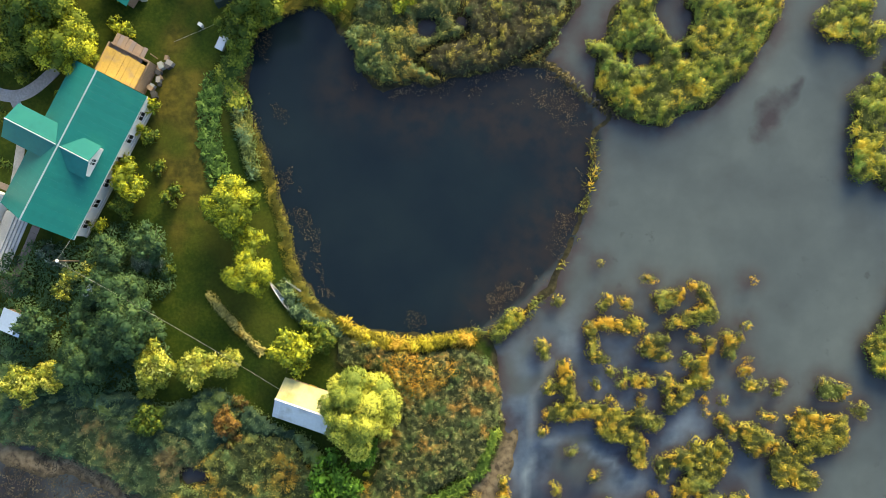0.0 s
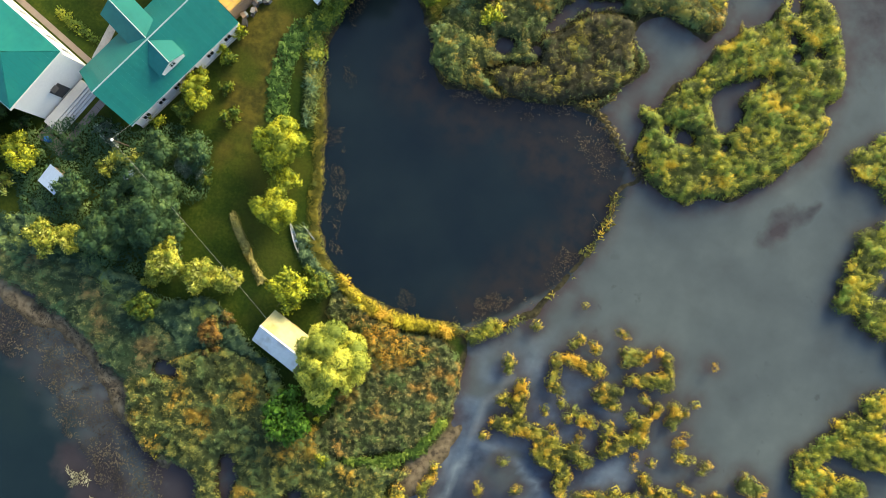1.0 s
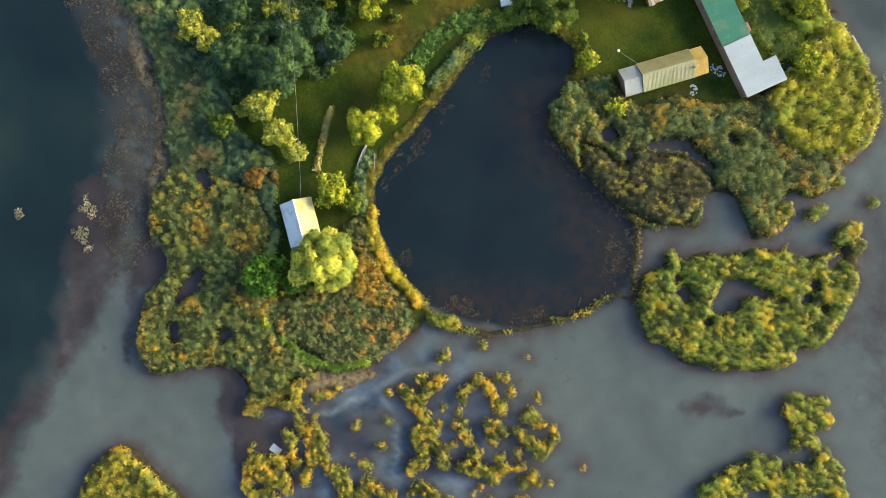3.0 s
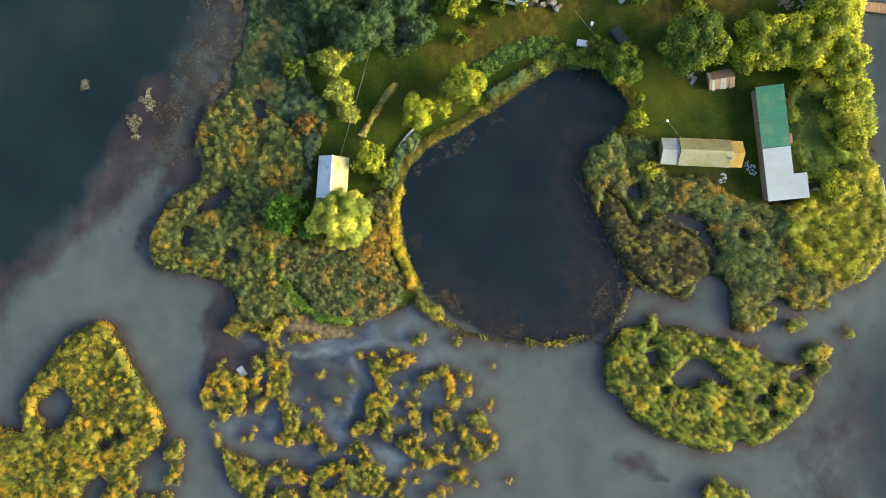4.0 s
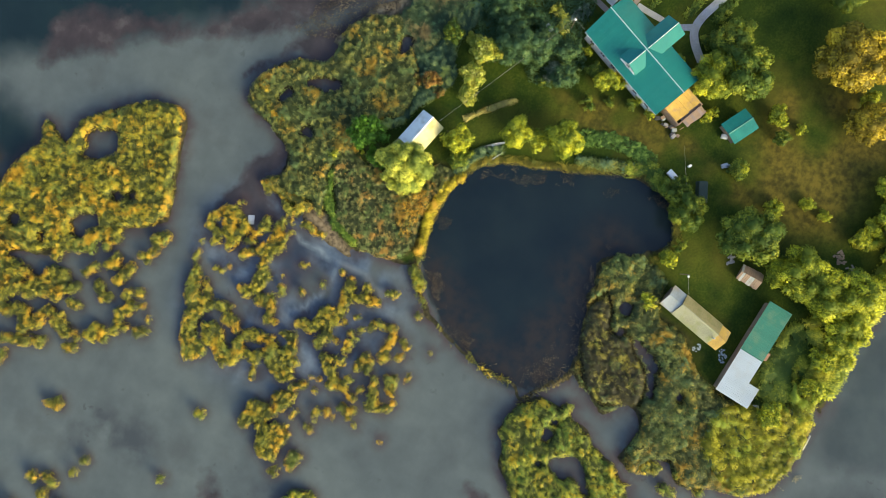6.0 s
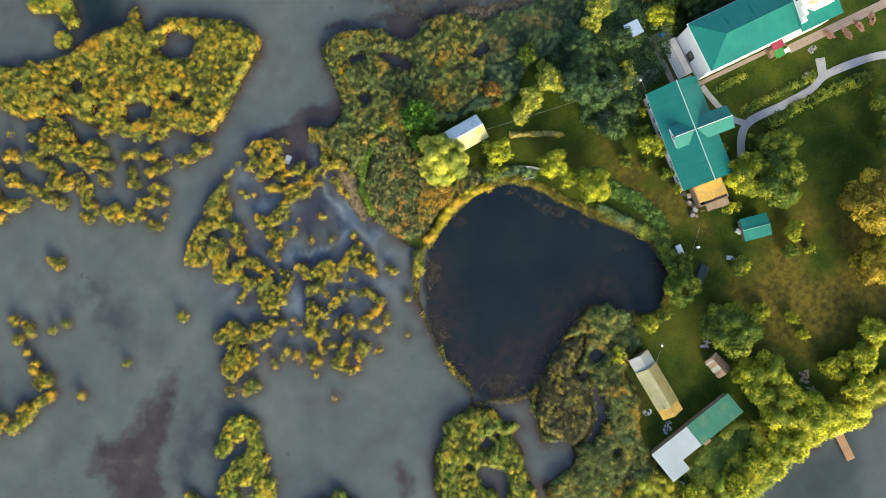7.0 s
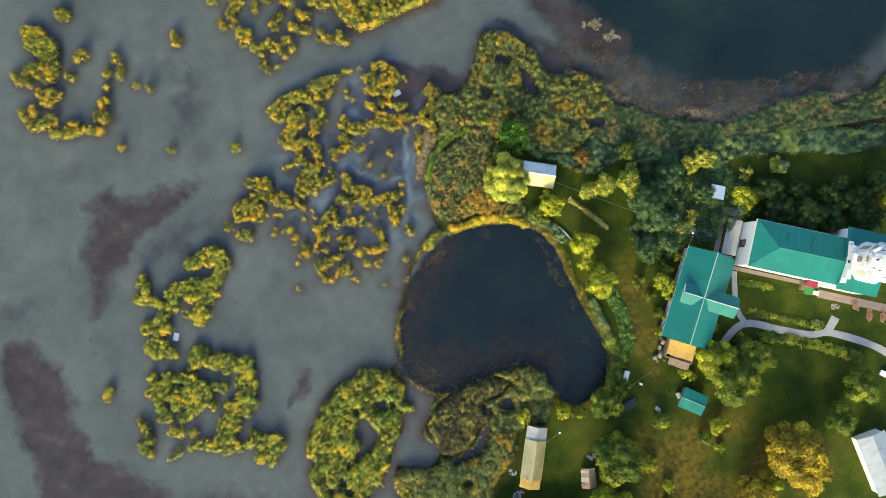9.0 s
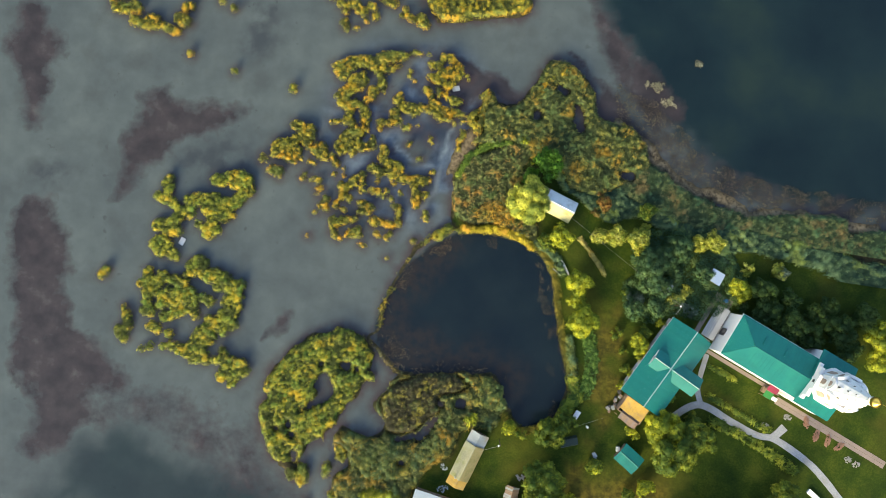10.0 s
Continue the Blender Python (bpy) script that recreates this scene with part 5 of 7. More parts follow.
# ---------------------------------------------------------------- vegetation
def leaf_mesh(name, at, way, up, length, width, material, tone, core=None, lie=None):
    """One small pointed leaf or blade at each place: way is its long axis, up about its normal, lie the lie of the leaf mass there."""
    n = len(at)
    way = way / (np.linalg.norm(way, axis=1, keepdims=True) + 1e-9)
    side = np.cross(way, up)
    side /= np.linalg.norm(side, axis=1, keepdims=True) + 1e-9
    L, W = np.broadcast_to(length, n)[:, None], np.broadcast_to(width, n)[:, None]
    v = np.stack([at, at + way * L * 0.45 + side * W * 0.5, at + way * L, at + way * L * 0.45 - side * W * 0.5], 1).reshape(-1, 3)
    f, t = np.arange(4 * n).reshape(n, 4), np.repeat(tone, 4)
    lies = np.repeat(up if lie is None else lie, 4, 0)
    if core:
        cv, cf, ct, cn = core
        lies = np.concatenate([lies, cn])
        v, f, t = np.concatenate([v, cv]), np.concatenate([f, cf + 4 * n]), np.concatenate([t, ct])
    me = fast_mesh(name, v, f)
    attribute(me, "tone", t)
    lies = lies / (np.linalg.norm(lies, axis=1, keepdims=True) + 1e-9)
    me.attributes.new("custom_normal", "FLOAT_VECTOR", "POINT").data.foreach_set("vector", lies.astype(np.float32).ravel())
    me.materials.append(material)
    return me


def puffs(q, size, seed):
    """Rounded tussock tops over the plan: their height from 0 to 1 and a tone for each."""
    best, tone = np.zeros(len(q)), np.zeros(len(q))
    cell = np.floor(q / size).astype(int)
    for dx in (-1, 0, 1):
        for dy in (-1, 0, 1):
            ix, iy = cell[:, 0] + dx + 5000, cell[:, 1] + dy + 5000
            cx = (cell[:, 0] + dx + 0.15 + 0.7 * lattice(ix, iy, seed)) * size
            cy = (cell[:, 1] + dy + 0.15 + 0.7 * lattice(ix, iy, seed + 1)) * size
            k = lattice(ix, iy, seed + 2)
            r = size * (0.5 + 0.5 * lattice(ix, iy, seed + 3))
            h = np.sqrt(np.clip(1 - ((q[:, 0] - cx) ** 2 + (q[:, 1] - cy) ** 2) / r ** 2, 0, 1)) * (0.45 + 0.55 * k)
            more = h > best
            best, tone = np.where(more, h, best), np.where(more, k, tone)
    return best, tone


def ground_z(d):
    return np.clip(-d * 0.4, -0.05, 0.4)


def undergrowth(canopy, dist, lo, hi, lump, seed, pitch=0.4):
    """The close-grown inside of a bed, just under its leaf tips."""
    nx, ny = (np.ceil((hi - lo) / pitch).astype(int) + 1)
    gx, gy = np.meshgrid(lo[0] + pitch * np.arange(nx), lo[1] + pitch * np.arange(ny))
    q = np.stack([gx.ravel(), gy.ravel()], 1)
    d = dist(q)
    top = canopy(q, d)
    h = top * (0.45 + 0.45 * lattice(np.round(q[:, 0] / pitch).astype(int) + 900, np.round(q[:, 1] / pitch).astype(int) + 900, seed)) * (d < 0)
    sy, sx = np.gradient((0.8 * top).reshape(ny, nx), pitch)
    lie = np.stack([-sx.ravel(), -sy.ravel(), np.full(nx * ny, 1.4)], 1)
    keep = d < -0.12
    i = np.arange(nx * ny).reshape(ny, nx)
    f = np.stack([i[:-1, :-1], i[:-1, 1:], i[1:, 1:], i[1:, :-1]], -1).reshape(-1, 4)
    f = f[keep[f].all(1)]
    used, f = np.unique(f, return_inverse=True)
    # tone set below that of the leaves: shade among the blades painted in
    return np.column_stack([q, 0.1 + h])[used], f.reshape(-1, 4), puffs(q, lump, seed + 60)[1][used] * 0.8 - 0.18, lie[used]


def bed(name, label, dist, lo, hi, material, density=22, tall=1.5, lump=2.2, upright=0.38, leaf=(0.5, 0.15), patchy=0.0, seed=1, edge=1.0, category="reeds"):
    """A reed bed or thicket as one mass of blades: an uneven canopy over the area where dist is below zero."""
    relief = 0.5 if category == "reeds" else 0.85
    rng = np.random.default_rng(seed)
    lo, hi = np.array(lo, float), np.array(hi, float)
    n = int((hi - lo).prod() * density)
    q = lo + (hi - lo) * rng.random((n, 2))
    d = dist(q)
    keep = d < 0
    if patchy:
        keep &= rough(q, 2.6, seed + 50) > patchy + 0.25 * np.clip(1 + d / 3, 0, 1) * 0.3
    q, d = q[keep], d[keep]
    n = len(q)
    e = 0.15

    def canopy(p, dd):
        return tall * (0.97 - relief + relief * puffs(p, lump, seed + 60)[0] + 0.4 * rough(p, lump * 3.1, seed + 70, 2)) * np.sqrt(np.clip(-dd / edge, 0.05, 1))
    h = canopy(q, d)
    tone = puffs(q, lump, seed + 60)[1]
    gx = (canopy(q + [e, 0], dist(q + [e, 0])) - h) / e
    gy = (canopy(q + [0, e], dist(q + [0, e])) - h) / e
    steep = np.maximum(1, np.hypot(gx, gy) / 2.0)
    gx, gy = gx / steep, gy / steep
    lie = np.stack([-gx, -gy, np.full(n, 1.2)], 1)
    lie = lie / np.linalg.norm(lie, axis=1, keepdims=True) + rng.normal(0, 0.09, (n, 3))
    out = np.stack([-gx, -gy, np.full(n, 0.9)], 1) + rng.normal(0, 0.24, (n, 3))
    out /= np.linalg.norm(out, axis=1, keepdims=True)
    ang = rng.random(n) * 2 * np.pi
    flat = np.stack([np.cos(ang), np.sin(ang), np.zeros(n)], 1)
    way = flat * (1 - upright) + out * upright * 0.6 + np.array([0, 0, upright * 0.6])
    L = leaf[0] * (0.6 + 0.8 * rng.random(n))
    z = 0.15 + h * (0.55 + 0.45 * rng.random(n)) - 0.5 * L * np.clip(upright, 0, 1)
    at = np.column_stack([q, np.maximum(z, 0.02)])
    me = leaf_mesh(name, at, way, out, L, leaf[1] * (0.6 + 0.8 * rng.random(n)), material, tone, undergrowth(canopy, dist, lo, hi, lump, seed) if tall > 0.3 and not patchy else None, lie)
    return tagged(new(name, me), label, category, kind="stuff")


def crown(name, size, height, lobes, leaf, density, material, seed, squash=0.8, droop=0.0):
    """A crown of many leaves on the outside of uneven lobes."""
    rng = np.random.default_rng(seed)
    c = rng.normal(0, 1, (lobes, 3))
    c /= np.linalg.norm(c, axis=1, keepdims=True)
    c *= (size * 0.84) * rng.random((lobes, 1)) ** 0.45
    c[:, 2] = c[:, 2] * squash * 0.8
    r = size * (0.13 + 0.17 * rng.random(lobes) ** 1.5)
    r[np.linalg.norm(c, axis=1) < size * 0.45] *= 1.35
    places, ways, ups, tones, lies = [], [], [], [], []
    for k in range(lobes):
        n = int(4 * np.pi * r[k] ** 2 * density)
        d = rng.normal(0, 1, (n, 3))
        d /= np.linalg.norm(d, axis=1, keepdims=True)
        p = c[k] + d * r[k] * (0.78 + 0.3 * rng.random((n, 1))) * [1, 1, squash]
        buried = np.zeros(n, bool)
        for j in range(lobes):
            if j != k:
                buried |= np.linalg.norm((p - c[j]) / [1, 1, squash], axis=1) < r[j] * 0.72
        p, d = p[~buried], d[~buried]
        places.append(p)
        tones.append(np.full(len(p), rng.random()))
        lies.append(d * 0.6 + 0.4 * p / size + [0, 0, 0.3])
        ups.append(d + rng.normal(0, 0.22, d.shape))
        ways.append(rng.normal(0, 1, d.shape) + 0.5 * d + [0, 0, -droop])
    p, w, u = (np.concatenate(a) for a in (places, ways, ups))
    p[:, 2] += height
    n = len(p)
    # the dense inside of each lobe, its tone cut to paint in the inner shade
    a, b = np.meshgrid(np.linspace(0.2, np.pi - 0.2, 6), np.arange(9) * 2 * np.pi / 9, indexing="ij")
    ball = np.stack([np.sin(a) * np.cos(b), np.sin(a) * np.sin(b), np.cos(a)], -1).reshape(-1, 3)
    i, j = np.meshgrid(np.arange(5), np.arange(9), indexing="ij")
    quad = np.stack([i * 9 + j, (i + 1) * 9 + j, (i + 1) * 9 + (j + 1) % 9, i * 9 + (j + 1) % 9], -1).reshape(-1, 4)
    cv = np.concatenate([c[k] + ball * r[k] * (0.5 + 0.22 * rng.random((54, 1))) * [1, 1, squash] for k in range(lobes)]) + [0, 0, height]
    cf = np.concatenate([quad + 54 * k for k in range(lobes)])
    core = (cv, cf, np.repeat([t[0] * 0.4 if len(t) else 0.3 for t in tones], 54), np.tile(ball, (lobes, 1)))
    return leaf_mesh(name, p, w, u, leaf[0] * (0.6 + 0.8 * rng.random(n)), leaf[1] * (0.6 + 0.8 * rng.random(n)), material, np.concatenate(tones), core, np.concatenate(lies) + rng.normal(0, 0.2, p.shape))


def trunk_mesh(size, height, seed):
    rng = random.Random(seed)
    bm = bmesh.new()
    top = height + size * 0.3
    add_rod(bm, (0, 0, -0.3), (0.06 * size, 0, height * 0.55), 0.055 * size + 0.05, 0.04 * size + 0.03, 9)
    add_rod(bm, (0.06 * size, 0, height * 0.53), (0, 0.05 * size, top), 0.04 * size + 0.03, 0.02, 8)
    for i in range(6):
        a = i * 1.05 + rng.random() * 0.6
        z = height * (0.45 + 0.1 * i * 0.8)
        far = size * (0.5 + 0.3 * rng.random())
        add_rod(bm, (0.04 * size, 0, z), (far * math.cos(a), far * math.sin(a), z + size * 0.35), 0.022 * size + 0.02, 0.012, 6)
    me = bpy.data.meshes.new("trunk")
    bm.to_mesh(me)
    bm.free()
    me.materials.append(BARK)
    return me


KINDS = {}


def tree_kind(kind, size, material, seed, leaf=(0.25, 0.16), density=27, lobes=11, squash=0.85, lift=0.95, droop=0.0):
    """The meshes of a tree of one kind and size, made once."""
    key = (kind, size, seed)
    if key not in KINDS:
        h = size * lift
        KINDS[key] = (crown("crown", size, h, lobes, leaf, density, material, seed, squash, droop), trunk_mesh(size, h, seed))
    return KINDS[key]


def plant(name, label, category, group, x, y, r, meshes, size, spin, z=0.3):
    ob = thing(name, Matrix.Translation((x, y, z)) @ Matrix.Rotation(spin, 4, "Z") @ Matrix.Diagonal((r / size, r / size, r / size, 1)), label, category, group)
    for nm, me in zip(("crown", "trunk"), meshes):
        p = new(nm, me)
        p.parent = ob
    return ob


def grove(name, label, category, group, discs, kind, material, **shape):
    """One plant for each disc of the plan, in three sizes and two forms."""
    for i, (x, y, r) in enumerate(discs):
        if r < 0.3:
            continue
        size = 1.2 if r < 1.7 else 2.4 if r < 3.1 else 4.0
        lobes = {1.2: 20, 2.4: 34, 4.0: 54}[size]
        meshes = tree_kind(kind, size, material, 100 + i % 2 + int(size * 10), lobes=lobes, **shape)
        plant(name, label, category, group, x, y, r * (1.3 if kind == "fresh" else 1.04), meshes, size, i * 2.4)


grove("tree", "broad garden tree with golden yellow-green leaves on the grass", "tree", "yellow-green trees", [d for d in YELLOW_TREES if d[0] > -46 or d[1] < 43] + [d for d in GREEN_TREES if d[0] >= -22 and d[1] >= 47], "yellow", LEAF_YELLOW)
grove("tree", "wide garden tree with amber autumn leaves on dry grass", "tree", "amber trees", [d for d in YELLOW_TREES if d[0] <= -46 and d[1] >= 43], "amber", LEAF_AMBER)
grove("tree", "dense mid-green leafy tree on the grass", "tree", "green trees", [d for d in GREEN_TREES if d[0] < -22 or d[1] < 47], "green", LEAF_GREEN)
grove("tree", "deep green shaded tree behind the church", "tree", "shade trees", SHADE_TREES, "shade", LEAF_SHADE)
grove("tree", "dark blue-green shaded tree in the thicket", "tree", "dark trees", [d for d in DARK_TREES if all(math.hypot(d[0] - p[0], d[1] - p[1]) > 0.8 * p[2] + 0.45 * d[2] for p in PALE_TREES)], "dark", LEAF_DARK, leaf=(0.27, 0.12))
grove("tree", "slender tree with pale cream-tipped foliage", "tree", "pale trees", PALE_TREES, "pale", LEAF_PALE, leaf=(0.25, 0.14))
grove("shrub", "silvery grey-green flowering shrub among dark trees", "shrub", "silvery shrubs", GREY_SHRUBS, "grey", LEAF_GREY, leaf=(0.22, 0.12))
grove("bush", "rounded yellow-green bush on the grass", "bush", "yellow-green bushes", YELLOW_BUSHES, "yellow", LEAF_YELLOW, lift=0.7)
grove("bush", "rounded leafy green bush on the grass", "bush", "green bushes", GREEN_BUSHES, "green", LEAF_GREEN, lift=0.7)
grove("bush", "rust-orange bush at the reed edge", "bush", "rust bushes", ORANGE_BUSHES, "rust", LEAF_RUST, lift=0.7)
plant("willow", "large bright willow with feathery pale yellow-green crown beside the shed", "tree", "", -10.9, -16.5, 5.0, tree_kind("willow", 4.7, LEAF_WILLOW, 9, leaf=(0.27, 0.1), density=62, lobes=60, droop=0.4, squash=0.95), 4.7, 0.4)

grove("tree", "vivid fresh-green rounded tree beside the reed mound", "tree", "fresh green trees", FRESH_TREES, "fresh", LEAF_FRESH)
# ---- reed beds
RUSSET = smooth(RUSSET_REEDS)
NR, MO, TI, BA, EF = (smooth(a) for a in (NORTH_REEDS, MOUND, TIP, BANK, EAST_FRINGE))


def on_land(line, grow=0.4):
    return lambda q: np.maximum(area_dist(wobble(q, 2.5, 0.9), line) - grow, shore_dist(q) - 0.15)


bed("reeds", "dense olive and brown reed bed on the north shore", lambda q: np.maximum(on_land(NR)(q), -area_dist(wobble(q, 2.5, 0.9), RUSSET)), (-14, 20), (24, 68), REED_OLIVE, 74, 1.9, 0.7, leaf=(0.24, 0.1), seed=2)
bed("reeds", "russet and dark brown reeds with yellow tips by the pond", on_land(RUSSET, 0.0), (-16, 18), (24, 44), REED_RUSSET, 60, 2.0, 0.7, leaf=(0.24, 0.1), seed=15)
near_corner = disc_field(chain_discs(GOLD_CORNER))
bed("reeds", "golden-orange reed tussocks on the lakeward corner", lambda q: np.maximum(near_corner(wobble(q, 1.6, 0.6)), shore_dist(q) - 0.2), (-34, -50), (8, -20), REED_GOLD, 70, 2.1, 0.8, leaf=(0.24, 0.1), seed=16)
bed("reeds", "bright golden tall reeds on the outer corner of the north shore", on_land(smooth(GOLD_REEDS), 0.0), (-6, 44), (24, 68), REED_BRIGHT, 52, 2.5, 1.1, leaf=(0.34, 0.11), seed=12)
bed("reeds", "grey-green reeds in a band through the north shore", on_land(smooth(GREY_REEDS), 0.0), (-4, 28), (24, 54), REED_MEADOW, 52, 2.0, 1.1, leaf=(0.25, 0.1), seed=13)
bed("thicket", "grey-green shrub thicket between pond and barn", lambda q: np.maximum(discs_dist(wobble(q, 2.0, 0.8), SHRUB_PATCH), shore_dist(q) - 0.2), (-18, 18), (2, 36), REED_MEADOW, 50, 2.3, 1.4, 0.3, (0.28, 0.14), seed=14, category="thicket")
bed("reeds", "brown-green reeds with rusty tops on a rounded mound", on_land(MO), (-14, -36), (8, -8), REED_MOUND, 95, 1.3, 0.5, leaf=(0.24, 0.085), seed=3)
bed("reeds", "olive reeds on the muddy tip of the lake shore", on_land(TI), (-36, -50), (8, -18), REED_OLIVE, 74, 1.8, 0.7, leaf=(0.24, 0.1), seed=4)
bed("reeds", "grey-green reeds along the lake bank", on_land(BA, 0.9), (-112, -56), (-28, -16), REED_SHORE_GREEN, 44, 1.4, 0.7, leaf=(0.25, 0.1), seed=5)
bed("reeds", "golden tall reeds fringing the outer shore", on_land(EF), (-40, 44), (8, 76), REED_BRIGHT, 56, 2.2, 1.6, leaf=(0.34, 0.11), seed=6)
bed("reeds", "reed island with green and golden patches and a small pool", lambda q: np.maximum(area_dist(wobble(q), ISLE), shore_dist(q) - 0.2), (14, 14), (46, 46), REED_ISLE, 84, 1.7, 0.65, leaf=(0.23, 0.1), seed=7)
bed("reeds", "large golden reed island with small pools", lambda q: np.maximum(area_dist(wobble(q), BIG_ISLE), shore_dist(q) - 0.2), (-12, -112), (50, -48), REED_GOLD, 70, 1.8, 0.7, leaf=(0.24, 0.11), seed=8)
for i, (chains, near) in enumerate(zip(TUFTS, TUFT_FIELDS)):
    xy = np.array([(x, y) for c in chains for x, y, r in c])
    bed("reeds", "scattered golden-green reed clumps standing in shallow water", lambda q, near=near, grow=(0.25, 0.6, 0.5, 0.5, 0.3)[i]: np.maximum(near(wobble(wobble(q, 1.6, 0.4), 0.7, 0.25, 5)) - grow, -main_dist(q) - 1.0), xy.min(0) - 3, xy.max(0) + 3, REED_ISLE if i in (1, 4) else REED_GOLD, 96, 1.35, 0.7, 0.35, (0.2, 0.11), seed=20 + i, edge=0.45)

TH, GF, YH = smooth(THICKET), smooth(GROVE_FLOOR), smooth(YARD_HERBS)
bed("thicket", "dense grey-green herb and shrub thicket behind the lake bank", on_land(TH), (-90, -36), (-8, -10), REED_GREEN, 46, 1.7, 0.95, 0.35, (0.26, 0.11), seed=31, category="thicket")
bed("thicket", "dark shrub layer under the grove", on_land(GF), (-60, -22), (-30, 5), LEAF_DARK, 40, 1.8, 2.0, 0.25, (0.34, 0.18), seed=32, category="thicket", patchy=0.2)
bed("tall_herbs", "green tall herbs behind the long shed", on_land(YH), (-16, 44), (6, 64), LEAF_GREEN, 18, 1.0, 2.0, 0.4, (0.4, 0.18), seed=33, category="herbs")


def strip(line, half, seed=0):
    ln = smooth(line, False)
    return lambda q: line_dist(wobble(q, 1.6, 0.4, seed), ln) - half


def strip_bed(name, label, line, half, material, **kw):
    p = np.array(line)
    return bed(name, label, strip(line, half, kw.get("seed", 0)), p.min(0) - half - 1, p.max(0) + half + 1, material, **kw)


strip_bed("reeds", "sunlit golden reeds on the south rim of the pond", RIM_SOUTH, 0.9, REED_SUN, density=90, tall=1.3, lump=1.0, seed=41, edge=0.5)
strip_bed("reeds", "sparse reed rim between pond and lagoon", RIM_EAST, 0.55, REED_GOLD, density=26, tall=0.7, lump=1.0, seed=42, edge=0.5, patchy=0.42)
strip_bed("reeds", "sparse reed rim by the narrow channel", RIM_NORTH, 0.45, REED_BROWN, density=22, tall=0.5, lump=1.0, seed=43, edge=0.5, patchy=0.35)
strip_bed("reeds", "bright green sedge edge of the reed mound", MOUND_EDGE, 0.9, LEAF_EDGE, density=60, tall=1.1, lump=1.0, seed=44, edge=0.5)
strip_bed("vegetable_row", "row of green garden plants along the lawn", VEG_STRIP, 1.6, LEAF_ROW, density=60, tall=0.7, lump=0.8, seed=45, edge=0.4, upright=0.3, leaf=(0.4, 0.22), category="plants")
strip_bed("reeds", "grey-brown dry reeds along the pond bank", VEG_STRIP_B, 1.0, REED_MEADOW, density=50, tall=1.0, lump=0.9, seed=46, edge=0.5)
strip_bed("hedge", "low dry straw-coloured hedge on the lawn", DRY_HEDGE, 0.55, HEDGE_DRY, density=150, tall=1.0, lump=0.7, seed=47, edge=0.3, upright=0.4, leaf=(0.28, 0.1), category="hedge")
for k, ln in enumerate((HEDGE_A, HEDGE_B, HEDGE_C)):
    strip_bed("hedge", "loose leafy hedge with yellow tips beside the gravel drive", ln, 1.2 if k == 0 else 0.8, LEAF_GREEN, density=50, tall=1.1, lump=1.3, seed=48 + k, edge=0.6, upright=0.25, leaf=(0.4, 0.24), category="hedge", patchy=0.15)
strip_bed("thicket", "golden willow scrub belt on the outer shore", TREE_BELT, 2.4, LEAF_YELLOW, density=26, tall=2.6, lump=2.2, seed=52, edge=1.0, upright=0.3, leaf=(0.45, 0.24), category="thicket")
strip_bed("thicket", "leafy scrub at the head of the pond", POND_TREES, 1.6, LEAF_GREEN, density=26, tall=1.6, lump=1.8, seed=53, edge=0.8, upright=0.3, leaf=(0.42, 0.24), category="thicket")

near_belt = disc_field(chain_discs(WILLOW_BELT))
belt_xy = np.array([(x, y) for c in WILLOW_BELT for x, y, r in c])
bed("thicket", "bright golden willow and tall reed belt along the outer shore", lambda q: np.maximum(near_belt(wobble(wobble(q, 3.0, 0.9), 1.0, 0.35, 6)), shore_dist(q) - 0.4), belt_xy.min(0) - 5, belt_xy.max(0) + 5, REED_BRIGHT, 46, 3.0, 1.5, 0.3, (0.32, 0.13), seed=68, category="thicket")

PL = POND_LINE
bed("pond_sedge", "thin sunlit sedge and wet grass round the pond edge", lambda q: np.maximum(np.abs(area_dist(wobble(q, 2, 0.5), PL) - 0.9) - 1.0, shore_dist(q) - 0.5), (-30, -14), (4, 34), REED_BANK, 56, 0.5, 0.9, 0.5, (0.3, 0.1), seed=55, edge=0.4)
bed("floating_weed", "brown floating weed and dead leaves along the pond edge", lambda q: np.maximum(np.abs(area_dist(wobble(q, 3, 1.6), PL) + 1.4) - 1.5, -(shore_dist(q) - 0.1)), (-28, -12), (20, 34), WEED_BROWN, 22, 0.05, 1.0, 0.0, (0.15, 0.09), seed=56, edge=0.4, patchy=0.5, category="weed")
SHL = smooth(POND_SHOAL, False)
bed("floating_weed", "brown floating weed flecks over the pond shallows", lambda q: np.maximum(line_dist(wobble(q, 3, 1.6), SHL) - 1.3, -(shore_dist(q) - 0.1)), (-14, -8), (20, 26), WEED_BROWN, 16, 0.05, 1.0, 0.0, (0.15, 0.09), seed=57, edge=0.4, patchy=0.52, category="weed")
bed("reeds", "rust-orange dead reeds on the sunny side of the mound", lambda q: np.maximum(discs_dist(wobble(q, 2.0, 0.8), RUST_PATCH), shore_dist(q)), (-10, -20), (6, -8), REED_FIRE, 70, 2.0, 0.8, leaf=(0.24, 0.085), seed=60, patchy=0.2)
WG = smooth(WEED_G)
bed("reed_litter", "flattened brown dead reeds on the lakeside mud", lambda q: area_dist(wobble(q, 4, 2.0), WG), (-112, -46), (-26, -18), REED_LITTER, 17, 0.16, 1.2, 0.1, (0.34, 0.12), seed=61, patchy=0.36, category="litter")
strip_bed("thicket", "mixed green and straw-coloured herbs on the pond bank by the boat", BANK_STRIP, 1.2, REED_GREEN, density=60, tall=1.1, lump=1.0, seed=63, edge=0.5, upright=0.35, leaf=(0.28, 0.13), category="thicket")
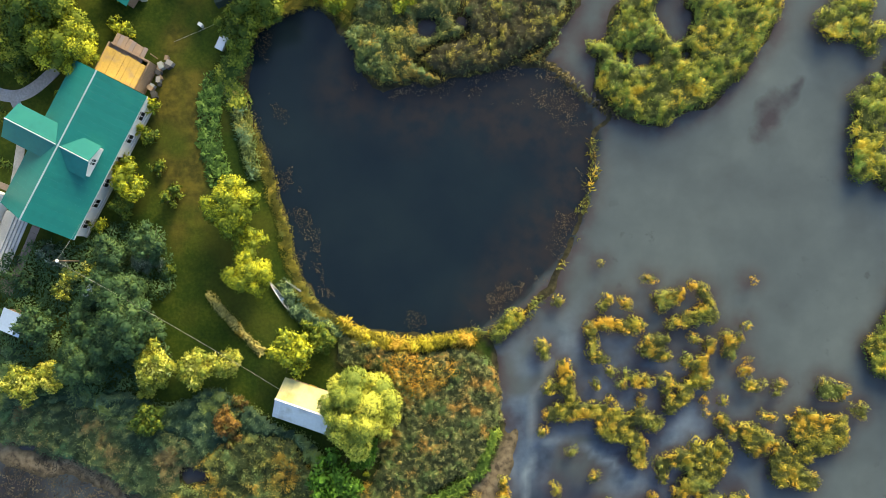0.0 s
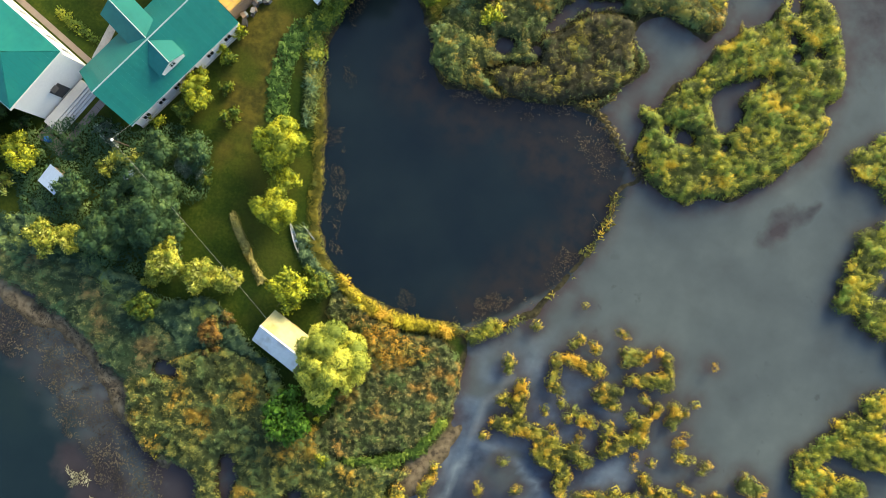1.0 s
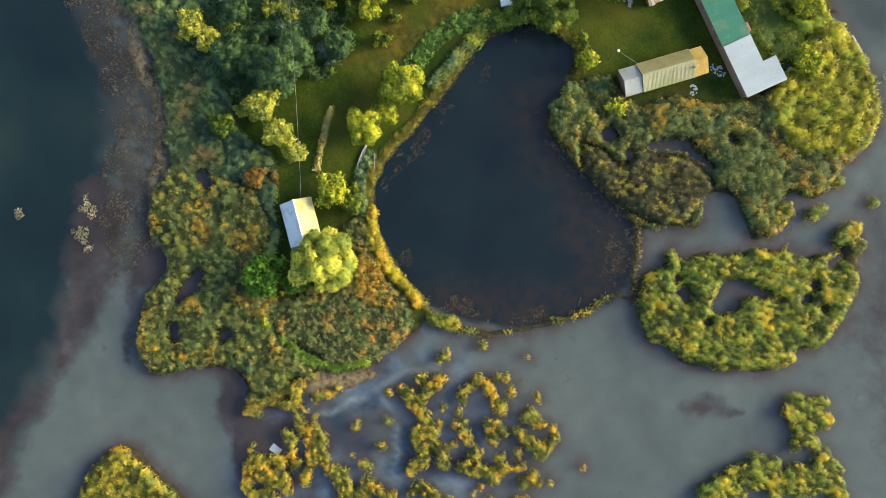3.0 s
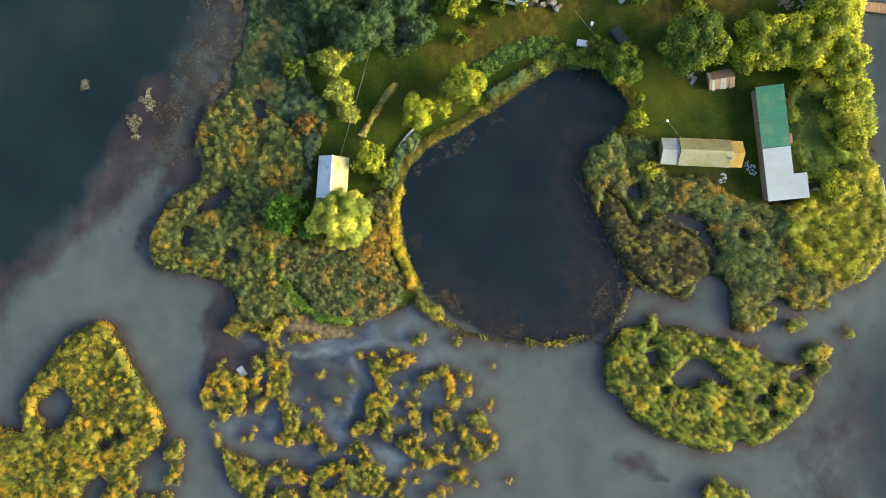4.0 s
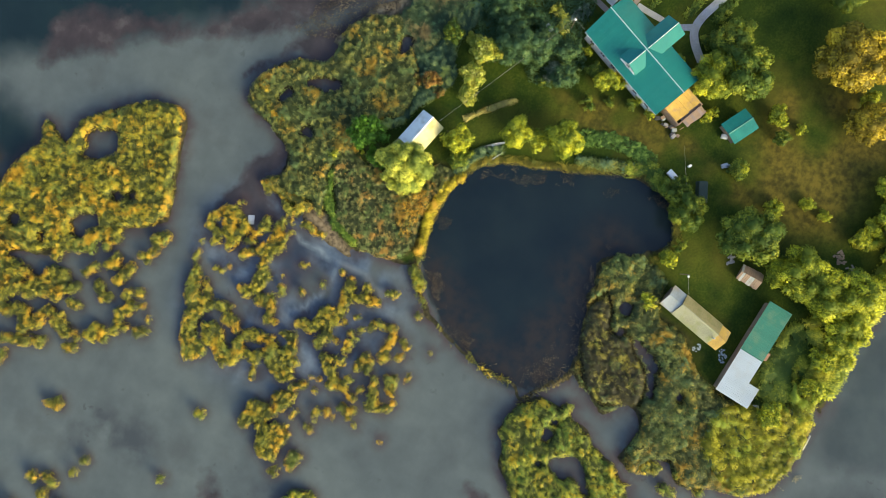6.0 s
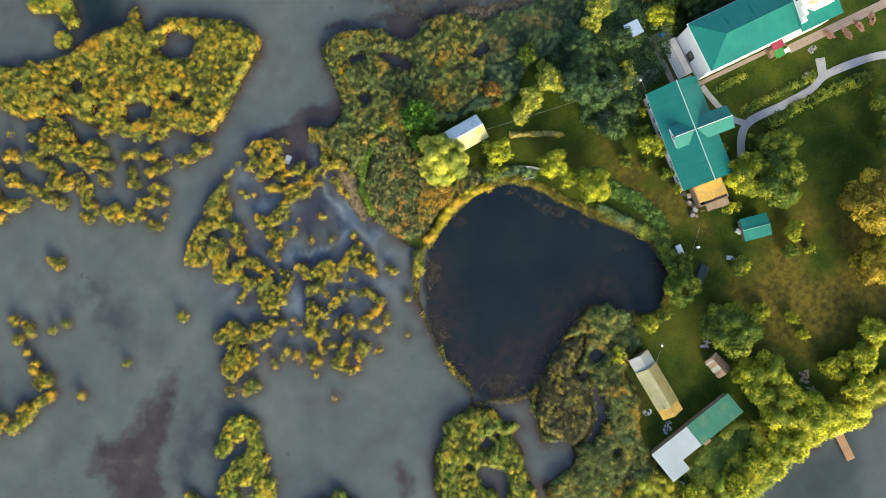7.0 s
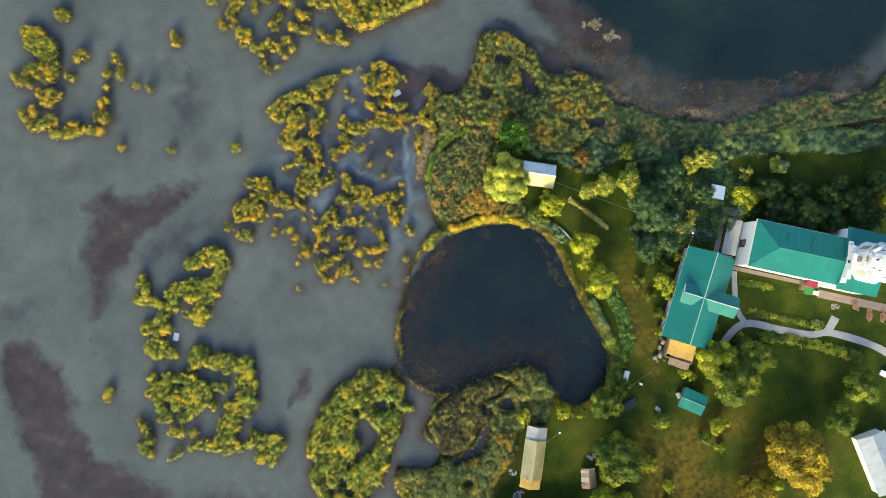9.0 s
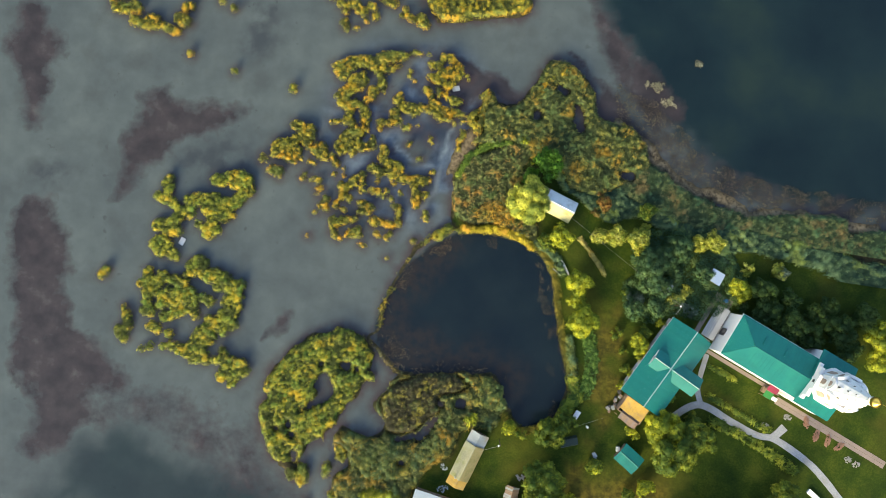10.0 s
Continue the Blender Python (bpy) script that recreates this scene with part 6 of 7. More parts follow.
bed("floating_weed", "pale straw-coloured weed drifts in the shallows", lambda q: discs_dist(wobble(wobble(q, 3.0, 1.6), 1.0, 0.5, 4), PALE_WEED), (0, 50), (60, 92), PALE_STRAW, 26, 0.06, 1.0, 0.0, (0.3, 0.16), seed=65, patchy=0.35, category="weed")
bed("reed_litter", "pale drift of dead reeds on the lake shallows", lambda q: discs_dist(wobble(wobble(q, 3.0, 1.2), 1.0, 0.5, 4), PALE_DRIFT), (-56, -62), (-30, -34), PALE_STRAW, 40, 0.08, 1.0, 0.05, (0.4, 0.12), seed=66, patchy=0.3, category="litter")

# ---------------------------------------------------------------- buildings
def shared(name, me, parent, m=None):
    ob = new(name, me)
    ob.parent = parent
    if m:
        ob.matrix_basis = m
    return ob


def mesh_of(bm, material, name="piece"):
    me = bpy.data.meshes.new(name)
    bm.to_mesh(me)
    bm.free()
    me.materials.append(material)
    return me


def sheet_piece(width, run, rise, material, thick=0.05, seam=0.012, ribs=0):
    """One roofing sheet, sloping up along +y, with raised seams folded into its profile."""
    up = Vector((0, -rise, run)).normalized()
    top = [(0.0015, thick)]
    for x in [0.02] + [width * (i + 1) / (ribs + 1) for i in range(ribs)]:
        top += [(x, thick), (x + 0.015, thick + seam), (x + 0.045, thick + seam), (x + 0.06, thick)]
    top.append((width - 0.0015, thick))
    ring = [(width - 0.0015, 0), (0.0015, 0)] + top
    return mesh_of(prism([Vector((x, 0, 0)) + up * h for x, h in ring], (0, run, rise)), material, "roof_sheet")


def slope_of_sheets(parent, x0, x1, y_eave, y_ridge, z_eave, z_ridge, material, pitch=1.0, skip=(), ribs=0, thick=0.05, seam=0.012):
    """A roof slope laid from separate sheets between an eave and a ridge that run along x."""
    n = max(1, round((x1 - x0) / pitch))
    w = (x1 - x0) / n
    run = abs(y_ridge - y_eave)
    me = sheet_piece(w, run, z_ridge - z_eave, material, thick, seam, ribs=ribs)
    for i in range(n):
        if i in skip:
            continue
        if y_ridge > y_eave:
            shared("roof_sheet", me, parent, Matrix.Translation((x0 + i * w, y_eave, z_eave)))
        else:
            shared("roof_sheet", me, parent, Matrix.Translation((x0 + (i + 1) * w, y_eave, z_eave)) @ Matrix.Rotation(math.pi, 4, "Z"))


def window(parent, x, y, z, w, h, out, frame_mat=None):
    """A window on a wall that runs along x at y; out is -1 or 1, the way it faces."""
    bm = bmesh.new()
    t = 0.09
    y0, y1 = sorted((y, y + out * 0.07))
    for a, b, c, d in ((-w / 2, w / 2, h, h + t), (-w / 2, w / 2, -t, 0), (-w / 2 - t, -w / 2, -t, h + t), (w / 2, w / 2 + t, -t, h + t), (-0.03, 0.03, 0, h), (-w / 2, -0.03, h * 0.62, h * 0.62 + 0.05), (0.03, w / 2, h * 0.62, h * 0.62 + 0.05)):
        add_box(bm, x + a, x + b, y0, y1, z + c, z + d)
    f = part("window_frame", bm, frame_mat or WHITE_PAINT, parent)
    p0, p1 = sorted((y + out * 0.005, y + out * 0.03))
    part("pane", box(x - w / 2, x + w / 2, p0, p1, z, z + h), GLASS_DARK, f)
    s0, s1 = sorted((y, y + out * 0.16))
    part("sill", box(x - w / 2 - 0.1, x + w / 2 + 0.1, s0, s1, z - 0.16, z - 0.1), ZINC, f)


def gable_walls(parent, x0, x1, y0, y1, z_eave, z_ridge, material, name="wall", thick=0.35):
    """Four walls under a ridge along x."""
    yr = (y0 + y1) / 2
    part(name, box(x0, x1, y0, y0 + thick, -0.2, z_eave), material, parent)
    part(name, box(x0, x1, y1 - thick, y1, -0.2, z_eave), material, parent)
    for x in (x0 + 0.002, x1 - thick - 0.002):
        part(name, prism([(x, y0 + thick, -0.2), (x, y1 - thick, -0.2), (x, y1 - thick, z_eave), (x, yr, z_ridge - 0.12), (x, y0 + thick, z_eave)], (thick, 0, 0)), material, parent)


def green_house():
    h = thing("house", pose(-44.0, 13.1, 0.35, 0, 0, 63), "white walled house with a green sheet-metal cross-gabled roof", "house")
    L, W = 8.9, 4.3
    gable_walls(h, -L, L, -W, W, 3.5, 6.2, WHITEWASH)
    part("plinth", add_box(bmesh.new(), -L - 0.1, L + 0.1, -W - 0.1, W + 0.1, -0.3, 0.45, 0.03), STONE, h)
    ze, zr = 3.42, 6.4
    for y in (-4.75, 4.75):
        slope_of_sheets(h, -9.25, 9.25, y, 0.0, ze, zr, ROOF_GREEN, 0.77, seam=0.005)
    part("ridge_cap", prism([(-9.3, -0.1, zr + 0.03), (-9.3, 0, zr + 0.13), (-9.3, 0.1, zr + 0.03), (-9.3, 0, zr + 0.07)], (18.6, 0, 0)), ROOF_RIDGE, h, "pale galvanised ridge strip")
    for y in (-4.78, 4.74):
        part("gutter", box(-9.25, 9.25, y - 0.07, y + 0.07, ze - 0.12, ze - 0.02, 0.02), ZINC, h)
    # dormer towards the pond
    cx, hw, top = -0.1, 1.75, 6.3
    d = part("dormer_front", prism([(cx - hw, -3.55, 4.0), (cx + hw, -3.55, 4.0), (cx + hw, -3.55, 5.4), (cx, -3.55, top - 0.12), (cx - hw, -3.55, 5.4)], (0, 0.25, 0)), WHITEWASH, h, "white gable front of the dormer")
    window(d, cx, -3.55, 4.6, 0.7, 0.85, -1)
    for s in (-1, 1):
        part("dormer_slope", prism([(cx + s * (hw + 0.28), -3.85, 5.38), (cx, -3.85, top), (cx, -0.18, top), (cx + s * (hw + 0.28), -1.63, 5.38)], Vector((s * 0.4, 0, 0.9)) * 0.06), ROOF_GREEN, h)
    for s in (-1, 1):
        part("dormer_cheek", prism([(cx + s * hw, -3.3, 4.2), (cx + s * hw, -3.3, 5.38), (cx + s * hw, -1.65, 5.38)], (-s * 0.12, 0, 0)), WHITEWASH, h)
    # ridge rod in the pale strip colour, which draws the dormer's highlight line
    part("dormer_ridge", rod((cx, -3.87, top + 0.05), (cx, -0.1, top + 0.05), 0.07), ROOF_RIDGE, h)
    # porch wing on the yard side
    part("porch_wall", box(cx - 1.7, cx - 1.4, W + 0.01, 6.3, -0.2, 5.2), WHITEWASH, h)
    part("porch_wall", box(cx + 1.4, cx + 1.7, W + 0.01, 6.3, -0.2, 5.2), WHITEWASH, h)
    part("porch_wall", prism([(cx - 1.7, 6.3, -0.2), (cx + 1.7, 6.3, -0.2), (cx + 1.7, 6.3, 5.2), (cx, 6.3, 5.95), (cx - 1.7, 6.3, 5.2)], (0, 0.28, 0)), WHITEWASH, h)
    for s in (-1, 1):
        part("porch_slope", prism([(cx + s * 2.1, 6.95, 5.22), (cx, 6.95, 6.15), (cx, 0.4, 6.15), (cx + s * 2.1, 1.88, 5.22)], Vector((s * 0.4, 0, 0.9)) * 0.06), ROOF_GREEN, h)
    part("porch_ridge", rod((cx, 6.97, 6.2), (cx, 0.1, 6.2), 0.07), ROOF_RIDGE, h)
    for x in (-7.3, -4.6, -1.9, 1.0, 3.9, 6.9):
        window(h, x, -W, 1.2, 1.0, 1.5, -1)
    for x in (-6.5, -3.8, 3.6, 6.4):
        window(h, x, W, 1.2, 1.0, 1.5, 1)


def annex():
    a = thing("annex", pose(-44.0, 13.1, 0.35, 0, 0, 63), "low lean-to with ochre boarded roof against the house end", "shed")
    x0, x1 = 9.3, 13.6
    part("wall", box(9.35, 13.0, -2.6, -2.4, -0.2, 2.3), WOOD, a)
    part("wall", box(9.35, 13.0, 2.6, 2.8, -0.2, 2.5), WOOD, a)
    part("wall", box(12.9, 13.1, -2.4, 2.6, -0.2, 2.3), WOOD, a)
    n = 8
    w = 5.2 / n
    rng = random.Random(3)
    for i in range(n):
        z = 2.45 + 0.05 * rng.random() + 0.04 * i / n
        y = -2.5 + i * w
        part("roof_board", box(x0 + 0.05, x1 - 1.4 + 0.3 * rng.random(), y + 0.01, y + w - 0.01, z, z + 0.06), OCHRE, a)
        part("terrace_board", box(x1 - 1.35, x1 + 0.6 + 0.3 * rng.random(), y * 0.8 + 0.5, y * 0.8 + w * 0.8 + 0.48, 1.9 + 0.03 * (i % 2), 1.98 + 0.03 * (i % 2)), WOOD if i % 3 else PINK_STONE, a)
    for x, y in ((13.9, -2.0), (13.9, 2.0), (12.0, -2.55)):
        part("post", rod((x, y, -0.3), (x, y, 1.95), 0.07), WOOD, a)
    mm = pose(-44.0, 13.1, 0.35, 0, 0, 63)
    for i in range(12):
        x, y = 9.8 + 0.42 * i + 0.2 * rng.random(), -3.9 + 0.9 * rng.random()
        s = 0.16 + 0.26 * rng.random()
        c = thing("crate", mm @ pose(x, y, 0, 0, 0, rng.random() * 90), "small piled box of yard clutter beside the lean-to", "crate", "clutter by the lean-to")
        mat = (DARK, WOOD, ZINC_DULL, DARK, STONE_GREY, WOOD)[i % 6]
        part("body", box(-s, s, -s * 0.7, s * 0.7, 0, 0.4 + s, 0.03), mat, c)
        part("lid", box(-s - 0.03, s + 0.03, -s * 0.7 - 0.03, s * 0.7 + 0.03, 0.405 + s, 0.46 + s, 0.01), mat, c)


def shed():
    s = thing("shed", pose(-16.9, -16.6, 0.35, 0, 0, -18.6), "small wooden shed with a worn pale sheet roof under the willow", "shed")
    gable_walls(s, -3.6, 3.6, -2.0, 2.0, 2.1, 3.4, WOOD, "wall", 0.15)
    # sunward slope: warm sunlight is put into its sheet colour, the other stays zinc
    slope_of_sheets(s, -3.9, 3.9, 2.35, 0, 2.0, 3.5, ZINC_SUNLIT, 0.65, thick=0.03)
    slope_of_sheets(s, -3.9, 2.6, -2.35, 0, 2.0, 3.5, ZINC, 0.65, thick=0.03)
    slope_of_sheets(s, 2.6, 3.9, -2.35, -0.6, 1.98, 3.0, WOOD, 0.65, thick=0.03)
    part("ridge_cap", prism([(-3.95, -0.15, 3.5), (-3.95, 0, 3.6), (-3.95, 0.15, 3.5)], (7.9, 0, 0)), ZINC, s)
    part("door", box(-1.2, -0.3, 2.0, 2.05, 0.0, 1.9), OCHRE, s)


def barn():
    b = thing("barn", pose(-6.75, 38.85, 0.35, 0, 0, 72.5), "long weathered barn with mossy corrugated gable roof", "barn")
    gable_walls(b, -5.8, 5.8, -1.75, 1.75, 2.1, 3.3, WOOD, "wall", 0.15)
    slope_of_sheets(b, -3.5, 4.3, -2.1, 0, 2.15, 3.65, ASBESTOS, 0.98, ribs=4, thick=0.04, seam=0.025)
    slope_of_sheets(b, -3.5, 4.3, 2.1, 0, 2.15, 3.65, ASBESTOS_BROWN, 0.98, ribs=4, thick=0.04, seam=0.025)
    slope_of_sheets(b, -6.1, -3.5, -2.0, 0, 2.1, 3.35, ZINC_DULL, 0.87, thick=0.03)
    slope_of_sheets(b, -6.1, -3.5, 2.0, 0, 2.1, 3.35, ZINC_DULL, 0.87, thick=0.03)
    slope_of_sheets(b, 4.3, 6.2, -2.0, 0, 2.05, 3.2, OCHRE, 0.63, thick=0.03)
    slope_of_sheets(b, 4.3, 6.2, 2.0, 0, 2.05, 3.2, OCHRE, 0.63, thick=0.03)
    part("ridge_cap", prism([(-3.5, -0.18, 3.66), (-3.5, 0, 3.78), (-3.5, 0.18, 3.66)], (7.8, 0, 0)), ASBESTOS, b)
    part("chimney", rod((4.1, -0.9, 2.6), (4.1, -0.9, 4.0), 0.12), ZINC, b, "thin metal flue")
    part("door", box(-2.5, -1.2, 1.76, 1.82, 0, 1.9), WOOD, b)


def long_shed():
    s = thing("long_shed", pose(-9.1, 50.5, 0.35, 0, 0, -9.0), "long low shed, half green sheet roof and half white corrugated", "shed")
    for y in (-1.75, 1.6):
        part("wall", box(-4.6, 12.2, y, y + 0.15, -0.2, 2.25), WOOD, s)
    for x in (-4.6, 4.8, 12.05):
        part("wall", box(x, x + 0.15, -1.6, 1.6, -0.2, 2.25), WOOD, s)
    slope_of_sheets(s, -4.9, 4.9, -2.05, 2.1, 2.3, 2.62, ROOF_GREEN_OLD, 0.82, thick=0.03, ribs=1, seam=0.025)
    slope_of_sheets(s, 4.6, 12.6, -2.05, 2.0, 2.42, 2.72, SHEET_WHITE, 1.0, thick=0.03, ribs=2, seam=0.07)
    slope_of_sheets(s, 8.8, 12.6, 2.02, 4.0, 2.55, 2.7, SHEET_WHITE, 1.0, thick=0.03, ribs=2, seam=0.07)
    part("porch", box(8.9, 12.4, 1.8, 3.8, -0.2, 2.4), WOOD, s)
    part("side_box", box(2.6, 4.0, 2.2, 3.1, -0.2, 1.5, 0.03), BRICK_RED, s)
    for i in range(7):
        part("bracket", box(-4.4 + i * 1.5, -4.3 + i * 1.5, -2.35, -2.06, 1.9, 2.2), WOOD, s)


def hut():
    h = thing("hut", pose(-39.75, 33.25, 0.35, 0, 0, 147), "small garden hut with a teal green sheet roof", "hut")
    gable_walls(h, -2.1, 2.1, -1.7, 1.7, 2.0, 2.36, WOOD, "wall", 0.12)
    slope_of_sheets(h, -2.5, 2.5, -2.05, 0, 2.05, 2.4, ROOF_GREEN, 0.83, thick=0.03)
    slope_of_sheets(h, -2.5, 2.5, 2.05, 0, 2.05, 2.4, ROOF_GREEN, 0.83, thick=0.03)
    part("ridge_cap", prism([(-2.5, -0.12, 2.42), (-2.5, 0, 2.5), (-2.5, 0.12, 2.42)], (5.0, 0, 0)), ROOF_GREEN, h)
    k = thing("kiosk", pose(-51.9, -6.85, 0.35, 0, 0, -22), "small cabin with a pale blue sheet roof among the trees", "cabin")
    gable_walls(k, -1.2, 1.2, -1.15, 1.15, 2.0, 2.1, WOOD, "wall", 0.1)
    slope_of_sheets(k, -1.4, 1.4, -1.35, 1.35, 2.05, 2.3, BLUE_PAINT, 0.7, thick=0.03)


def arch_panel(w, h, depth, material):
    """A round-headed panel, standing in x and z, with a raised rim."""
    bm = bmesh.new()
    ring = [(-w / 2, 0, 0), (w / 2, 0, 0)] + [(w / 2 * math.cos(a), 0, h - w / 2 + w / 2 * math.sin(a)) for a in [math.pi * i / 10 for i in range(11)]]
    return mesh_of(add_prism(bm, ring, (0, depth, 0)), material, "arch")


def church():
    c = thing("church", pose(-55.0, 4.1, 0.35, 0, 0, 157.8), "white church with green roof, tented bell tower and gold cupola", "church")
    E = 6.7
    H = 4.35
    # nave walls
    part("nave_wall", box(0, 17.0, -H, -H + 0.7, -0.3, E), WHITEWASH, c)
    part("nave_wall", box(0, 17.0, H - 0.7, H, -0.3, E), WHITEWASH, c)
    front = part("front_wall", box(-0.003, 0.7, -H + 0.7, H - 0.7, -0.3, E), WHITEWASH, c)
    bm = bmesh.new()
    for a, b, y0, y1 in ((-0.3, 17.0, -H - 0.3, -H + 0.25), (-0.3, 17.0, H - 0.25, H + 0.3), (-0.3, 0.25, -H + 0.25, H - 0.25)):
        add_box(bm, a, b, y0, y1, E + 0.004, E + 0.28)
    part("cornice", bm, WHITEWASH, c)
    part("door", box(-0.06, -0.004, -0.8, 0.8, 0.6, 3.2), DARK, front)
    part("door_canopy", box(-0.8, -0.065, -0.45, 0.45, 3.3, 3.5, 0.03), DARK, front)
    for i in range(6):
        for y, o in ((-H, -1), (H, 1)):
            window(c, 2.0 + 2.6 * i, y, 2.2, 0.9, 2.2, o)
    # hipped nave roof from sheets
    zr = E + 1.55
    O = 4.55
    ze = E + 0.3
    n = 22
    for side in (-1, 1):
        for i in range(n):
            x0, x1 = -0.2 + 17.2 * i / n, -0.2 + 17.2 * (i + 1) / n
            a, b = min(1, (x0 + 0.2) / O), min(1, (x1 + 0.2) / O)
            ring = [(x0 + 0.005, side * O, ze), (x1 - 0.005, side * O, ze), (x1 - 0.005, side * O * (1 - b), ze + (zr - ze) * b)]
            if a > 0:
                ring.append((x0 + 0.005, side * O * (1 - a), ze + (zr - ze) * a))
            part("roof_sheet", prism(ring, Vector((0, side * 0.5, 0.86)) * 0.06), ROOF_GREEN, c)
    for i in range(12):
        y0, y1 = -O + 2 * O * i / 12, -O + 2 * O * (i + 1) / 12
        a, b = 1 - abs(y0) / O, 1 - abs(y1) / O
        ring = [(-0.2, y0 + 0.005, ze), (-0.2, y1 - 0.005, ze)]
        if b > 0.001:
            ring.append((-0.2 + O * b, y1 - 0.005, ze + (zr - ze) * b))
        if a > 0.001:
            ring.append((-0.2 + O * a, y0 + 0.005, ze + (zr - ze) * a))
        part("roof_sheet", prism(ring, Vector((-0.5, 0, 0.86)) * 0.06), ROOF_GREEN, c)
    part("ridge_cap", prism([(4.3, -0.15, zr + 0.03), (4.3, 0, zr + 0.1), (4.3, 0.15, zr + 0.03)], (12.6, 0, 0)), ROOF_GREEN, c)
    for x in (5.6, 10.3):
        v = part("roof_vent", prism([(x, 1.3, 7.8), (x, 2.6, 7.4), (x, 2.6, 7.75), (x, 1.3, 8.15)], (0.5, 0, 0)), ROOF_GREEN, c)
        part("vent_mouth", box(x + 0.08, x + 0.42, 2.602, 2.63, 7.46, 7.7), DARK, v)
    # stepped white wall between nave and tower block
    bm = bmesh.new()
    for y0, y1, z1 in ((-4.0, -3.2, 8.3), (-3.2, -1.6, 9.4), (-1.6, 1.6, 10.2), (1.6, 3.2, 9.4), (3.2, 4.0, 8.3)):
        add_box(bm, 17.02, 17.75, y0, y1, E - 1, z1)
    w = part("stepped_wall", bm, WHITEWASH, c)
    part("vent_mouth", box(16.98, 17.015, -0.3, 0.3, 8.9, 9.6), DARK, w)
    # tower block with side arms
    part("transept_wall", box(17.0, 24.2, -5.0, -4.3, -0.3, 7.1), WHITEWASH, c)
    part("transept_wall", box(17.0, 24.2, 5.8, 6.5, -0.3, 7.1), WHITEWASH, c)
    part("transept_wall", box(17.004, 17.7, -4.3, 5.8, -0.3, 7.1), WHITEWASH, c)
    part("transept_wall", box(23.5, 24.196, -4.3, 5.8, -0.3, 7.1), WHITEWASH, c)
    for k in range(7):
        x0, x1 = 16.7 + 7.8 * k / 7, 16.7 + 7.8 * (k + 1) / 7
        for side, far in ((-1, 5.3), (1, 6.8)):
            part("roof_sheet", prism([(x0 + 0.005, side * far, 7.15), (x1 - 0.005, side * far, 7.15), (x1 - 0.005, side * 0.2 + 0.6, 8.3), (x0 + 0.005, side * 0.2 + 0.6, 8.3)], Vector((0, side * 0.2, 0.95)) * 0.06), ROOF_GREEN, c)
    for x in (18.6, 20.6, 22.6):
        window(c, x, -5.0, 2.2, 0.8, 2.0, -1)
        window(c, x, 6.5, 2.2, 0.8, 2.0, 1)
    # bell tower
    t = Vector((21.2, 0.7, 0))
    tower = part("bell_tower", lathe([(0, 7.0), (3.9, 7.0), (3.9, 8.6), (4.05, 8.62), (4.05, 8.9), (3.6, 8.95), (3.6, 12.6), (3.85, 12.65), (3.85, 12.95), (3.3, 13.0), (0, 13.0)], 8, math.pi / 8), WHITEWASH, c, "white octagonal bell stage")
    tower.matrix_basis = Matrix.Translation(t)
    tent = part("tent_roof", lathe([(3.35, 12.9), (3.25, 13.2), (2.3, 16.0), (1.25, 19.0), (0.75, 20.2), (0.75, 21.0), (0.9, 21.05), (0.9, 21.2), (0, 21.2)], 8, math.pi / 8), WHITEWASH, c, "white tented spire")
    tent.matrix_basis = Matrix.Translation(t)
    bell = arch_panel(1.05, 2.6, 0.06, BELL_DARK)
    rim = arch_panel(1.7, 3.1, 0.05, WHITEWASH)
    hood = arch_panel(2.5, 2.0, 0.55, WHITEWASH)
    lunette = arch_panel(1.1, 0.9, 0.05, BELL_DARK)
    slit = arch_panel(0.3, 0.7, 0.05, DARK)
    little = arch_panel(0.75, 1.25, 0.4, WHITEWASH)
    for i in range(8):
        turn = Matrix.Rotation(i * math.pi / 4, 4, "Z")
        base = Matrix.Translation(t) @ turn
        face = 3.6 * math.cos(math.pi / 8)
        shared("bell_rim", rim, c, base @ Matrix.Translation((0, -face - 0.05, 9.05)))
        shared("bell_opening", bell, c, base @ Matrix.Translation((0, -face - 0.115, 9.15)))
        shared("gable_arch", hood, c, base @ Matrix.Translation((0, -face - 0.1, 12.6)))
        shared("gable_panel", lunette, c, base @ Matrix.Translation((0, -face - 0.155, 12.95)))
        for r, z in ((2.72, 14.4), (2.0, 16.4), (1.4, 18.2)):
            shared("spire_dormer", little, c, base @ Matrix.Translation((0, -r * 0.924 - 0.06, z)) @ Matrix.Scale(r / 2.7, 4))
            shared("spire_slit", slit, c, base @ Matrix.Translation((0, -r * 0.924 - 0.115, z + 0.15 * r / 2.7)) @ Matrix.Scale(r / 2.7, 4))
    o = part("cupola", lathe([(0.55, 21.2), (0.6, 21.35), (0.95, 21.8), (1.0, 22.15), (0.8, 22.6), (0.4, 23.0), (0.12, 23.4), (0, 23.7)], 20), GOLD, c, "gilded onion cupola", True)
    o.matrix_basis = Matrix.Translation(t)
    bm = rod((0, 0, 23.5), (0, 0, 25.0), 0.05)
    add_rod(bm, (-0.4, 0, 24.5), (0.4, 0, 24.5), 0.04)
    x = part("cross", bm, GOLD, c)
    x.matrix_basis = Matrix.Translation(t)
    # front steps
    st = thing("steps", pose(-55.0, 4.1, 0.3, 0, 0, 157.8), "wide pale stone steps with landing before the church door", "steps")
    part("landing", box(-1.6, -0.32, -2.6, 4.6, 0, 0.75, 0.02), STONE, st)
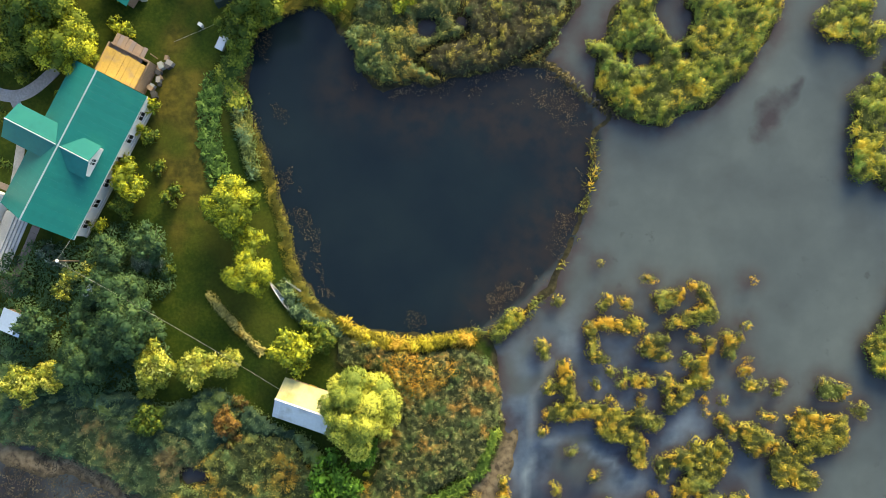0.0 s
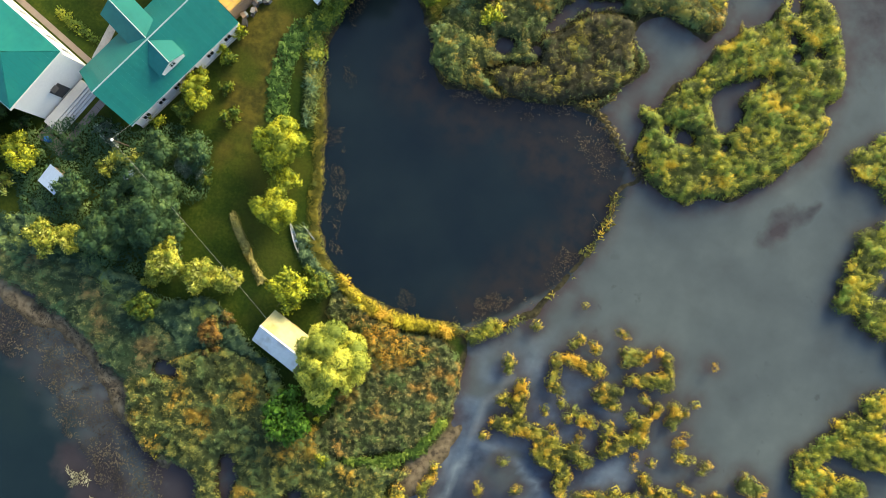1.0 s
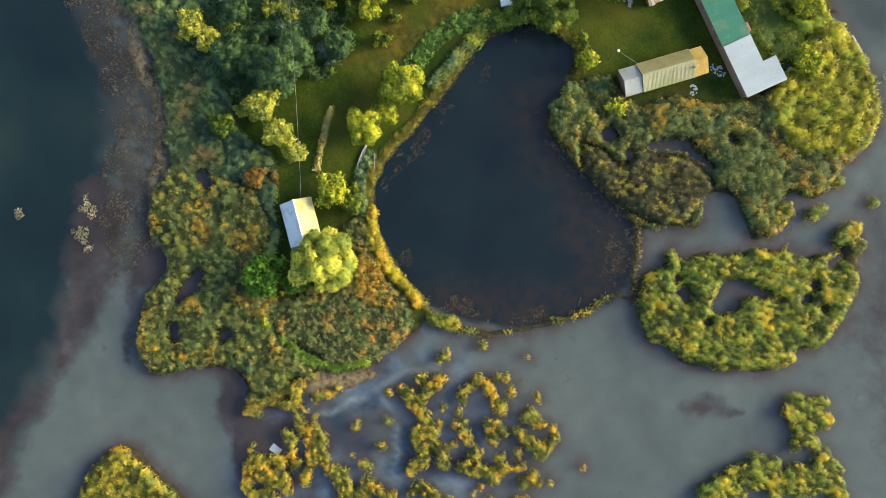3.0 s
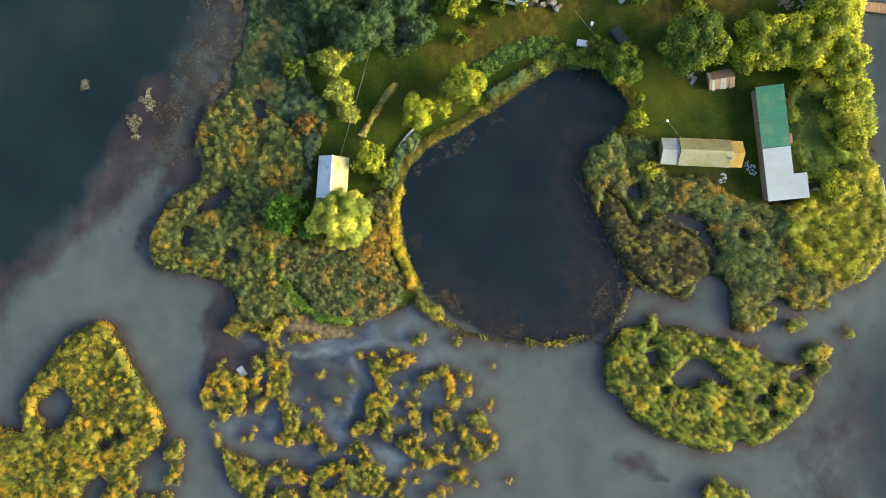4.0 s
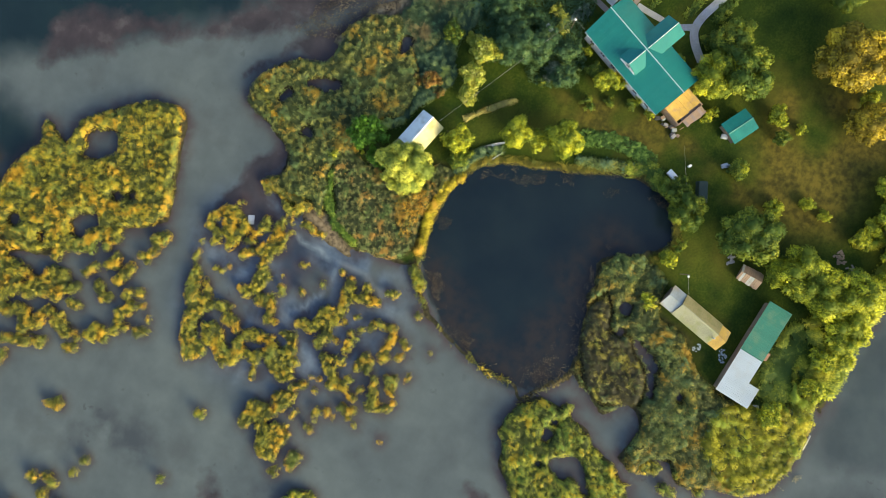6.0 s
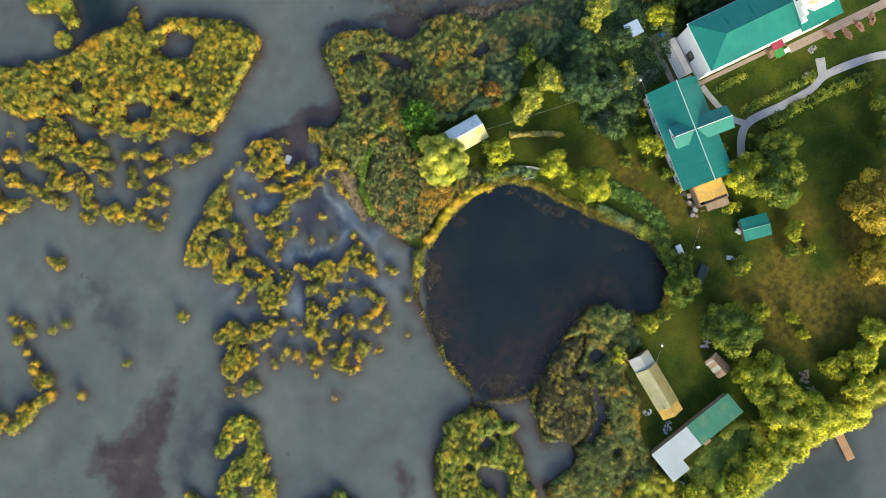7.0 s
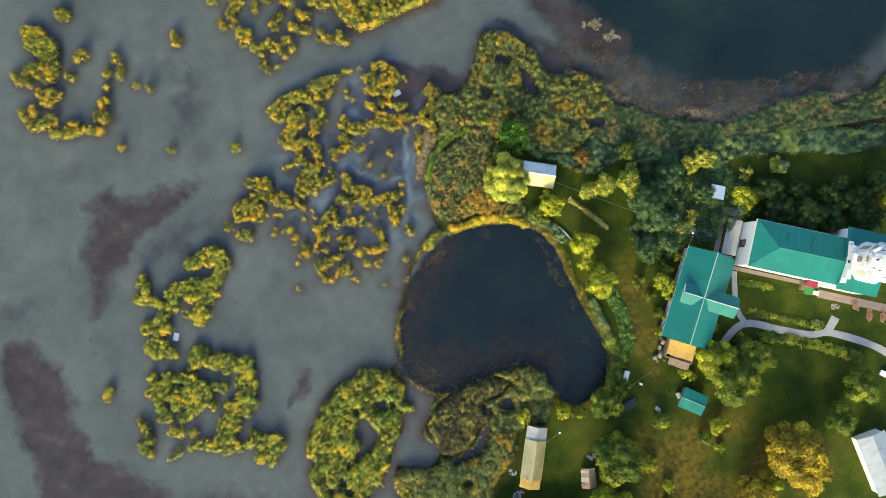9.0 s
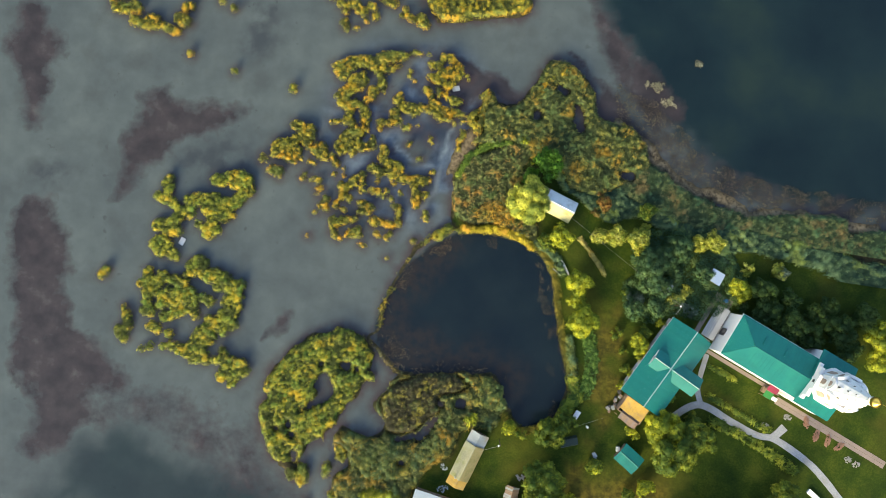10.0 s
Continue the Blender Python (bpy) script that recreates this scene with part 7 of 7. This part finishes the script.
    for i in range(5):
        part("step", box(-1.61 - 0.34 * (i + 1), -1.61 - 0.34 * i, -2.6, 4.6, 0, 0.75 - 0.14 * (i + 1), 0.015), STONE, st)
    fo = thing("paving", pose(-55.0, 4.1, 0.3, 0, 0, 157.8), "pinkish stone paving round the church front", "paving", kind="structure")
    slab = mesh_of(box(0.012, 1.0, 0.012, 0.78, 0, 0.12, 0.01), PINK_STONE, "slab")
    spots = [(-4.6 + i, -4.4 + 0.8 * j) for i in range(4) for j in range(14) if not (i >= 1 and 2 <= j <= 10)]
    spots += [(-0.6 + i, -6.2 + 0.8 * j) for i in range(18) for j in range(2) if j]
    for i in range(26):
        spots += [(17.4 + i, -7.2 + 0.8 * j) for j in range(2)]
    rng = random.Random(8)
    for x, y in spots:
        shared("slab", slab, fo, pose(x, y, 0.05 + 0.03 * rng.random()))
    aw = thing("stall", pose(-66.4, 15.1, 0.35, 0, 0, 157.8), "small stall with crimson and green cloth awnings by the church wall", "stall")
    part("counter", box(-1.2, 1.2, -0.6, 0.6, 0, 1.0, 0.03), WOOD, aw)
    part("awning", prism([(-1.3, 0.2, 2.6), (0.9, 0.2, 2.6), (0.9, 1.5, 2.9), (-1.3, 1.5, 2.9)], (0, 0, 0.06)), RED_PAINT, aw, "crimson cloth awning")
    part("awning", prism([(-1.2, -1.3, 2.2), (0.6, -1.3, 2.2), (0.6, 0.1, 2.45), (-1.2, 0.1, 2.45)], (0, 0, 0.06)), GREEN_PAINT, aw, "green cloth awning")
    for x in (-1.15, 0.55):
        for y in (-1.2, 1.3):
            part("post", rod((x, y, 0), (x, y, 2.25 if y < 0 else 2.85), 0.04), WOOD, aw)
    part("table", box(1.2, 2.6, -1.0, -0.2, 0.7, 0.78, 0.01), WHITE_PAINT, aw)


# worn sheet of the shed's lit slope, sun yellow mixed into the base colour
ZINC_SUNLIT = plain("worn_zinc_sunlit", (0.50, 0.47, 0.22), 0.6, 0.0, 0.14, 0.9, 0.004, 0.4, (0.40, 0.30, 0.10))
ASBESTOS_BROWN = plain("mossy_brown_sheet", (0.36, 0.30, 0.13), 0.85, 0.0, 0.25, 0.7, 0.01, 0.2, (0.26, 0.24, 0.08))
ROOF_GREEN_OLD = plain("faded_green_sheet", (0.03, 0.17, 0.115), 0.55, 0.0, 0.18, 0.8, 0.006, 0.4, (0.09, 0.2, 0.12))
SHEET_WHITE = plain("white_corrugated_sheet", (0.40, 0.46, 0.50), 0.5, 0.0, 0.1, 0.8, 0.006, 0.4, (0.40, 0.44, 0.46))
SHEET_PALE = plain("pale_grey_blue_sheet", (0.33, 0.38, 0.43), 0.55, 0.0, 0.12, 0.8, 0.006, 0.4, (0.26, 0.3, 0.33))
BELL_DARK = plain("rusty_dark_opening", (0.40, 0.30, 0.24), 0.8, 0.0, 0.3, 0.5)
green_house()
annex()
shed()
barn()
long_shed()
hut()
church()


# ---------------------------------------------------------------- small things
def lamp_pole(x, y, tall, label):
    p = thing("utility_pole", pose(x, y, 0.2), label, "pole", "poles")
    part("post", rod((0, 0, -0.3), (0, 0, tall), 0.09, 0.06, 10), BARK, p)
    part("arm", rod((0, 0, tall - 0.3), (0.35, 0, tall - 0.1), 0.03), BARK, p)
    part("lamp", lathe([(0, tall - 0.1), (0.16, tall - 0.1), (0.2, tall), (0.08, tall + 0.12), (0, tall + 0.14)], 12), WHITE_PAINT, p, "white lamp head").matrix_basis = Matrix.Translation((0.38, 0, 0))


def cable(name, a, b, sag, label):
    cu = bpy.data.curves.new(name, "CURVE")
    cu.dimensions, cu.bevel_depth, cu.bevel_resolution = "3D", 0.014, 1
    sp = cu.splines.new("POLY")
    sp.points.add(12)
    for i in range(13):
        u = i / 12
        p = Vector(a).lerp(Vector(b), u)
        sp.points[i].co = (p.x, p.y, p.z - sag * 4 * u * (1 - u), 1)
    cu.materials.append(WIRE)
    tagged(new(name, cu), label, "cable")


lamp_pole(-44.6, 0.3, 6.2, "grey wooden pole with a white lamp by the house")
lamp_pole(-12.8, 34.3, 4.8, "grey wooden pole with a white lamp by the barn")
cable("cable", (-44.6, 0.3, 6.0), (-19.8, -14.6, 3.3), 0.7, "long thin grey power cable to the shed")
cable("cable", (-44.6, 0.3, 6.0), (-42.9, 4.6, 4.2), 0.2, "thin grey power cable to the house")
cable("cable", (-12.8, 34.3, 4.7), (-8.9, 36.6, 3.2), 0.2, "thin grey power cable to the barn")
cable("cable", (-33.0, 25.9, 2.6), (-26.4, 29.6, 1.2), 0.2, "thin rope from the lean-to")

TARP = plain("dark_green_tarpaulin", (0.02, 0.04, 0.03), 0.6, 0.0, 0.2, 0.5)
WOOD_WARM = plain("brown_deck_planks", (0.34, 0.2, 0.11), 0.8, 0.0, 0.25, 0.3, 0.01)

# boat drawn up on the bank
bt = thing("boat", pose(-20.9, -3.9, 0.45, 0, 0, -55), "narrow white canoe drawn up on the grass", "boat")
bm = bmesh.new()
rings = []
for i in range(9):
    u = i / 8 * 2 - 1
    w = 0.24 * (1 - u * u) ** 0.6 + 0.01
    rings.append([bm.verts.new((u * 2.0, s * w * k, z + 0.12 * u * u)) for s, k, z in ((-1, 1, 0.42), (-1, 0.8, 0.12), (0, 0, 0), (1, 0.8, 0.12), (1, 1, 0.42))])
for a, b in zip(rings, rings[1:]):
    for j in range(4):
        bm.faces.new((a[j], a[j + 1], b[j + 1], b[j]))
bmesh.ops.solidify(bm, geom=bm.faces[:], thickness=0.04)
part("hull", bm, WHITE_PAINT, bt)
for x in (-0.9, 0.3):
    part("thwart", box(x, x + 0.25, -0.2, 0.2, 0.3, 0.34), BLUE_PAINT, bt)
pl = thing("plank", pose(-19.4, -2.7, 0.4, 0, 0, -35), "grey plank lying on the bank", "plank")
part("board", box(-1.1, 1.1, -0.1, 0.1, 0, 0.06, 0.01), ZINC, pl)

# white chest near the pond
ch = thing("chest", pose(-28.0, 26.3, 0.4, 0, 0, 65), "white lidded chest standing on the grass", "chest")
part("body", box(-0.85, 0.85, -0.45, 0.45, 0, 0.6, 0.03), WHITE_PAINT, ch)
part("lid", box(-0.9, 0.9, -0.5, 0.5, 0.605, 0.7, 0.02), WHITE_PAINT, ch)
bi = thing("barrel", pose(-55.2, -2.3, 0.35), "blue plastic barrel by the paving", "barrel")
part("drum", lathe([(0, 0), (0.36, 0), (0.4, 0.15), (0.38, 0.5), (0.4, 0.85), (0.36, 1.0), (0, 1.0)], 16), BLUE_BOLD, bi)
part("lid", lathe([(0, 1.005), (0.3, 1.005), (0.3, 1.05), (0, 1.05)], 16), BLUE_BOLD, bi)


def heap(name, label, category, x, y, w, d, h, mat, seed, n=26, big=1.0):
    """A pile of separate blocks."""
    rng = random.Random(seed)
    p = thing(name, pose(x, y, 0.35, 0, 0, rng.random() * 180), label, category)
    me = mesh_of(box(-0.26 * big, 0.26 * big, -0.15 * big, 0.15 * big, -0.06 * big, 0.06 * big, 0.02 * big), mat, "block")
    for i in range(n):
        u = rng.random()
        a = rng.random() * 6.3
        r = math.sqrt(rng.random())
        shared("block", me, p, pose(w / 2 * r * math.cos(a), d / 2 * r * math.sin(a), 0.1 + h * (1 - r) * u, rng.uniform(-15, 15), rng.uniform(-15, 15), rng.random() * 180))


wc = thing("shack", pose(-16.9, 45.1, 0.35, 0, 0, 84), "low tumbledown grey-brown plank shack on the grass", "shack")
gable_walls(wc, -1.7, 1.7, -1.1, 1.1, 1.2, 1.75, WOOD, "wall", 0.1)
rng = random.Random(31)
for i in range(9):
    x = -2.0 + 0.44 * i
    for side in (-1, 1):
        far = 1.35 + 0.25 * rng.random()
        sag = 0.06 * rng.random()
        part("roof_board", prism([(x + 0.01, side * far, 1.02 - sag), (x + 0.42, side * far, 1.02 - sag), (x + 0.42, 0, 1.8 - sag), (x + 0.01, 0, 1.8 - sag)], (0, 0, 0.05)), (ZINC_DULL, WOOD, WOOD)[rng.randrange(3)], wc)
heap("rubble_heap", "small grey heap of stones under the tree", "rubble heap", -18.6, 41.2, 2.0, 1.4, 0.5, STONE_GREY, 2, 16)
heap("wood_pile", "brown heap of old boards and branches on dry grass", "wood pile", -26.2, 58.3, 2.6, 2.0, 0.6, WOOD, 3)
heap("wood_pile", "reddish heap of old boards on dry grass", "wood pile", -24.6, 61.0, 2.6, 1.6, 0.5, PINK_STONE, 4)
heap("rubble_heap", "white broken sheets piled by the long shed", "rubble heap", -2.6, 46.4, 1.4, 2.4, 0.15, SHEET_WHITE, 5, 40, 0.55)
heap("rubble_heap", "white broken sheets piled by the barn", "rubble heap", -2.2, 41.8, 1.8, 1.2, 0.15, SHEET_WHITE, 6, 30, 0.5)
for k, (x, y) in enumerate(((-75.6, 20.2), (-78.0, 22.6), (-80.5, 23.2), (-83.0, 24.1))):
    heap("brick_pile", "orange-red stack of loose bricks by the church path", "brick pile", x, y, 2.6, 1.1, 0.6, BRICK_RED, 10 + k, 60, 0.7)
for k, (x, y) in enumerate(((-85.2, 26.5), (-87.0, 27.2), (-71.6, 19.8), (-67.3, 22.2))):
    heap("stone_pile", "pale heap of stone blocks on the grass", "stone pile", x, y, 1.6, 1.2, 0.4, STONE_GREY, 20 + k, 26, 0.7)

tr = thing("trough", pose(-81.2, 36.3, 0.4, 0, 0, 147), "long white trough lying on the grass", "trough")
part("body", box(-4.0, 4.0, -0.5, 0.5, 0, 0.5, 0.04), BLUE_PAINT, tr)
part("rim", box(-4.05, 4.05, -0.55, 0.55, 0.505, 0.56, 0.02), WHITE_PAINT, tr)

wh = thing("house", pose(-73.5, 51.0, 0.35, 0, 0, 101), "white walled outbuilding with a pale sheet roof", "house")
gable_walls(wh, -5.6, 5.6, -2.5, 2.5, 2.6, 3.2, WHITEWASH, "wall", 0.3)
slope_of_sheets(wh, -5.9, 5.9, -2.9, 0, 2.65, 3.3, SHEET_PALE, 1.0, ribs=2)
slope_of_sheets(wh, -5.9, 5.9, 2.9, 0, 2.65, 3.3, SHEET_PALE, 1.0, ribs=2)
part("door", box(-0.6, 0.6, 2.5, 2.56, 0, 2.1), DARK, wh)

je = thing("jetty", pose(-21.6, 71.6, 0.25, 0, 0, 68), "brown plank jetty running out over the water", "jetty")
for i in range(14):
    part("plank", box(-2.9 + i * 0.42, -2.52 + i * 0.42, -0.75, 0.75, 0.3, 0.36, 0.01), WOOD_WARM, je)
for x in (-2.5, 0.0, 2.6):
    for y in (-0.6, 0.6):
        part("pile", rod((x, y, -1.2), (x, y, 0.42), 0.08), WOOD, je)
for x, y, a in ((61.1, 3.4, 70), (7.9, -38.2, 20)):
    ra = thing("raft", pose(x, y, 0.02, 0, 0, a), "small grey plank platform floating by the reeds", "platform", "floating platforms")
    for i in range(5):
        part("plank", box(-0.8, 0.8, -0.55 + i * 0.22, -0.35 + i * 0.22, 0.0, 0.12, 0.01), ZINC, ra)
for x, y, w, mat in ((-37.6, 32.0, 0.5, ZINC), (-33.0, 34.0, 0.5, STONE), (-33.1, 34.5, 0.3, ZINC), (3.5, 54.9, 0.6, ZINC), (-30.6, 28.5, 0.25, WHITE_PAINT)):
    bx = thing("crate", pose(x, y, 0.4, 0, 0, x * 7), "pale box standing on the grass", "crate", "boxes on the grass")
    part("body", box(-w, w, -w * 0.7, w * 0.7, 0, 0.6, 0.03), mat, bx)
    part("lid", box(-w - 0.03, w + 0.03, -w * 0.7 - 0.03, w * 0.7 + 0.03, 0.605, 0.66, 0.01), mat, bx)
ta = thing("tarpaulin", pose(-27.3, 32.2, 0.4, 0, 0, 20), "dark green tarpaulin over a low frame by the trees", "tarpaulin")
part("cover", prism([(-1.8, -1.1, 0), (-1.8, 1.1, 0), (-1.8, 0.7, 0.8), (-1.8, -0.7, 0.8)], (3.6, 0, 0)), TARP, ta)
sx = thing("cabin", pose(-42.3, -3.1, 0.35, 0, 0, 60), "narrow grey cabin among dark trees", "cabin")
part("walls", box(-0.8, 0.8, -0.6, 0.6, -0.1, 2.2), WOOD, sx)
part("roof", prism([(-1.0, -0.8, 2.2), (-1.0, 0.8, 2.2), (-1.0, 0, 2.7)], (2.0, 0, 0)), ZINC, sx)
part("door", box(-0.35, 0.35, 0.6, 0.64, 0, 1.9), DARK, sx)
lg = thing("log", pose(5.4, 65.2, 0.2, 0, 0, -7), "bleached driftwood log on the outer shore", "log")
part("trunk", rod((-1.4, 0, 0.15), (1.4, 0.1, 0.2), 0.14, 0.09), STONE, lg)
